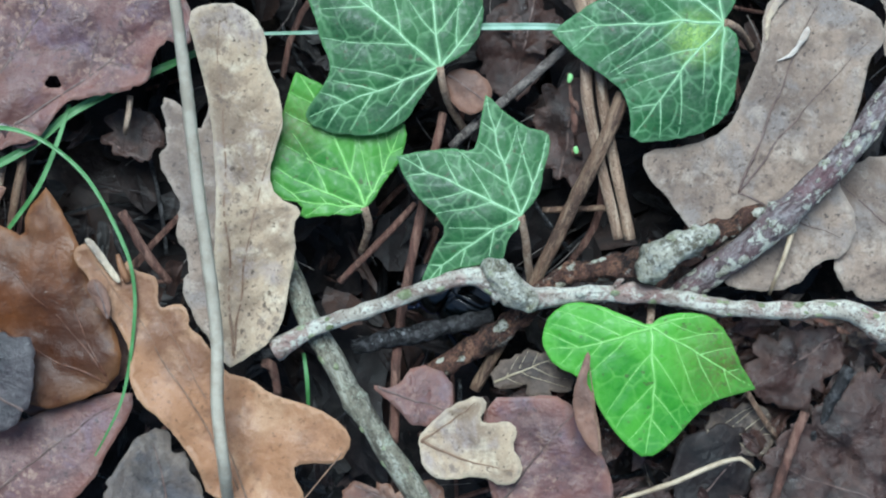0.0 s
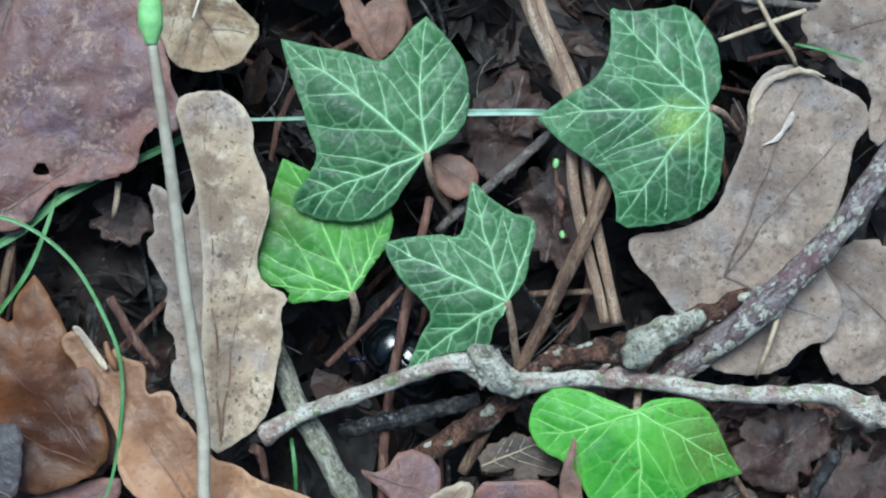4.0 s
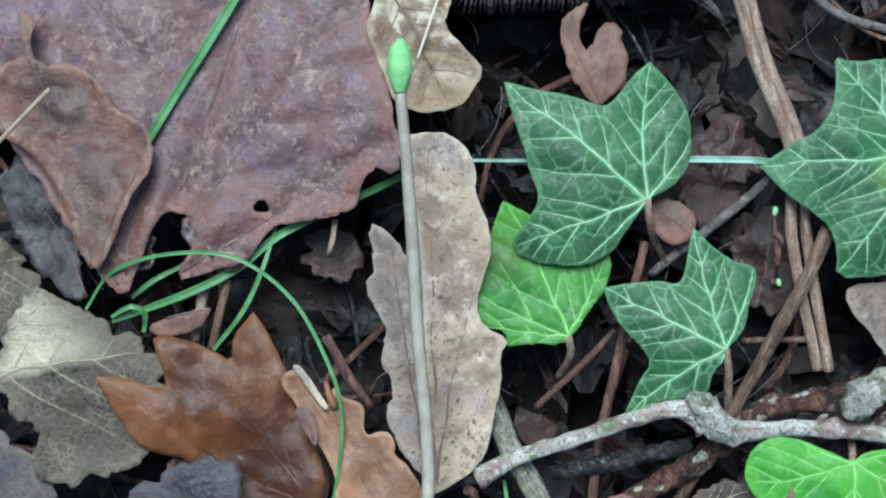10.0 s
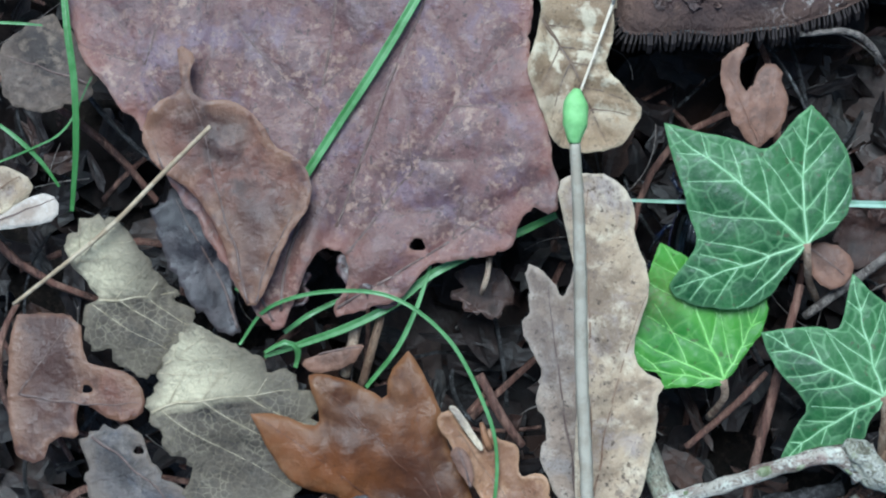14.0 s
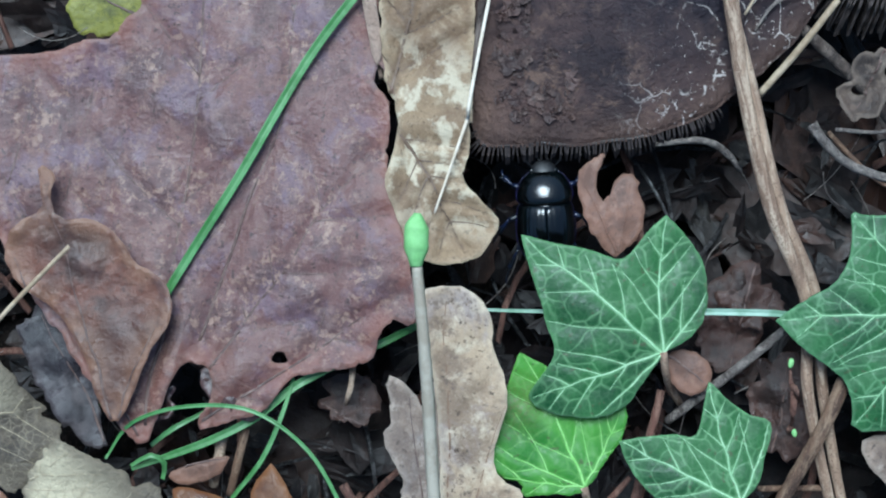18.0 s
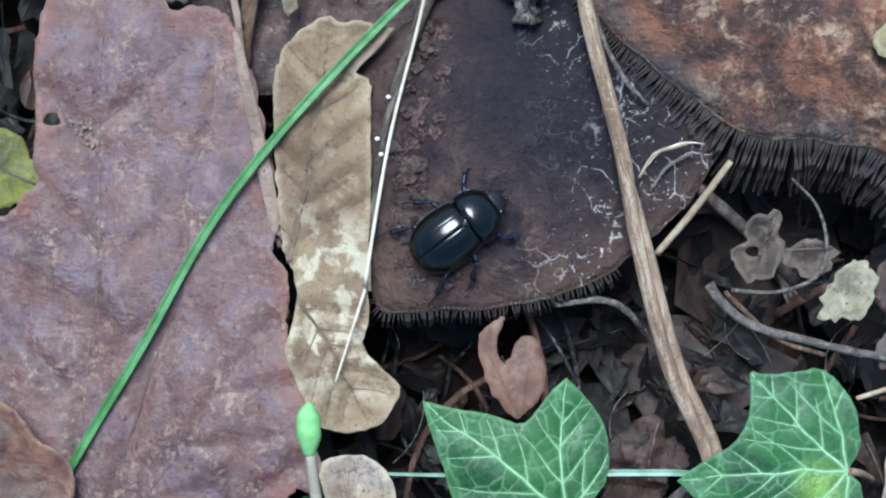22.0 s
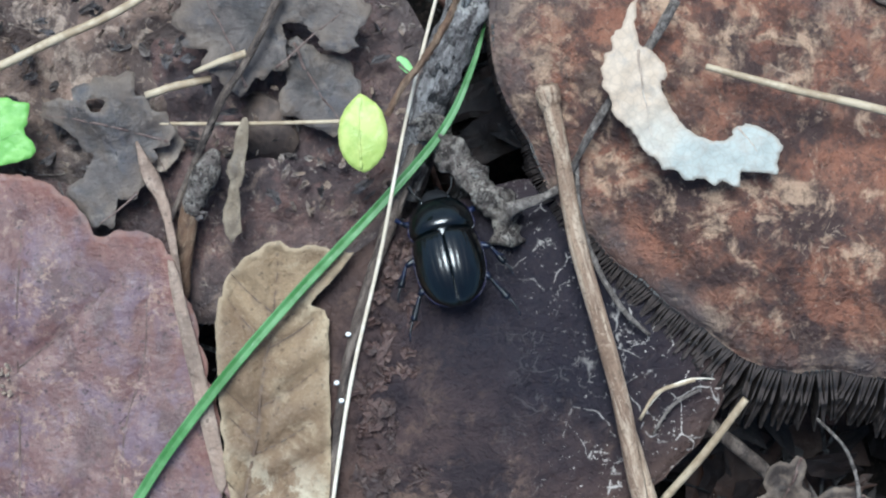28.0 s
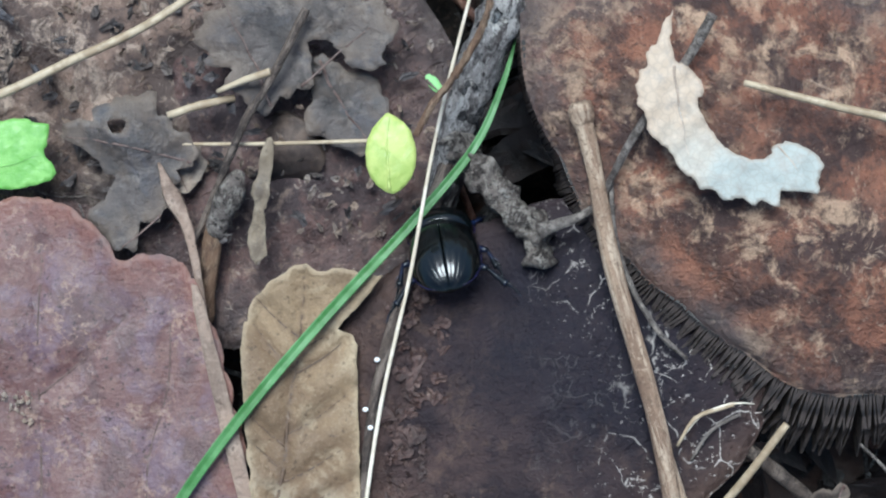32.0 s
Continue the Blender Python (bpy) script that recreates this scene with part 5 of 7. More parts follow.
leaf("oak_leaf", "grey-brown curled half of an oak leaf", (-36, 9.1, 5),
     [(-5.7, 17.9), (-1.2, 16.3), (1.5, 11.7), (3.8, 24.4), (4.7, 6.3), (5.2, -11.7), (5.6, -24.4), (2.9, -20.8), (-0.3, -17.2), (-2.1, -11.7), (-0.3, -9.9), (-3, -2.7), (-1.9, 1.8), (-6.1, 7.7), (-3.9, 11.7)],
     OAK_GREY, base=(5.6, -24.4), tips=[(-2.1, 17.2)], wave=1.5, slope=(0.1, 0), saw=0.8, edge=0.8, rib=RIB_DARK, seed=30)
leaf("oak_leaf", "patchy brown oak leaf with pale bleached spots", (-34, 78.2, 5),
     [(-9.7, 16.4), (-10, 25.1), (-7.6, 30.6), (-1.2, 34.6), (1.5, 33.2), (4.5, 33.6), (9.8, 32.2), (9.8, 32.2), (6.8, 28.6), (3.4, 25.2), (3.4, 25.2), (6.2, 24), (5.8, 20.1), (6.1, 0), (5.6, -16.5), (4, -19.3), (8.8, -23.8), (11.1, -26.5), (8.8, -31.1), (3.3, -33.5), (-1.2, -33), (-4, -31.2), (-6.8, -23.9), (-8.4, -20.2), (-6.8, -15.6), (-5.9, -9.2), (-8.7, -3.8), (-9.7, 9.1)],
     OAK_BROWN, base=(-8.2, -9), tips=[(-0.5, 33.5), (5, -31.5)], wave=1.2, wave_size=14, pairs=5, angle=56, vein_width=0.75, ridge=-0.3, quilt=1.5, fold=-1.5, seed=44, tear=0.5, edge=0.6, rib=RIB_BROWN, side_ribs=True)
leaf("oak_leaf", "small cream oak leaf with round lobes", (9.2, -28.3, 5),
     [(-9.5, 0.8), (-7.5, 3.1), (-3.9, 6.2), (0.6, 7.7), (2, 6.2), (0.2, 3.5), (2.4, 3), (5.1, 3.7), (6.8, 2.1), (5.6, -0.6), (7.4, -3.3), (6.9, -6), (4.2, -7.1), (0.6, -5.1), (-3.9, -6), (-7.5, -5.5), (-8.9, -2.4)],
     OAK_BEIGE, base=(-8.9, 0.3), tips=[(6.5, -4.6), (0.6, 7.1)], wave=1.2, pairs=3, edge=0.6, wave_size=8, rib=RIB_TAN, seed=32)
leaf("dead_leaf", "wet purple-brown dead leaf", (20.6, -29, 2),
     [(-9.8, 7.6), (-2.5, 8.1), (3, 8.1), (6.6, 2.6), (10.3, -3.8), (11.2, -10.2), (-8, -11.1), (-10.7, -1)],
     OAK_PURPLE, base=(-8, -10.2), tips=[(4.8, 6.2)], wave=1.5, rib=RIB_DARK, seed=33)
leaf("dead_leaf", "brown curled strip of dead leaf", (26.5, -21.3, 10.5),
     [(0, 8.2), (0.7, 6.7), (-0.3, 3.1), (0.9, 0.9), (2, -4.4), (2.3, -9.3), (0, -7.1), (-1.9, -3.5), (-2.3, 0.9), (-1.2, 4.5)],
     LEAF_PEACH, base=(2.3, -9.3), tips=[(0, 8.2)], wave=0.8, rib=RIB_TAN, pairs=3, seed=34)
leaf("oak_leaf", "large pale grey-brown oak leaf with a chewed hole", (59.1, 21.5, 3),
     [(0, 24.4), (4.6, 24.9), (9.2, 22.3), (15.6, 19.1), (16.6, 15), (13.2, 11.3), (12.7, 5.8), (9.9, -1.5), (8, -7), (12.1, -14.3), (9.8, -20.3), (5.2, -20.7), (1.5, -25.3), (-5.8, -25.7), (-10.4, -24.3), (-16.7, -13.3), (-23.1, -6), (-22.6, -2.8), (-15.8, -2.3), (-9.3, 0.4), (-6.5, 6.8), (-3.7, 13.2), (-3.7, 19.6)],
     OAK_GREY, base=(-7.5, -9.7), tips=[(5.5, 21.4), (14.6, 15.9), (9.8, -17.1)], wave=1.4, wave_size=18, pairs=3, edge=0.3, rib=RIB_DARK, seed=35)
leaf("dead_leaf", "bleached curved edge of a chewed hole", (60.6, 42.1, 4),
     [(-5, -6.1), (-4.6, -0.6), (-0.3, 3.1), (4.3, 3.8), (8.2, 1.6), (4.7, 2.8), (0.3, 2.2), (-3.5, -1.1), (-4.3, -5.8)],
     OAK_BEIGE, wave=0.3, saw=0.5, thick=0.1, step=0.6, seed=36)
leaf("dead_leaf", "bleached sliver of torn leaf", (60.7, 35.4, 4),
     [(-3.9, -2.8), (-0.5, -1), (1.8, 3.6), (2.4, 1.9), (0.2, -1.5)],
     LEAF_PALE, wave=0.3, saw=0.4, thick=0.1, step=0.6, seed=37)
leaf("dead_leaf", "crumpled grey-beige dead leaf", (73.8, 47, 1),
     [(-9.7, 3.5), (-8.8, 9.1), (-6, 11.9), (10.7, 12.7), (11.5, -3.9), (4, -15), (1.3, -11.7), (2.7, -4.8), (-1.5, -3), (-4.2, 0.7)],
     OAK_GREY, base=(10.7, 9), tips=[(-7.9, 3.5), (2.2, -12.2)], wave=2.2, wave_size=9, rib=RIB_DARK, tear=0.9, seed=38)
leaf("dead_leaf", "grey-brown weathered dead leaf", (74.1, 5.5, 0),
     [(-6.6, 9.3), (1.3, 13), (8.7, 10.2), (8.7, -8.2), (1.3, -11.9), (-5.2, -10), (-8, -2.7)],
     OAK_GREY, base=(8.7, -6.4), tips=[(-6.1, 8.4)], wave=1.8, wave_size=10, rib=RIB_DARK, tear=0.9, seed=39)
leaf("dead_leaf", "dark reddish wet dead leaf", (69.1, -29, -1),
     [(-14.8, -2.3), (-6.5, 4.1), (4.6, 13.4), (15.7, 13.4), (15.7, -14.3), (-14.8, -14.3)],
     LEAF_SHADE, base=(13.8, -12.5), tips=[(-12.1, -3.2)], wave=2.6, wave_size=7, tear=1.6, rib=RIB_DARK, seed=40)
leaf("dead_leaf", "dark brown decaying leaf on the soil", (48.1, -32.9, -2),
     [(-7.6, 2.4), (-0.1, 8), (7.3, 5.2), (6.3, -6.8), (-5.7, -8.6)],
     LEAF_DEEP_SHADE, base=(-5.7, -8.6), tips=[(7.3, 5.2)], wave=2, rib=RIB_DARK, tear=0.9, pairs=3, seed=41)
leaf("dead_leaf", "purple-brown wet dead leaf", (-58.7, -29.5, 1),
     [(-14.4, 4.9), (-9, 3.1), (0.1, 6.7), (12.4, 9.9), (12.4, 5.8), (8.3, -0.6), (6.5, -5.1), (-1.7, -12.4), (-14.4, -12.4)],
     OAK_PURPLE, base=(-12.6, -9.7), tips=[(11.5, 8.6)], wave=1.5, rib=RIB_DARK, seed=42)
leaf("dead_leaf", "dark grey curled dead leaf", (-42.4, -34.5, 4),
     [(-9.7, -4.3), (-3.9, 5.6), (-1, 9.2), (3.3, 7.4), (6.5, 2), (8.8, -4.4), (2.5, -8), (-6.6, -7.9)],
     LEAF_GREY, base=(2.5, -7.1), tips=[(-1.2, 8.3)], wave=2, fold=2, rib=RIB_DARK, tear=0.9, seed=43)
leaf("dead_leaf", "wet dark red-brown leaf in shade", (-59.5, -10.5, 0),
     [(-13.9, 17), (-3, 14.2), (5.3, 6), (12.2, -1.4), (12.6, -8.7), (0.7, -13.3), (-13.9, -14.2)],
     OAK_RUST, base=(-13, -10.5), tips=[(9.9, 2.3)], wave=1.5, rib=RIB_DARK, tear=0.9, seed=44)
leaf("dead_leaf", "curled purple-brown dead leaf", (-0.8, -20.8, 1),
     [(-7.6, 1.8), (-3, 0.7), (0.2, 5.3), (6.1, 3), (6.6, -2.9), (0.7, -6.1), (-3, -2)],
     OAK_PURPLE, base=(-7.6, 1.8), tips=[(6.6, -2.9)], wave=1.3, rib=RIB_DARK, pairs=3, seed=45)
leaf("dead_leaf", "small tan dead leaf behind ivy", (7.9, 28.4, 1),
     [(-3.9, 2.8), (0.2, 3.9), (4.1, 1), (3.7, -2.7), (-0.7, -4.5), (-3.5, -0.4)],
     LEAF_PEACH, base=(-3.9, 2.8), tips=[(3.7, -2.7)], wave=1, rib=RIB_DARK, pairs=3, seed=46)
leaf("oak_leaf", "peach-brown oak leaf with two lobes", (-5.7, 56.6, 2),
     [(-5.1, 3.2), (-3.3, 5.9), (-0.1, 7.8), (-2.1, 4.1), (-2, 0.9), (-0.5, -1.4), (1.3, 3.7), (4.6, 3.7), (6.3, -1.3), (5.6, -5.9), (1.9, -10.4), (-1.8, -7.4), (-4.6, -2.4)],
     LEAF_PEACH, base=(1.9, -10.1), tips=[(-4.2, 2.2), (3.6, 2.8)], wave=1, tear=0.5, saw=0.4, seed=47)
leaf("dead_leaf", "dark red decaying leaf in shade", (18.8, 40.1, -8),
     [(-5.5, 3.1), (-1.2, 6), (4.5, 3.2), (6.5, -3.4), (0.8, -5.4), (-4.9, -3.5)],
     LEAF_SHADE, base=(6.5, -3.4), tips=[(-5.5, 3.1)], wave=2.6, wave_size=7, tear=1.6, rib=RIB_DARK, pairs=3, seed=48)
leaf("dead_leaf", "wet leaf under grass, darkened as in shade", (-47.6, 21.6, -8),
     [(-7.8, 1.4), (-0.4, 5.5), (5.4, 1.9), (4.6, -4.8), (-2, -4)],
     LEAF_SHADE, base=(-7.8, 1.4), tips=[(4.6, -4.8)], wave=2.6, wave_size=7, tear=1.6, rib=RIB_DARK, pairs=3, seed=49)
leaf("dead_leaf", "brown decaying leaf behind ivy", (15.8, 37, -8),
     [(-3.2, 6.2), (4.3, 11), (8.1, 2.4), (4.3, -6.1), (-0.5, -10.8), (-7.1, -4.2), (-6.1, 1.5)],
     LEAF_SHADE, base=(4.3, 11), tips=[(-0.5, -10.8)], wave=2.6, wave_size=7, tear=1.6, rib=RIB_DARK, pairs=3, seed=50)
leaf("dead_leaf", "brown decaying leaf under stalks", (24.6, 22.4, -8),
     [(-6.4, 6.6), (1.2, 10.4), (5.9, 3.7), (5.8, -7.6), (-1.8, -10.4), (-4.6, -2.8)],
     LEAF_SHADE, base=(-1.8, -10.4), tips=[(1.2, 10.4)], wave=2.6, wave_size=7, tear=1.6, rib=RIB_DARK, pairs=3, seed=51)
stick("twig", "pale lichened twig with knobbly nodes", "twig",
      [(-23.1, -13.6, 6), (-16.3, -9.8, 6.5), (-8.2, -7.1, 6.8), (-0.1, -4, 7), (7.9, -1.7, 7), (13.3, -2.9, 7), (17.4, -5.2, 6.5), (25.1, -4.6, 6.5), (34.1, -4.4, 6.5), (41.3, -5.3, 6.5), (49.4, -6.7, 6.5), (59.5, -7.2, 6), (68.5, -7.3, 6), (74.4, -9.9, 6), (83.3, -11.7, 5)],
      [1.5, 1.3, 1.25, 1.2, 1.5, 2.5, 2.1, 1.35, 1.4, 1.3, 1.35, 1.4, 1.6, 2.3, 1.7], TWIG_PALE, knots=[(0.1, 0.3), (5, 0.35), (8, 0.25), (9.2, 0.2), (13, 0.3)], rough=0.14, grain=2.6, sides=14, step=0.7, crust=22, buds=4, crust_material=LICHEN_GREEN, seed=52, tip=("bark_knot", [(10.1, 0.3, 8), (11.9, -0.7, 8.6), (13.8, -2.8, 8.8), (16.3, -5.1, 8.4), (18.5, -5.7, 7.8)], [0.9, 2.0, 2.4, 2.1, 1.4], LICHEN, "knobbly node crusted with lichen"))
stick("twig", "grey-green algae-covered twig under a pale one", "twig",
      [(-22.3, 2.8, -2), (-20.3, -2.7, 0), (-18, -8.2, 1.5), (-13.8, -15.4, 2), (-10.2, -21.8, 2), (-5.6, -29.1, 2), (-1.5, -35.2, 1), (2.6, -42.1, 0)],
      [1.6, 1.8, 1.9, 1.9, 1.85, 1.9, 2, 2], TWIG_GREEN, rough=0.08, grain=4, sides=14, step=0.8, knots=[(4, 0.2)], crust=9, crust_material=LICHEN_GREEN, seed=53)
stick("branch", "purple-brown branch with lichen crust", "branch",
      [(82.1, 36.7, 10), (74, 26, 9), (68, 18, 8.5), (62.7, 12.6, 8), (57.8, 7.7, 8), (52.1, 2.8, 7), (46.1, -1.8, 5), (41, -5.4, 2)],
      [2.4, 2.3, 2.2, 2.2, 2.5, 2.3, 2.2, 2.2], BRANCH, knots=[(4, 0.25)], rough=0.08, grain=4, sides=16, step=0.8, crust=46, buds=2, crust_material=LICHEN, seed=54)
stick("branch", "rotting branch with flaking bark and pale lichen", "branch",
      [(55.1, 9.1, 5), (46, 4.6, 5.5), (39.6, 1.4, 6), (36, 0.5, 6), (28.9, -0.8, 4), (22.7, -2.5, 2), (12.8, -11, -1), (5.4, -15.6, -2), (1.7, -17.5, -3)],
      [1.2, 2.1, 2.9, 2.6, 2.0, 1.9, 2, 2, 1.4], BRANCH_ROT, rough=0.25, grain=2.2, sides=16, step=0.7, knots=[(2.6, 0.3)], crust=22, crust_material=LICHEN, seed=55, tip=("lichen_clump", [(35.4, -2.1, 9.5), (37, 0.7, 10.5), (39.5, 2.1, 10.5), (43.2, 4, 9.5), (47.3, 5.4, 8)], [1.9, 2.7, 2.4, 2.3, 1.0], LICHEN, "pale crusty lichen lumps"))
stick("twig", "short blackened charred twig on the soil", "twig",
      [(-10.8, -13.3, -2), (-3.8, -11.7, -1), (4.5, -9.9, -1), (11.9, -8.1, -2)],
      [1.2, 1.5, 1.5, 1.3], CHAR, rough=0.25, step=0.8, seed=56)
stick("stalk", "long split dead brown stalk with a broken top", "stalk",
      [(3.1, 131.6, 13), (4.7, 123.4, 12.5), (6.8, 110.8, 11), (11.9, 90.9, 10), (14.7, 75.5, 8.5), (19.8, 55.7, 7), (26.6, 40.2, 4), (27.4, 25.7, 2), (32.7, 4.5, -2)],
      [1.35, 1.15, 1.25, 1.25, 1.2, 1.15, 1.1, 0.95, 0.9], STALK, rough=0.05, grain=6, sides=12, step=1, knots=[(0, 0.3)], seed=57, tip=("broken_end", [(3, 132.7, 13.4), (3.1, 131.8, 13.2), (3.3, 130.4, 13), (3.4, 129.1, 12.8)], [1.3, 1.75, 1.6, 1.1], STALK, "pale frayed broken end"))
stick("stalk", "thin dead brown stalk beside a thicker one", "stalk",
      [(13.9, 84.5, 8.2), (16.2, 75.6, 7.6), (21.6, 55.7, 6), (28.1, 41.4, 3.2), (30.0, 25.8, 1), (34.7, 4.4, -3)],
      [0.6, 0.9, 1.0, 1.0, 0.95, 0.9], STALK, rough=0.05, grain=6, step=1, seed=58)
stick("stick", "orange-brown dead stick leaning over leaves", "stick",
      [(33, 27.8, 4), (29.9, 20.1, 3.5), (26.4, 12.9, 2), (19.3, -1.8, -2), (9.2, -20.5, -6)],
      [1.2, 1.2, 1.2, 1.1, 1], STICK, rough=0.08, step=1.2, seed=59)
stick("stick", "grey weathered stick behind the ivy", "stick",
      [(23.8, 35.5, 0), (16.5, 29.1, -1), (8.2, 22.3, -3), (5.4, 19.7, -5)],
      [0.75, 0.8, 0.8, 0.7], STICK_GREY, rough=0.08, seed=60)
stick("stick", "thin red-brown dead stick", "stick",
      [(4, 25, -2), (-0.1, 6.5, -1), (-3.4, -12, -3), (-4.1, -28.9, -1)],
      [0.7, 0.8, 0.8, 0.8], STICK_RED, rough=0.08, seed=61)
stick("stick", "thin dark stick across the soil", "stick",
      [(-0.6, 10.3, -4), (-5.7, 4.7, -4), (-13.2, -2.7, -6)],
      [0.5, 0.6, 0.6], STICK_RED, seed=62)
stick("stick", "thin grey-brown stick on the soil", "stick",
      [(20.2, 9.1, -2), (31.3, 9.5, -2)],
      [0.5, 0.5], STICK, seed=63)
stick("stick", "red-brown dead stick beside orange leaves", "stick",
      [(-48, 8.7, 2), (-43.9, 1.9, 2), (-40.5, -2.7, 0)],
      [0.8, 0.8, 0.7], STICK_RED, seed=64)
stick("stick", "pale straw lying across a stick", "stick",
      [(29.8, 88.7, 8), (24.3, 81, 5), (18.6, 73.8, 1)],
      [0.55, 0.6, 0.6], STRAW, rough=0.05, seed=65)
stick("stick", "grey-brown curved twig by the mushroom", "twig",
      [(26.4, 68.9, 6), (29, 65.5, 6), (33.7, 62.1, 5), (42.9, 59.6, 4), (54.1, 57.1, 3), (67.4, 55.8, 1)],
      [0.9, 0.8, 0.75, 0.7, 0.7, 0.6], STICK_GREY, rough=0.1, seed=66)
stick("stick", "thin brown twig by the mushroom", "twig",
      [(29.2, 67.7, 5), (37.4, 60.2, 4), (45.8, 57.2, 3)],
      [0.4, 0.4, 0.4], STICK, seed=67)
stick("stick", "dark stick running under the cap", "stick",
      [(17.9, 92.5, 2), (25.2, 85, 1), (32.7, 78.4, 0), (44.1, 66.9, -3)],
      [0.9, 1, 1, 1], STICK_DARK, rough=0.1, seed=68)
stick("straw", "pale thin straw across torn leaves", "straw",
      [(-91, 46.7, 15), (-98.7, 38.9, 13), (-106.8, 30.5, 11), (-117.8, 21.4, 8), (-122.7, 17.6, 6)],
      [0.36, 0.38, 0.38, 0.35, 0.3], STRAW, rough=0.05, seed=69)
stick("straw", "long pale thin dry stem crossing the mushrooms", "straw",
      [(-9.7, 150.5, 18), (-11.5, 145.6, 17), (-16.4, 128.1, 15), (-20.2, 110.8, 13), (-25, 92.1, 11), (-28.8, 70.5, 9), (-28.8, 69, 8), (-29.9, 65.6, 8), (-33.9, 53.3, 7)],
      [0.24, 0.24, 0.25, 0.27, 0.29, 0.3, 0.3, 0.26, 0.2], STRAW_WHITE, rough=0.05, seed=70)
stick("branch", "pale grey weathered branch with dark dots", "branch",
      [(-4, 153.2, 6), (-6.9, 146, 6), (-10.3, 137.9, 5), (-14.1, 128.4, 3), (-16.8, 118, 0)],
      [3.2, 3.0, 2.8, 2.4, 1.6], BRANCH_GREY, rough=0.2, sides=14, crust=18, crust_material=CHAR, seed=71)
stick("branch", "dark rotten twig beside a pale stem", "branch",
      [(-12.5, 132.5, 2), (-14.8, 126, 3), (-18.2, 116.6, 5.5), (-21.8, 107.5, 6.8), (-24.6, 98.4, 7.4), (-26.8, 88.7, 7.4), (-28.2, 76, 7)],
      [1.4, 1.2, 1.0, 0.8, 0.75, 0.6, 0.35], STICK_DARK, rough=0.2, grain=2, sides=12, seed=72)
stick("stick", "grey rough broken twig stub", "twig",
      [(-13.6, 129.3, 4), (-10.1, 123.6, 6), (-6.1, 118.6, 7), (-3.1, 115.4, 7), (-2.8, 111.3, 6)],
      [2.0, 2.2, 2.0, 2.1, 2.0], STUB, rough=0.45, grain=1.7, step=0.5, sides=16, seed=73)
stick("stick", "thin grey twig with a cut round end", "twig",
      [(-2.8, 115.7, 10.5), (-1.4, 116.3, 10.6), (2.4, 117.5, 10), (5.2, 119.3, 10.5), (6.9, 122.7, 13), (9.5, 127.4, 15), (13.3, 132.8, 15.6), (17, 137.7, 16.5), (20.3, 143.3, 18)],
      [1.1, 0.9, 0.6, 0.5, 0.5, 0.55, 0.6, 0.65, 0.7], STICK_GREY, rough=0.08, knots=[(0, 0.25)], seed=74)
stick("straw", "pale straw lying on the brown cap", "straw",
      [(23.9, 134.2, 19), (35.5, 130.7, 20), (46.8, 127.8, 20), (61.2, 123.3, 18)],
      [0.45, 0.55, 0.6, 0.6], STRAW, rough=0.05, seed=75)
stick("straw", "beige thin dry stem above grey leaves", "straw",
      [(-83.1, 134.7, 6), (-74.6, 137, 7), (-65.4, 141, 7), (-56.2, 144.9, 7), (-47.9, 149.8, 7)],
      [0.6, 0.65, 0.65, 0.6, 0.6], STRAW, rough=0.04, seed=76)
stick("straw", "thin pale stem behind the seedling", "straw",
      [(-53.2, 129.3, 4), (-40.3, 128.9, 5), (-25.5, 128.8, 6)],
      [0.25, 0.3, 0.3], STRAW, rough=0.04, seed=77)
stick("stem", "grey-green upright stem with a green tip", "stem",
      [(-35.9, 45.5, 40), (-34.9, 36.4, 37), (-34, 26.6, 33), (-32.9, 11.5, 27), (-30.9, -9.5, 20), (-30.9, -21.6, 18), (-30.1, -32.4, 14), (-30.8, -45.7, -6)],
      [0.8, 0.85, 0.95, 1.0, 1.0, 1.0, 1.0, 1.0], STEM_GREY, rough=0.05, seed=78, tip=("bud", [(-35.9, 52.7, 41), (-36, 50.7, 41), (-36, 47.9, 40.5), (-35.9, 45.1, 40)], [0.5, 1.7, 1.8, 0.9], TIPGREEN, "bright green pointed bud"))
stick("stem", "thin hooked pale stem", "stem",
      [(59.3, 5.3, 8), (58.2, 1.9, 8), (57, -1.7, 7), (56.4, -4.5, 4)],
      [0.4, 0.4, 0.35, 0.3], STRAW, seed=79)
stick("stem", "thin beige curved stem", "stem",
      [(32.5, -37.6, 4), (40.6, -34.8, 5), (46.9, -32.1, 5), (51.5, -30.9, 5), (53.9, -32.8, 4)],
      [0.4, 0.45, 0.45, 0.4, 0.3], STRAW, seed=80)
stick("stem", "thin curved grey rootlet under the cap", "stem",
      [(1.8, 65.4, 0), (9.3, 66.2, 0), (13.6, 64.6, -2), (16.5, 61.6, -4)],
      [0.4, 0.6, 0.6, 0.4], STICK_GREY, seed=81)
stick("stem", "hairy brown-green seedling shoot", "stem",
      [(-8.6, 146.3, 22), (-9.2, 143.5, 22), (-11.2, 139.6, 21), (-13.8, 135.8, 20), (-16.5, 132.6, 20), (-18.8, 128.7, 19)],
      [0.5, 0.5, 0.5, 0.5, 0.45, 0.4], STICK, rough=0.3, grain=0.5, step=0.5, seed=82)
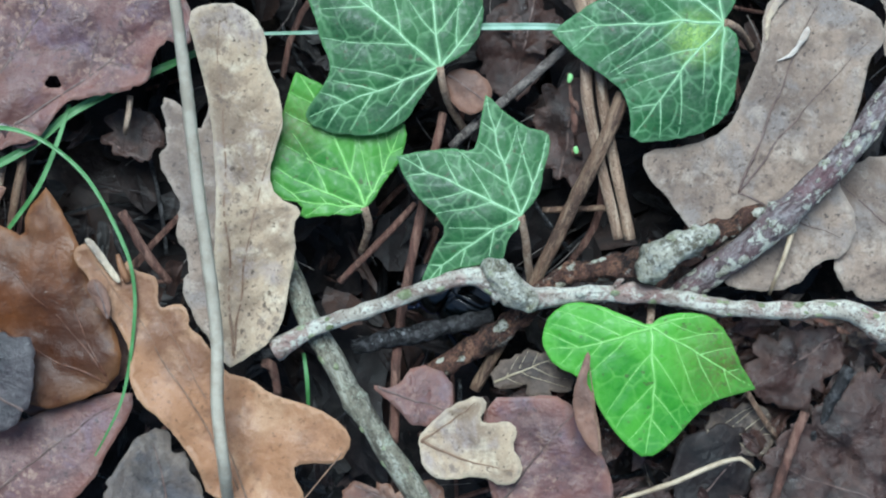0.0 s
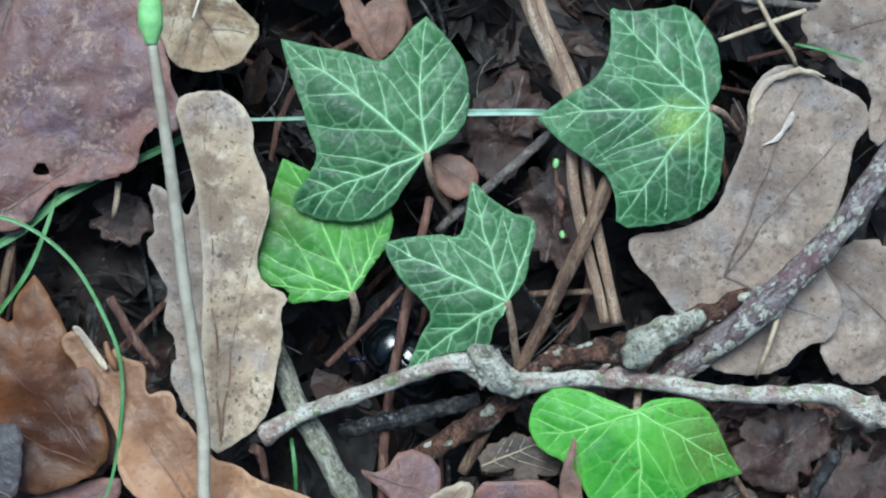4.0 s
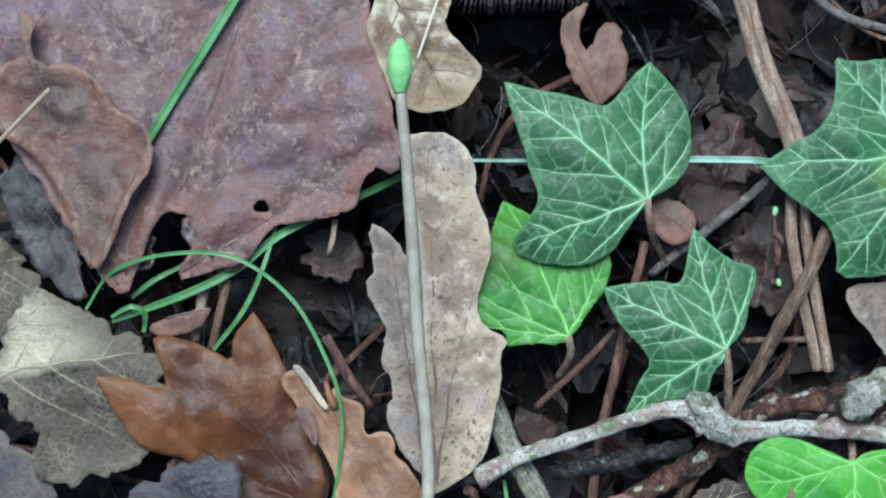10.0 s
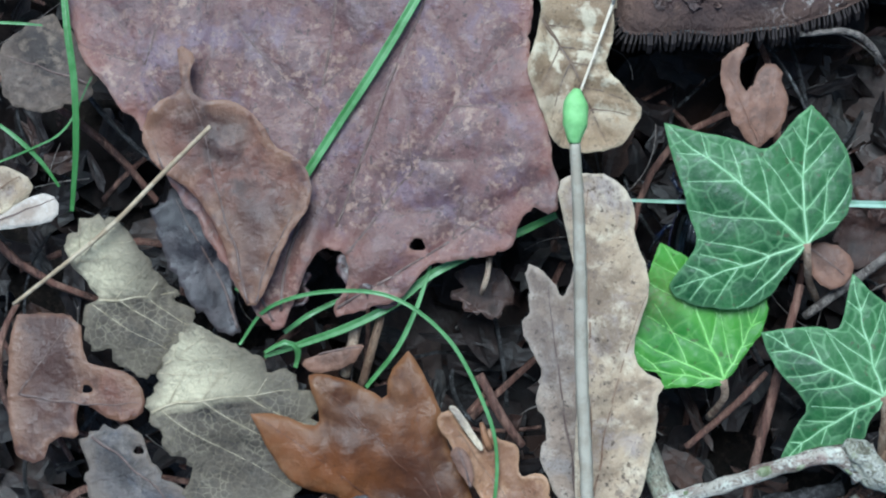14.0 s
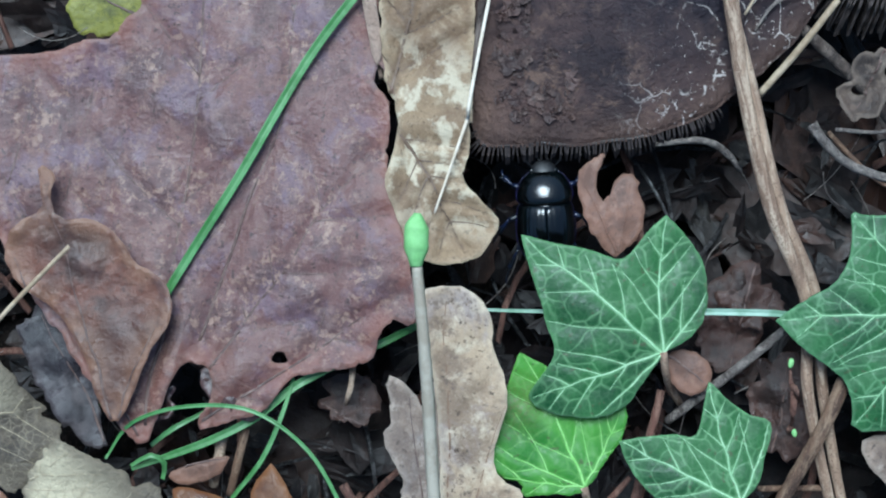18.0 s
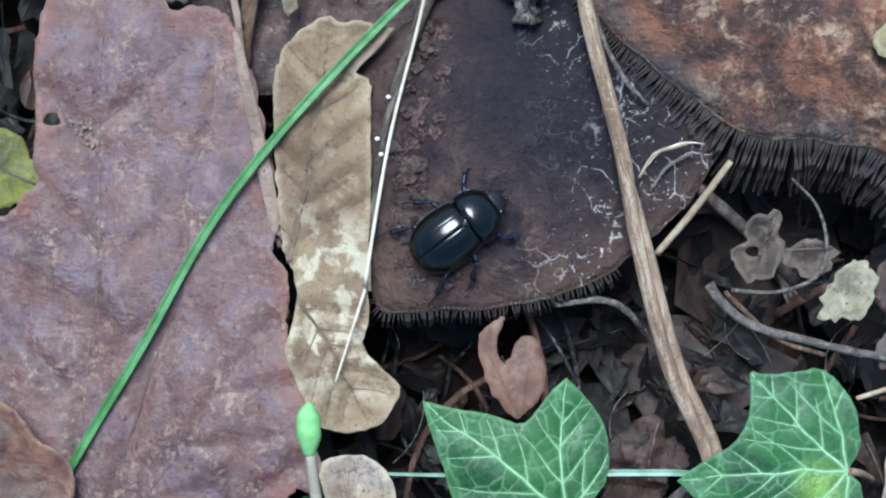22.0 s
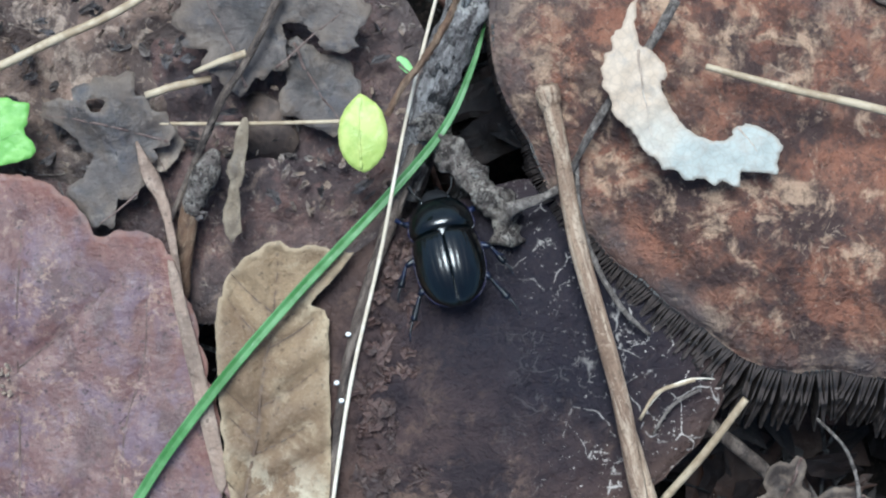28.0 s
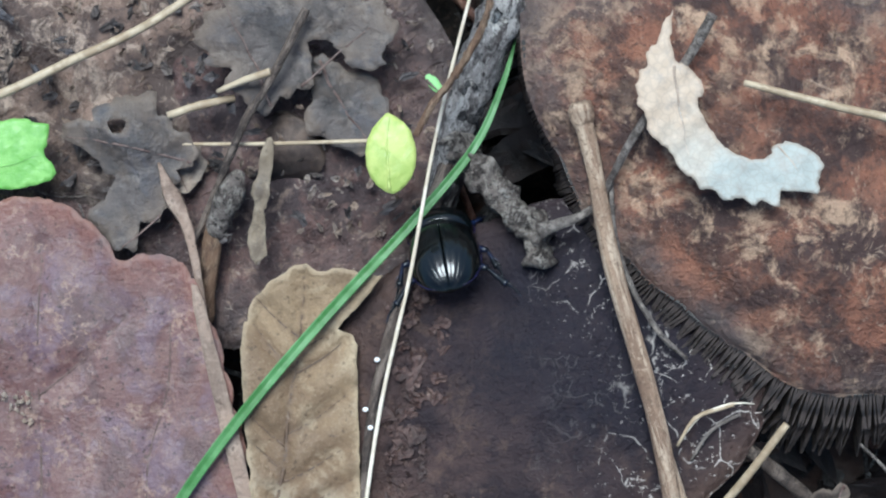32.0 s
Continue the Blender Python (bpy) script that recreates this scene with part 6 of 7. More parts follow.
stick("stem", "thin dry dead leaf stalk with a flat end", "stem",
      [(-54.5, 126.8, 5), (-52.8, 122.1, 5), (-50.8, 117.5, 5), (-49.3, 109.2, 5), (-48.2, 100, 4), (-45.7, 86.1, 4), (-43.1, 75, 3)],
      [0.2, 1.3, 0.8, 0.45, 0.4, 0.6, 0.4], LEAF_PINK, flat=0.25, rough=0.2, grain=3, seed=83)
stick("stick", "red-brown dead stem with a frayed grey top", "stick",
      [(-45.2, 122, 3), (-46.4, 119.4, 3), (-47.9, 115.6, 2), (-49.5, 104.6, 0)],
      [1.2, 1.35, 1.35, 1.2], STICK, rough=0.1, grain=3, seed=84, tip=("frayed_top", [(-43.4, 125.3, 4.2), (-44.3, 123.4, 4.4), (-45.6, 120.8, 4.2), (-46.6, 118.6, 3.4), (-47.3, 116.6, 2.8)], [0.7, 1.7, 2.0, 1.7, 1.2], STUB, "grey frayed fibrous top"))
blade_of_grass("grass_blade", "long green grass blade arching over leaves",
               [(-87.3, 20.9, 4), (-82.5, 29.9, 5), (-73.0, 46.1, 6), (-65.2, 58.9, 7), (-54.4, 78.1, 7), (-43.9, 92, 8), (-32.3, 104.9, 8), (-19.8, 117.6, 8), (-11.2, 127.5, 7), (-7.1, 135.9, 6), (-5.1, 142.2, 4)],
               [0.82, 1.22, 1.43, 1.5, 1.5, 1.5, 1.5, 1.36, 1.16, 0.82, 0.34], GRASS, group="grass blades")
blade_of_grass("grass_blade", "thin green grass blade bent in an arc",
               [(-86.7, 12.2, 3), (-82, 18.4, 6), (-72.9, 21.4, 8), (-62.1, 21, 10), (-52.9, 14.6, 10), (-46.8, 4.1, 10), (-44.8, -3, 10), (-45, -11.5, 10), (-46.9, -21.3, 9), (-51.2, -30.1, 8)],
               [0.41, 0.61, 0.65, 0.65, 0.65, 0.61, 0.58, 0.58, 0.48, 0.27], GRASS, group="grass blades")
blade_of_grass("grass_blade", "pale green grass blade across the soil",
               [(-82.9, 10.2, 0), (-76, 12.9, 1), (-69.6, 15.5, 2), (-62.4, 19.4, 2), (-56.1, 24.6, 2), (-48.1, 29, 1), (-41.7, 32.1, 0), (-36.2, 34.9, -2)],
               [0.54, 1.22, 1.36, 1.36, 1.36, 1.36, 1.29, 1.09], GRASS, group="grass blades")
blade_of_grass("grass_blade", "green grass blade in shade",
               [(-56.4, 26, 2), (-58.2, 19.6, 3), (-61.2, 12.6, 3), (-66.1, 6, 2)],
               [0.54, 0.75, 0.82, 0.68], GRASS, group="grass blades")
blade_of_grass("grass_blade", "short green grass blade in the shade",
               [(-79.8, 14.2, 0), (-76.1, 17.1, 1), (-70.8, 20, 0)],
               [0.68, 0.88, 0.68], GRASS, group="grass blades")
blade_of_grass("grass_blade", "short curled green grass blade",
               [(-77.9, 8.6, -1), (-77.2, 11.6, 2), (-79.4, 12.9, 3), (-82.7, 11, 2)],
               [0.68, 0.82, 0.82, 0.54], GRASS, group="grass blades")
blade_of_grass("grass_blade", "upright green grass blade by dead leaves",
               [(-115.9, 68.1, 8), (-115, 61, 8), (-113.9, 53, 7), (-113.7, 43.2, 5), (-114.6, 32.8, 2)],
               [1.09, 1.16, 1.09, 1.02, 0.68], GRASS, group="grass blades")
blade_of_grass("grass_blade", "thin green grass blade among dead leaves",
               [(-127.4, 46.7, 2), (-123.6, 44, 2), (-119.9, 40.4, 1), (-117.2, 36.7, 0)],
               [0.54, 0.75, 0.68, 0.41], GRASS, group="grass blades")
blade_of_grass("grass_blade", "thin yellow-green grass blade",
               [(-127.7, 40.1, 0), (-121.6, 42.6, 2), (-116.1, 46.1, 2), (-112.3, 54.7, 1)],
               [0.27, 0.34, 0.34, 0.2], GRASS, group="grass blades")
blade_of_grass("grass_blade", "thin green grass blade at a leaf edge",
               [(-129.2, 62.6, 4), (-123.6, 62.6, 4), (-119.9, 62.4, 4)],
               [0.41, 0.48, 0.27], GRASS, group="grass blades")
blade_of_grass("grass_blade", "pale blue-green dry grass blade",
               [(-26.4, 37.7, 0), (-17, 37.7, 2), (-3.2, 38, 4), (10.4, 38.3, 5), (21.4, 38.3, 5), (25.1, 37.9, 4)],
               [0.48, 0.61, 0.88, 1.09, 1.09, 0.82], GRASS_PALE, group="grass blades")
blade_of_grass("grass_blade", "short fresh green grass blade by a twig",
               [(-18.6, -14.1, 2), (-18, -18.1, 3), (-17.9, -22.6, 1)],
               [0.54, 0.68, 0.54], GRASS, group="grass blades")
leaf("seedling_leaf", "bright green chewed seedling leaf", (-77.3, 126.5, 6),
     [(-12.3, 4.5), (-6.8, 4.9), (-1.3, 6.9), (7.9, 6.7), (8.4, 3.7), (6.9, 2.1), (9.1, -0.2), (7.7, -2.3), (3.2, -2.7), (-1.4, -3.5), (-2.4, -6.5), (-7, -6.8), (-12.5, -7.4)],
     FRESH, base=(-12.4, -1), tips=[(7.8, 1.8)], wave=0.8, saw=0.2, category="leaf", rib=FRESH, tear=0.4, step=0.7, seed=85)
leaf("seedling_leaf", "small oval yellow-green seedling leaf", (-22.1, 126.6, 18),
     [(-0.3, -5.5), (-2.6, -3.7), (-3.5, -0.8), (-2.9, 2.7), (-0.7, 5.1), (-0.1, 5.3), (2.4, 3.5), (3.4, 0.4), (3, -2.7), (1.3, -4.8)],
     BUD, base=(-0.3, -5.3), tips=[(-0.1, 5.1)], wave=0.3, saw=0.05, step=0.6, cup=-0.8, rib=BUD, seed=86)
leaf("seedling_leaf", "tiny green seedling leaf", (-16.2, 135.2, 20),
     [(-1.4, 1.1), (-0.2, 1.3), (1.2, -0.4), (1, -1.2), (-0.5, -0.8)],
     TIPGREEN, base=(-1.4, 1.1), tips=[(1, -1.2)], wave=0.3, step=0.5, rib=RIB_DARK, pairs=3, seed=87)
leaf("dead_leaf", "tattered slate-grey dead leaf", (-58.3, 126.5, 5),
     [(-11.3, 5.1), (-3, 8.6), (4.4, 10.8), (7.3, 5.7), (9.9, 0.1), (6, -1.8), (4.1, -7.1), (-1.5, -13.2), (-6.9, -6.2), (-3, -4.2), (-5.4, 1.8)],
     LEAF_GREY, base=(9.7, -0.3), tips=[(-9.5, 4.6), (-2, -11.6)], holes=[(-1.7, 5.4, 1.2)], wave=1.6, saw=0.6, tear=1.6, wave_size=9, rib=RIB_DARK, seed=88)
leaf("dead_leaf", "tattered grey dead leaf with ragged edges", (-35.2, 142.1, 6),
     [(-14.3, 1), (-12, 6.4), (-8.2, 9.1), (2.8, 9.8), (12.8, 6), (14.5, -0.9), (9.8, -5.4), (5.3, 0.6), (2.1, 0.7), (3.4, -4.8), (-0.3, -7.5), (-5.8, -10.2), (-9.4, -4.6)],
     LEAF_GREY, base=(-3.1, -10.2), tips=[(-10.1, 6.4), (10.9, 2.4)], wave=1.6, saw=0.6, tear=1.6, wave_size=9, rib=RIB_DARK, seed=89)
leaf("dead_leaf", "brown curled strip of dead leaf", (-40.5, 121.2, 5),
     [(0.9, 8.2), (2.1, 8.9), (1.8, 3.9), (0.7, -1.4), (0.3, -5.2), (0.8, -9.1), (-1.6, -9.2), (-2.3, -5.2), (-1.1, -1.4), (-1.5, 1.7), (-0.4, 3.2), (0, 5.9)],
     LEAF_STRIP, wave=1.2, wave_size=6, edge=0.8, tear=0.6, step=0.6, seed=90)
leaf("dead_leaf", "bleached leaf piece turning blue-white", (21.3, 127.9, 18.2),
     [(-6.1, 16.2), (-6.1, 16.2), (-8.6, 12.6), (-11.6, 7.3), (-11.1, 3.8), (-9.7, 0.2), (-7.3, -3.3), (-4.7, -6), (-0.7, -8.4), (3.2, -9.2), (6.7, -9.7), (6.7, -9.7), (7.9, -7.9), (11.4, -8.2), (11.4, -8.2), (12.7, -5.1), (10.8, -2.1), (6.9, -1.1), (5.9, -3.5), (2.4, -3.5), (-0.6, -1.9), (-1.9, 0.6), (-3.9, 4.1), (-2.1, 6.3), (-5.2, 9.5), (-6.9, 10.4)],
     LEAF_WHITE, base=(-6.0, 15.5), tips=[(-4.5, -3.5), (9.5, -6.0)], pairs=3, vein_width=0.35, wave=0.9, saw=0.9, tear=0.5, thick=0.1, step=0.5, wave_size=6, quilt=0.3, ridge=0.1, rib=LEAF_PALE, seed=91)
leaf("dead_leaf", "olive-brown oak leaf piece on the cap", (59.4, 107.6, 17),
     [(-4.2, 11.9), (2, 12.5), (10.8, 11.5), (10.3, -15), (4.6, -13.6), (3.4, -6.9), (-1.9, -6.2), (-7.2, -3.4), (-9.3, -0.8), (-6.9, 2), (-2.6, 4.2), (0.7, 3.5)],
     LEAF_OLIVE, base=(9.5, -11.4), tips=[(-8, -0.6), (-2.5, 10.8)], wave=1, saw=0.5, rib=RIB_TAN, tear=0.6, seed=92)
leaf("dead_leaf", "curled dry brown leaf with a round hole", (34.4, 75.5, 8),
     [(-5.5, -2.2), (-3.6, 2.3), (0.5, 5.9), (2.8, 6.8), (3.7, 2.2), (3.1, -2.3), (1.3, -6.4), (-2.8, -6.3)],
     LEAF_DRY, base=(2.8, 6.8), tips=[(-2.8, -6.3)], holes=[(-1.4, -1.3, 1)], wave=1.6, edge=2.5, tear=1, wave_size=7, rib=RIB_DARK, pairs=3, seed=93)
leaf("dead_leaf", "cream torn leaf piece by the mushroom", (48.8, 67.4, 7),
     [(-5.3, -3.4), (-3.4, 2.9), (2.1, 6.5), (4.8, 3.7), (4.2, -0.8), (1, -4.6), (-3.5, -4.5)],
     LEAF_CREAM, wave=1.6, edge=1, saw=0.9, tear=1.2, wave_size=6, seed=94)
leaf("dead_leaf", "dark brown dead leaf by the cap", (61.4, 68.4, 6),
     [(-9.5, -0.1), (-5.8, 5.4), (1.5, 6.2), (8.8, 4.3), (8.7, -4.8), (1.4, -4.7), (-5.1, -6.5)],
     LEAF_SHADE, base=(8.7, -4.8), tips=[(-9.5, -0.1)], wave=1.6, rib=RIB_DARK, tear=0.9, pairs=3, seed=95)
leaf("dead_leaf", "curled dry scrap of brown leaf", (42, 73, 7),
     [(-5.2, 1.1), (-0.2, 3.7), (5.3, 1.8), (4.3, -1.8), (-0.3, -3.5), (-3.9, -1.2)],
     LEAF_DRY, base=(5.3, 1.8), tips=[(-5.2, 1.1)], wave=1.5, edge=1.5, wave_size=6, rib=RIB_DARK, tear=0.9, pairs=3, seed=96)
leaf("dead_leaf", "pale grey dead leaf by the twig", (60.6, 58.6, 2),
     [(-6.3, 2.1), (1.1, 3.4), (6.3, 2.6), (5.7, -0.8), (-0.8, -2.6), (-6.4, -4.4)],
     LEAF_GREY, base=(-6.4, -4.4), tips=[(6.3, 2.6)], wave=1.5, rib=RIB_DARK, tear=0.9, pairs=3, seed=97)
stick("stem", "thin curling dry stem round a leaf", "stem",
      [(29.8, 68, 8), (36.9, 67.7, 9), (43.1, 70.1, 10), (44.8, 75, 10), (43.3, 81.3, 10), (39.4, 85.9, 9)],
      [0.3, 0.32, 0.3, 0.3, 0.25, 0.2], STICK_GREY, seed=99)
stick("stem", "thin dry grass stem on the cap", "stem",
      [(15.1, 86.1, 7), (17.4, 89.8, 8), (21, 91.1, 8), (22.8, 91.5, 8)],
      [0.25, 0.3, 0.3, 0.25], STRAW, seed=100)
stick("stem", "thin dry stem beside the cap", "stem",
      [(6.8, 123.1, 12), (7.2, 115.1, 10), (9.4, 107.9, 9), (13, 101.6, 8), (16.7, 97.9, 7)],
      [0.3, 0.4, 0.4, 0.4, 0.3], STICK_GREY, seed=101)
leaf("dead_leaf", "glossy slate-violet dead leaf over an orange one", (-67.8, -16.8, 10),
     [(-11.7, -0.4), (-5.5, 3.7), (-0.2, 6), (5.1, 6.9), (7.6, 4.3), (7.2, -1), (6.2, -9.1), (-8.9, -10.2)],
     LEAF_VIOLET, base=(6.2, -6.4), tips=[(-8.2, 0.5)], wave=1, rib=RIB_DARK, tear=0.9, seed=102)
stick("stick", "dark grey-brown forked dead stick", "stick",
      [(-33.3, 146.7, 9), (-36.4, 140.8, 9), (-39.1, 136.4, 8), (-41.9, 132.3, 8), (-44.8, 126.8, 6), (-47.5, 121.6, 3), (-50.5, 115.5, 2)],
      [0.6, 0.6, 0.55, 0.6, 0.55, 0.5, 0.4], STICK_DARK, rough=0.12, grain=2, seed=103)
stick("stick", "thin side shoot of a dead stick", "stick",
      [(-38.4, 138.4, 9), (-42.1, 137.4, 8), (-45.9, 136.1, 7)],
      [0.5, 0.5, 0.35], STRAW, seed=104)
stick("stick", "tan dead stick under grey leaves", "stick",
      [(-52.9, 133.1, 6), (-48.3, 134.4, 6), (-43.8, 135.3, 5)],
      [0.5, 0.6, 0.5], STRAW, seed=105)
leaf("dead_leaf", "crumpled brown dead leaf scrap", (-51.3, 126.1, 2),
     [(-3.1, 3.2), (2.4, 3.5), (3.3, -0.2), (0.5, -3.9), (-3.2, -2.9)],
     OAK_GREY, base=(-3.1, 3.2), tips=[(0.5, -3.9)], wave=1.5, wave_size=6, tear=0.9, rib=RIB_DARK, pairs=3, seed=106)
leaf("dead_leaf", "grey dead leaf with torn hole", (-28.8, 133.7, 4),
     [(-3.9, 8.4), (-0.3, 5.5), (5.2, 3.6), (7.8, -3.8), (3.1, -7.4), (-1.4, -5.5), (-6, -2.6), (-4.5, 1.9)],
     LEAF_GREY, base=(-4, 7.5), tips=[(4.1, -6.5)], wave=1.6, saw=0.8, wave_size=9, rib=RIB_DARK, tear=0.9, seed=107)
leaf("dead_leaf", "narrow pale strip of folded leaf edge", (-46.6, 93.4, 6),
     [(-4.2, 16.7), (-2.6, 16.3), (-0.5, 6.6), (2.1, -3.5), (3.9, -14.5), (2.5, -17.2), (0.6, -8), (-1.9, 3.9)],
     LEAF_PINK, wave=0.8, fold=0, seed=108)
for n, (x, y, z) in enumerate([(-27.0, 92.4, 8.6), (-26.4, 89.9, 8.5), (-25.2, 99.1, 8.8)]):
    bead = tube("bead", [(-0.4, 0, 0), (-0.2, 0, 0), (0.2, 0, 0), (0.4, 0, 0)], [0.1, 0.34, 0.34, 0.1], BEAD, sides=8, step=0.2, rough=0.1, seed=n)
    moved(bead, pose(x * MM, y * MM, z * MM))
    tagged(bead, "tiny white bead stuck on a dark rotten twig", "droplet", "white beads")
leaf("dead_leaf", "small pinkish curled flap of leaf", (-50.2, -4.8, 11),
     [(-2, 1.6), (-0.9, 3), (0.9, 1.9), (2, -0.8), (1.7, -4.3), (0, -1.7), (-1.3, 0.1)],
     LEAF_PEACH, base=(1.7, -4.3), tips=[(-0.9, 3)], wave=0.6, rib=RIB_DARK, pairs=3, seed=109)
leaf("dead_leaf", "dark grey-violet wet leaf by the brown cap", (55.5, 143.7, 9),
     [(-11.1, 4.6), (-4.5, -2.1), (3.4, -7.7), (9.8, -12.2), (12.1, 7.8), (-9.7, 10)],
     LEAF_GREY, base=(9.8, -12.2), tips=[(-9.7, 10)], wave=1.2, tear=0.9, rib=RIB_DARK, pairs=3, seed=110)
stick("stem", "tiny hairy brown shoot behind ivy", "stem",
      [(24, 31.1, 3), (24.7, 26.6, 2), (25.4, 22.1, 0), (26.1, 18.3, -6)],
      [0.25, 0.3, 0.3, 0.3], STICK_RED, rough=0.4, grain=0.4, step=0.4, buds=5, seed=111)
leaf("seedling_leaf", "tiny pale green shoot tip", (24.4, 30.1, 3.5),
     [(-0.6, -0.2), (-0.2, 0.9), (0.4, 0.7), (0.3, -0.3), (-0.2, -0.9)],
     TIPGREEN, wave=0.1, step=0.4, seed=112)
leaf("seedling_leaf", "tiny pale green shoot leaf", (25.5, 18.9, 1.5),
     [(-0.7, 0.2), (0, 0.8), (0.5, 0), (0, -0.9)],
     TIPGREEN, wave=0.1, step=0.4, seed=113)
blade_of_grass("grass_blade", "thin green grass blade over a crumpled leaf",
               [(62.9, 49.3, 5), (67.9, 48.2, 5), (74, 46.5, 4)],
               [0.34, 0.48, 0.27], GRASS, group="grass blades")
stick("straw", "thin pale curved stem over leaves", "straw",
      [(56.4, 57.2, 6), (59.5, 51.3, 6), (62, 48.2, 5), (63.5, 45.9, 3)],
      [0.4, 0.45, 0.45, 0.3], STRAW, rough=0.05, seed=114)
stick("straw", "thin tan stem behind a leaf", "straw",
      [(50.9, 50.1, 3), (57.1, 52.2, 4), (64.9, 54.9, 4)],
      [0.4, 0.45, 0.4], STRAW, rough=0.05, seed=115)
leaf("dead_leaf", "weathered grey lacy leaf remnant", (18.8, -18.2, -1),
     [(-7.7, 1.7), (1.3, 5.5), (6.1, 2.6), (6.9, -3.9), (-0.5, -3.5), (-6, -2.5)],
     LEAF_DRY, base=(-7, -1.1), tips=[(5.5, 3.5)], wave=1.6, tear=1.2, rib=RIB_PALE, side_ribs=True, wave_size=7, seed=116)
leaf("dead_leaf", "lacy grey decayed leaf", (53, -27.1, -2),
     [(-7.4, 1.7), (1.5, 5.9), (6.5, 0.3), (3.3, -4.8), (-4.1, -3.4)],
     LEAF_DRY, base=(-6.9, 0.3), tips=[(5.2, -0.6)], wave=1.6, tear=1.2, rib=RIB_PALE, side_ribs=True, wave_size=7, seed=117)
leaf("dead_leaf", "crumbling brown leaf under the twig", (61.6, -16.1, -1),
     [(-7.8, 4.2), (1, 6.5), (8.4, 6), (7.5, -4.1), (-0.8, -8.3), (-8.2, -4.1)],
     LEAF_SHADE, base=(8.4, 6), tips=[(-8.2, -4.1)], wave=2.4, wave_size=6, tear=1.5, rib=RIB_DARK, pairs=3, seed=118)
stick("stick", "short black rotten stick", "stick",
      [(70, -16.5, 1), (67, -22.2, 0), (64.7, -28.3, -3)],
      [1.0, 1.1, 1.0], CHAR, rough=0.2, seed=119)
stick("stick", "thin red-brown stick by dark leaves", "stick",
      [(62.5, -23.7, 2), (59.7, -31, 2), (57.3, -39.5, 0)],
      [0.8, 0.85, 0.8], STICK_RED, seed=120)
stick("stick", "dark thin stick under the bright ivy", "stick",
      [(53.2, -20.2, 0), (56, -24.8, 0), (58.6, -28.2, -2)],
      [0.5, 0.5, 0.4], STICK, seed=121)
leaf("dead_leaf", "rust-brown leaf strip at the twig", (-4.3, -37.7, 1),
     [(-8.6, 3.2), (0.5, 2.3), (8.3, 3.2), (8.7, -4.3), (-8.6, -4.3)],
     OAK_RUST, base=(8.7, -4.3), tips=[(-8.6, 3.2)], wave=1.4, tear=0.9, rib=RIB_DARK, pairs=3, seed=122)
stick("twig", "small reddish twig stub", "twig",
      [(-24.5, -15.3, 5), (-23.2, -17.2, 3), (-22.8, -21, 1)],
      [0.9, 0.8, 0.7], STICK_RED, rough=0.2, seed=123)
stick("twig", "dark knob at the end of the pale twig", "twig",
      [(-26, -14, 3), (-24.4, -13.7, 4), (-23.1, -13.5, 4.5)],
      [1.2, 1.5, 1.2], CHAR, rough=0.2, seed=124)
leaf("leaf", "yellowing green leaf in shade under a torn brown one", (-91.2, 89.1, -7),
     [(-6, 0.5), (-2.4, 6.6), (2.4, 5.8), (7.2, 2.4), (8, -4.2), (3.4, -7.2), (-2.4, -7.6), (-5.2, -4.2)],
     LEAF_YELLOW, base=(7.5, -4.0), tips=[(-5.4, 3)], wave=1.8, tear=0.8, rib=RIB_DARK, pairs=3, seed=140)
leaf("dead_leaf", "pale flake of bark on the soil", (-71.4, 10.5, 1),
     [(-5.9, -0.8), (-1.8, 0.7), (3.7, 2.4), (5.1, 2.1), (2.4, -1.5), (-3.5, -3)],
     LEAF_PEACH, base=(-5.9, -0.8), tips=[(5.1, 2.1)], wave=1, rib=RIB_DARK, pairs=3, seed=125)
stick("stick", "reddish stalk under grass", "stick",
      [(-64.2, 17.4, 0), (-65.5, 11.8, -1), (-67.1, 6, -4)],
      [0.7, 0.75, 0.7], STICK, seed=126)
stick("stick", "tan stalk under grass", "stick",
      [(-68, 16.3, -1), (-69, 11.6, -2), (-69.9, 7.3, -4)],
      [0.9, 0.9, 0.8], STALK, seed=127)
stick("stick", "thin tan stub under the brown leaf", "stick",
      [(-46.9, 27.6, 0), (-47.2, 24.4, 0), (-48, 21.6, -2)],
      [0.5, 0.5, 0.4], STALK, seed=128)
stick("stem", "fine pale thread over the cap", "stem",
      [(15.6, 87, 7), (18.3, 90.2, 8), (22.4, 91.7, 8), (25.7, 91.5, 7)],
      [0.14, 0.16, 0.16, 0.1], STRAW_WHITE, seed=129)
stick("stem", "fine pale thread beside a stick", "stem",
      [(17.1, 83.8, 5), (19.8, 87.9, 6), (23.9, 90.1, 6)],
      [0.2, 0.25, 0.2], STICK_GREY, seed=130)
leaf("dead_leaf", "pale curled inner strip of an oak leaf tip", (-49.9, 1.3, 10),
     [(-2.8, 2.8), (-1.9, 3.1), (-1, 2.4), (0.9, -0.3), (3.2, -3.6), (2.5, -4.2), (0.3, -1.4), (-1.7, 1.3)],
     OAK_BEIGE, wave=0.3, edge=0.3, step=0.5, saw=0.15, seed=131)
stick("stem", "short curled tan finger of a dry leaf", "stem",
      [(-47.4, 1.8, 10), (-46.8, -0.3, 10), (-45.9, -2.4, 9)],
      [0.35, 0.6, 0.7], OAK_TAN, rough=0.1, seed=132)
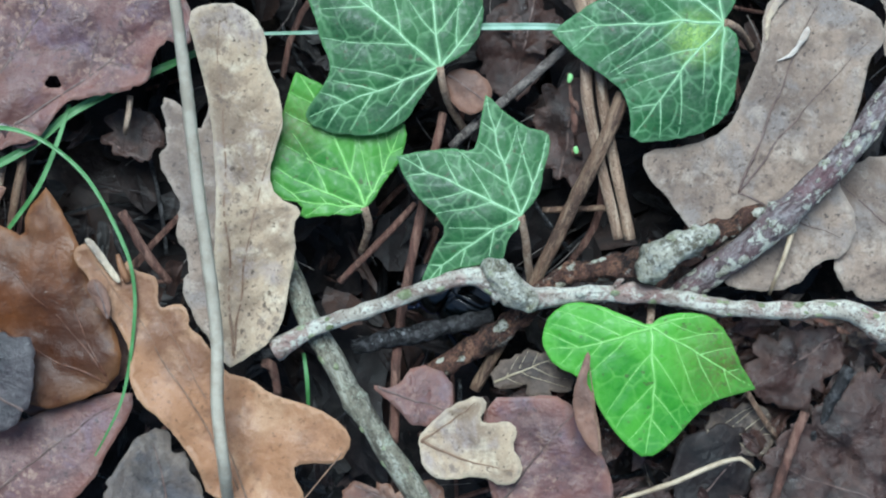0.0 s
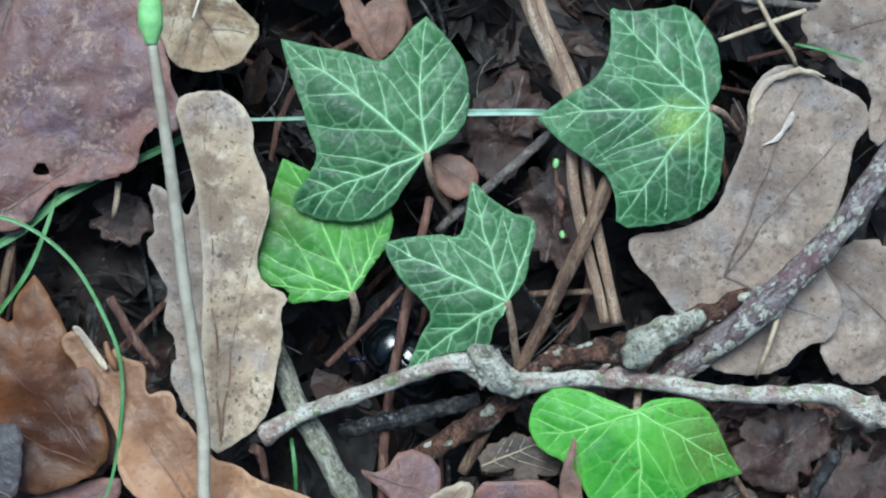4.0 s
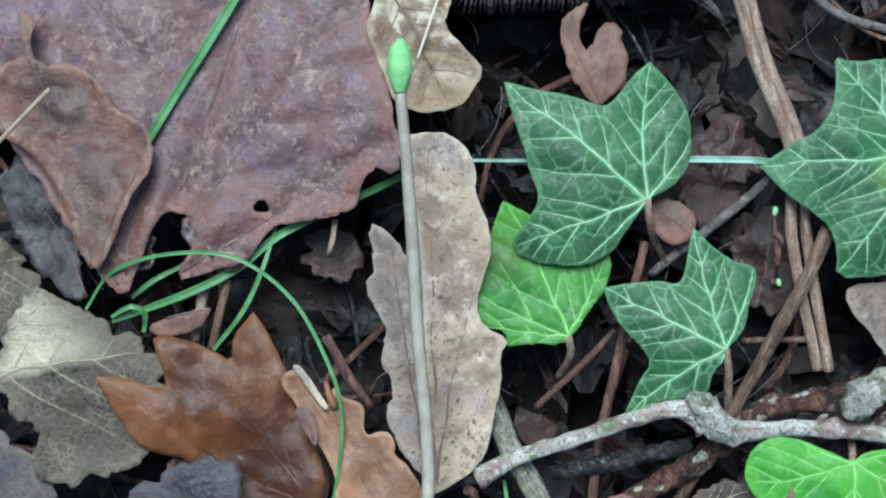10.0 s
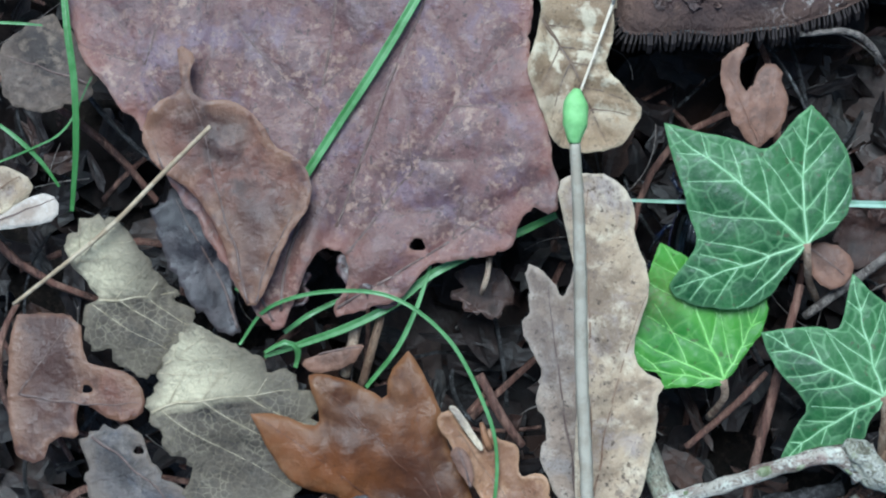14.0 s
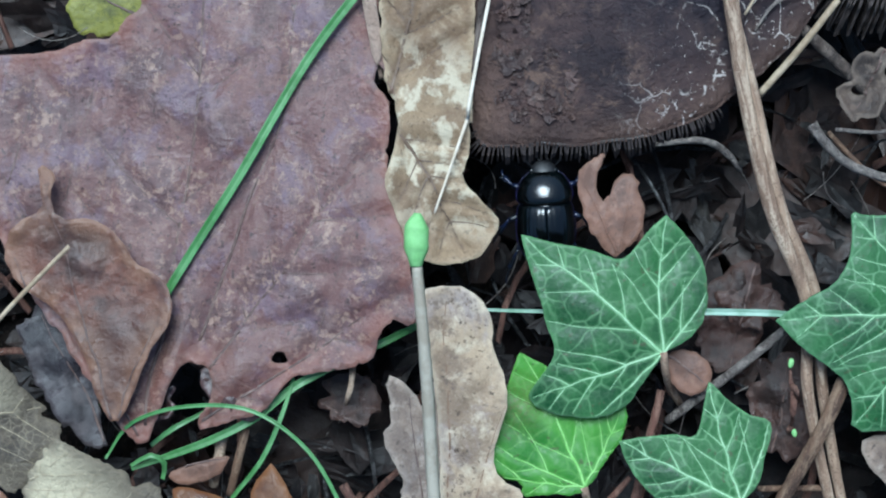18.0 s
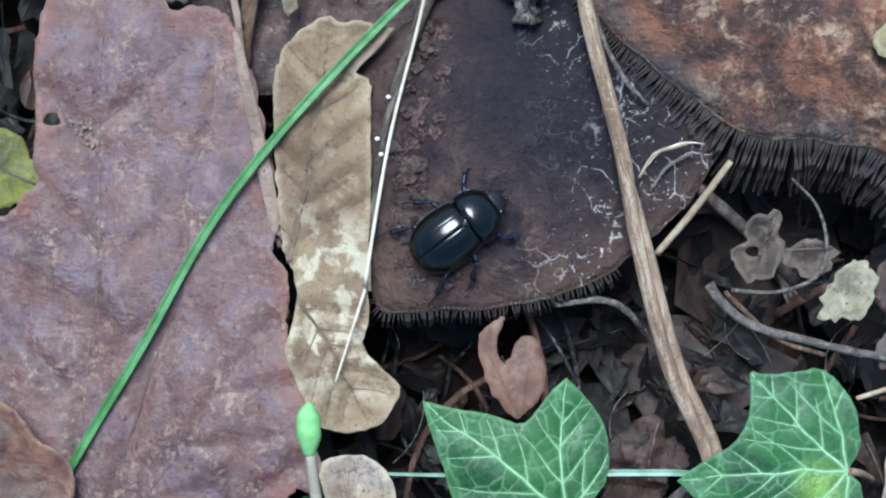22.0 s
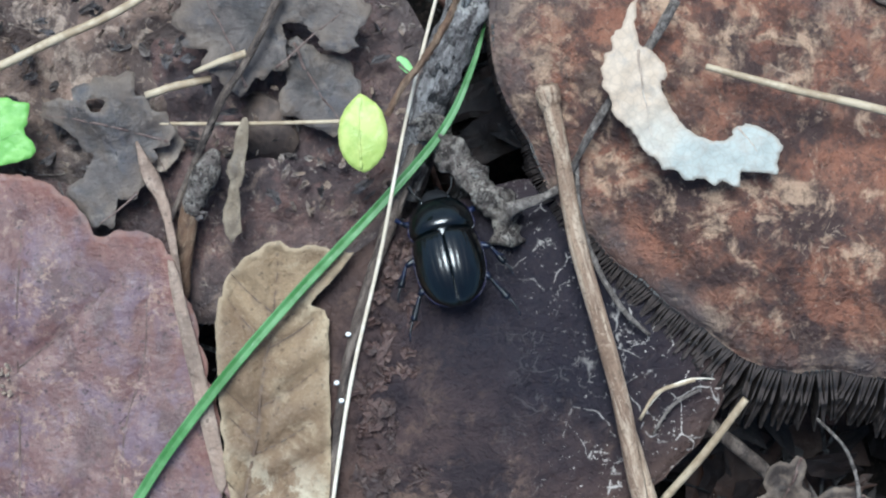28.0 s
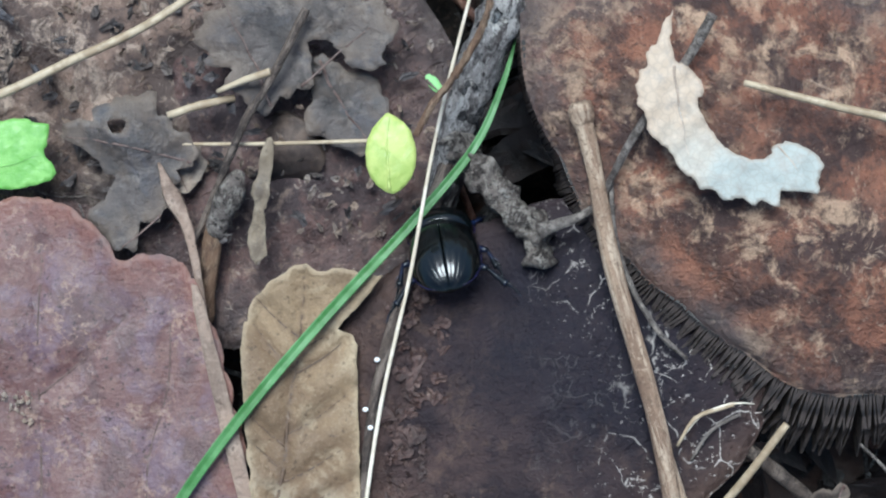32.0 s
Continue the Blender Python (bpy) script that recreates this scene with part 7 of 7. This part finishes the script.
leaf("dead_leaf", "wet glossy torn flap of dark leaf", (-65.7, 23.3, 3),
     [(-6.5, 3), (-2.4, 5.4), (2.6, 4), (2.4, 0.1), (5.1, -2.5), (2.9, -4.9), (-0.8, -3.7), (-3.6, -1.5)],
     LEAF_WET, base=(-6.5, 3), tips=[(5.1, -2.5)], wave=1.8, wave_size=5, tear=1.2, edge=1, rib=RIB_DARK, pairs=3, seed=133)
leaf("dead_leaf", "wet glossy curled scrap of brown leaf", (-78.8, 21.4, 2),
     [(-3, 3.2), (1.1, 4.7), (3.9, 1.6), (2.3, -3.5), (-0.9, -5), (-3.3, -0.9)],
     LEAF_WET, base=(-0.9, -5), tips=[(1.1, 4.7)], wave=1.8, wave_size=5, tear=1, edge=1, rib=RIB_DARK, pairs=3, seed=134)


# ---- the beetle ----
def carapace(name, profile, floor, parent, material, reach=(-1.0, 1.0), grooves=0, seam=0.0, belly=0.5):
    """A domed plate; profile: (y, half width, height) from back to front; reach: the share of the arch from side to side that it covers."""
    rows, _ = smooth_line(profile, 0.22)
    cols = 30 if reach[0] < 0 < reach[1] else 40
    verts, faces = [], []
    for side in (1, -1):
        for y, wide, high in rows:
            for j in range(cols + 1):
                s = reach[0] + (reach[1] - reach[0]) * j / cols
                a = s * math.pi / 2
                x, arch = wide * math.sin(a), max(0.0, math.cos(a)) ** 0.85
                z = floor + high * arch
                if side == -1:
                    z = floor - belly * high * arch
                else:
                    if grooves:
                        z -= 0.06 * max(0.0, math.cos(s * 2 * math.pi * grooves)) ** 6 * arch
                    if seam:
                        z -= seam * math.exp(-(s / 0.022) ** 2)
                verts.append((x, y, z))
    k, n = cols + 1, len(rows) * (cols + 1)
    for i in range(len(rows) - 1):
        for j in range(cols):
            q = (i * k + j, i * k + j + 1, (i + 1) * k + j + 1, (i + 1) * k + j)
            faces += [q, tuple(n + w for w in reversed(q))]
        for j in (0, cols):
            q = (i * k + j, (i + 1) * k + j, n + (i + 1) * k + j, n + i * k + j)
            faces.append(q if j == 0 else tuple(reversed(q)))
    for i in (0, len(rows) - 1):
        for j in range(cols):
            q = (i * k + j, n + i * k + j, n + i * k + j + 1, i * k + j + 1)
            faces.append(q if i == 0 else tuple(reversed(q)))
    return part(name, verts, faces, material, parent)


def dor_beetle():
    """Faces +y; about 17 mm long; its feet at z 0."""
    ob = thing("beetle", (0, 60, 0), "shiny black dung beetle with blue-tinged legs", "beetle")
    case = [(-8.25, 0.5, 0.5), (-8.0, 1.7, 1.15), (-7.3, 2.95, 2.0), (-6.2, 3.85, 2.9), (-4.5, 4.6, 3.75), (-2.5, 4.85, 4.2), (-0.5, 4.8, 4.25), (1.0, 4.6, 4.05), (1.9, 4.3, 3.6), (2.4, 3.4, 2.9)]
    for reach in ((-1.0, -0.006), (0.006, 1.0)):
        wing = carapace("wing_case", case, 2.3, ob, SHELL, reach, grooves=7, seam=0.12)
        s = -1 if reach[0] < 0 else 1
        tube("margin", [(s * (w + 0.02), y, 2.35) for y, w, _ in case[1:]], [0.09] * (len(case) - 1), SHELL_RIM, wing, "violet-blue raised rim", sides=7, step=0.5, rough=0.02)
    chest = [(1.95, 3.5, 2.9), (2.3, 4.2, 3.7), (3.2, 4.6, 3.95), (4.8, 4.35, 3.55), (6.0, 3.75, 2.9), (6.9, 2.95, 2.2), (7.35, 2.2, 1.5)]
    pronotum = carapace("pronotum", chest, 2.35, ob, SHELL, belly=0.5)
    for s in (-1, 1):
        tube("margin", [(s * (w + 0.02), y, 2.4) for y, w, _ in chest], [0.06, 0.12, 0.14, 0.14, 0.12, 0.1, 0.08], SHELL_RIM, pronotum, "violet-blue raised rim", sides=7, step=0.4, rough=0.02)
    carapace("scutellum", [(0.85, 0.1, 0.1), (1.5, 0.5, 0.18), (2.1, 0.9, 0.2)], 6.1, ob, SHELL, belly=1.0)
    carapace("abdomen", [(-7.8, 1.0, 0.2), (-6.0, 3.7, 0.3), (-2.0, 4.6, 0.3), (2.2, 4.2, 0.3)], 2.2, ob, SHELL, belly=4.5)
    head = carapace("head", [(6.7, 2.0, 1.6), (7.5, 2.15, 1.45), (8.2, 1.9, 1.1), (8.8, 1.35, 0.7), (9.15, 0.7, 0.35)], 2.1, ob, SHELL_DULL)
    for s in (-1, 1):
        carapace("eye", [(7.0, 0.15, 0.2), (7.3, 0.42, 0.5), (7.7, 0.42, 0.5), (8.0, 0.15, 0.2)], 2.4, head, SHELL).matrix_basis = pose(1.95 * s * MM, 0, 0)
        tube("antenna", [(1.6 * s, 8.0, 2.1), (2.6 * s, 8.9, 2.5), (2.9 * s, 9.8, 2.7), (3.1 * s, 10.3, 2.7)], [0.12, 0.1, 0.16, 0.36], SHELL_DULL, head, sides=8, step=0.3)
        tube("mandible", [(0.3 * s, 8.9, 1.7), (0.85 * s, 9.4, 1.6), (0.45 * s, 9.8, 1.6)], [0.35, 0.28, 0.1], SHELL, head, sides=6, step=0.4)
    legs = []
    for s in (-1, 1):
        for root, knee, ankle, toe, thick in (
            ((3.2, 4.6, 1.7), (5.0, 5.6, 1.8), (6.0, 7.2, 0.9), (5.9, 8.4, 0.2), 0.5),
            ((3.8, 0.2, 1.7), (5.9, -1.0, 2.0), (6.9, -3.5, 0.8), (7.6, -5.6, 0.2), 0.46),
            ((3.5, -3.4, 1.7), (5.2, -5.2, 2.1), (7.2, -7.9, 0.8), (8.6, -10.4, 0.2), 0.5),
        ):
            m = lambda p: (p[0] * s - root[0] * s, p[1] - root[1], p[2] - root[2])
            leg = tube("leg", [m(root), m([(a + b) / 2 for a, b in zip(root, knee)]), m(knee)], [thick * 0.9, thick * 1.15, thick * 0.75], SHELL_LEG, ob, sides=9, step=0.5, rough=0.03,
                       place=pose(root[0] * s * MM, root[1] * MM, root[2] * MM))
            tube("shin", [m(knee), m([(a + b) / 2 for a, b in zip(knee, ankle)]), m(ankle)], [thick * 0.42, thick * 0.72, thick * 1.0], SHELL_LEG, leg, sides=9, step=0.35, rough=0.16, grain=0.5)
            tube("foot", [m(ankle), m([(a + b) / 2 + 0.15 for a, b in zip(ankle, toe)]), m(toe)], [0.2, 0.17, 0.11], SHELL_LEG, leg, sides=6, step=0.3, rough=0.25, grain=0.4)
            shin, out = np.array(ankle) - np.array(knee), np.array((1.0, 0.35 if root[1] > 3 else -0.2, 0.0))
            for q in (0.45, 0.68, 0.9):
                p = np.array(knee) + shin * q
                tube("spine", [m(p), m(p + out * 0.45 + shin * 0.05), m(p + out * 0.85 + shin * 0.14)], [0.2, 0.13, 0.03], SHELL_LEG, leg, sides=5, step=0.3)
            legs.append((leg, root, s))
    return ob, legs


BEETLE, LEGS = dor_beetle()
# seconds; place in mm; nose up, lean, heading in degrees
BEETLE_PATH = [
    (0, 6.9, -5.4, -9, 0, 0, 60),
    (2.5, 6.7, -3.0, -10, 0, 0, 60),
    (4.5, -4.4, -0.8, -10, 0, 0, 40),
    (6, -14.2, 5.0, -11, 0, 0, 10),
    (9, -15.4, 12.6, -11, 0, 0, -20),
    (13, -10.5, 32.0, -11, 0, 0, -10),
    (16.5, -16.6, 43.7, -9, 0, 0, 0),
    (17, -13.1, 49.1, -7, 0, 0, 12),
    (17.5, -14.6, 52.9, -5, 5, 0, 10),
    (18, -15.8, 53.7, -4, 8, 0, 4),
    (18.5, -16.1, 57.3, -3, 12, 0, 3),
    (19, -17.1, 57.1, -1.5, 20, 0, 3),
    (19.5, -17.0, 61.8, 0.5, 17, 0, 9),
    (20, -16.1, 64.3, 1.5, 17, 0, 12),
    (20.5, -17.0, 69.2, 3, 17, 0, 8),
    (21, -17.5, 72.7, 4, 18, 0, 2),
    (21.5, -16.4, 75.7, 5.5, 8, 0, -22),
    (22, -14.3, 77.7, 6, 0, 0, -53),
    (22.5, -12.1, 79.9, 6, 0, 0, -46),
    (23, -7.7, 84.0, 6, 0, 0, -38),
    (23.5, -6.3, 87.5, 6, 0, 0, -31),
    (24, -6.2, 90.8, 6.2, 0, 0, -20),
    (24.5, -6.7, 92.2, 6.2, 0, 0, -12),
    (25, -8.2, 94.4, 6.3, 0, 0, 4),
    (25.5, -11.4, 98.9, 6.4, 0, 0, 21),
    (26, -14.3, 102.2, 6.4, 0, 0, 22),
    (26.5, -14.0, 106.1, 6.4, 0, 0, 18),
    (27.5, -11.8, 109.0, 7.0, -12, 0, 14),
    (28.5, -10.9, 110.0, 7.5, -26, 0, 10),
    (29, -11.0, 109.6, 7.5, -29, 0, 9),
    (29.5, -11.0, 110.1, 7.5, -32, 0, 9),
    (30, -12.0, 110.5, 7.5, -34, 0, 11),
    (30.5, -12.8, 111.0, 7.5, -35, 0, 11),
    (31, -13.2, 111.1, 7.3, -39, 0, 11),
    (31.5, -13.7, 112.0, 7.0, -44, 0, 9),
    (32, -15.5, 111.7, 6.8, -52, 0, 9),
]


def motions():
    walk(BEETLE, [(t, pose(x * MM, y * MM, z * MM, up, lean, turn)) for t, x, y, z, up, lean, turn in BEETLE_PATH])
    pace = [(0.0, 0), (16.0, 0)] + [(16.25 + 0.25 * i, 1) for i in range(36)] + [(25.5, 1), (25.75, 1), (26.0, 1), (26.25, 1), (26.5, 1), (27.0, 1), (27.5, 1), (28.0, 0.5), (28.5, 0.3), (29.5, 0.3), (30.5, 0.3), (31.2, 0.3), (32.0, 0.3)]
    for n, (leg, root, s) in enumerate(LEGS):
        rows = []
        for i, (t, go) in enumerate(pace):
            swing = 13 * go * (1 if (i + n) % 2 else -1)
            rows.append((t, pose(root[0] * s * MM, root[1] * MM, root[2] * MM, 0, 0, swing)))
        walk(leg, rows)


motions()
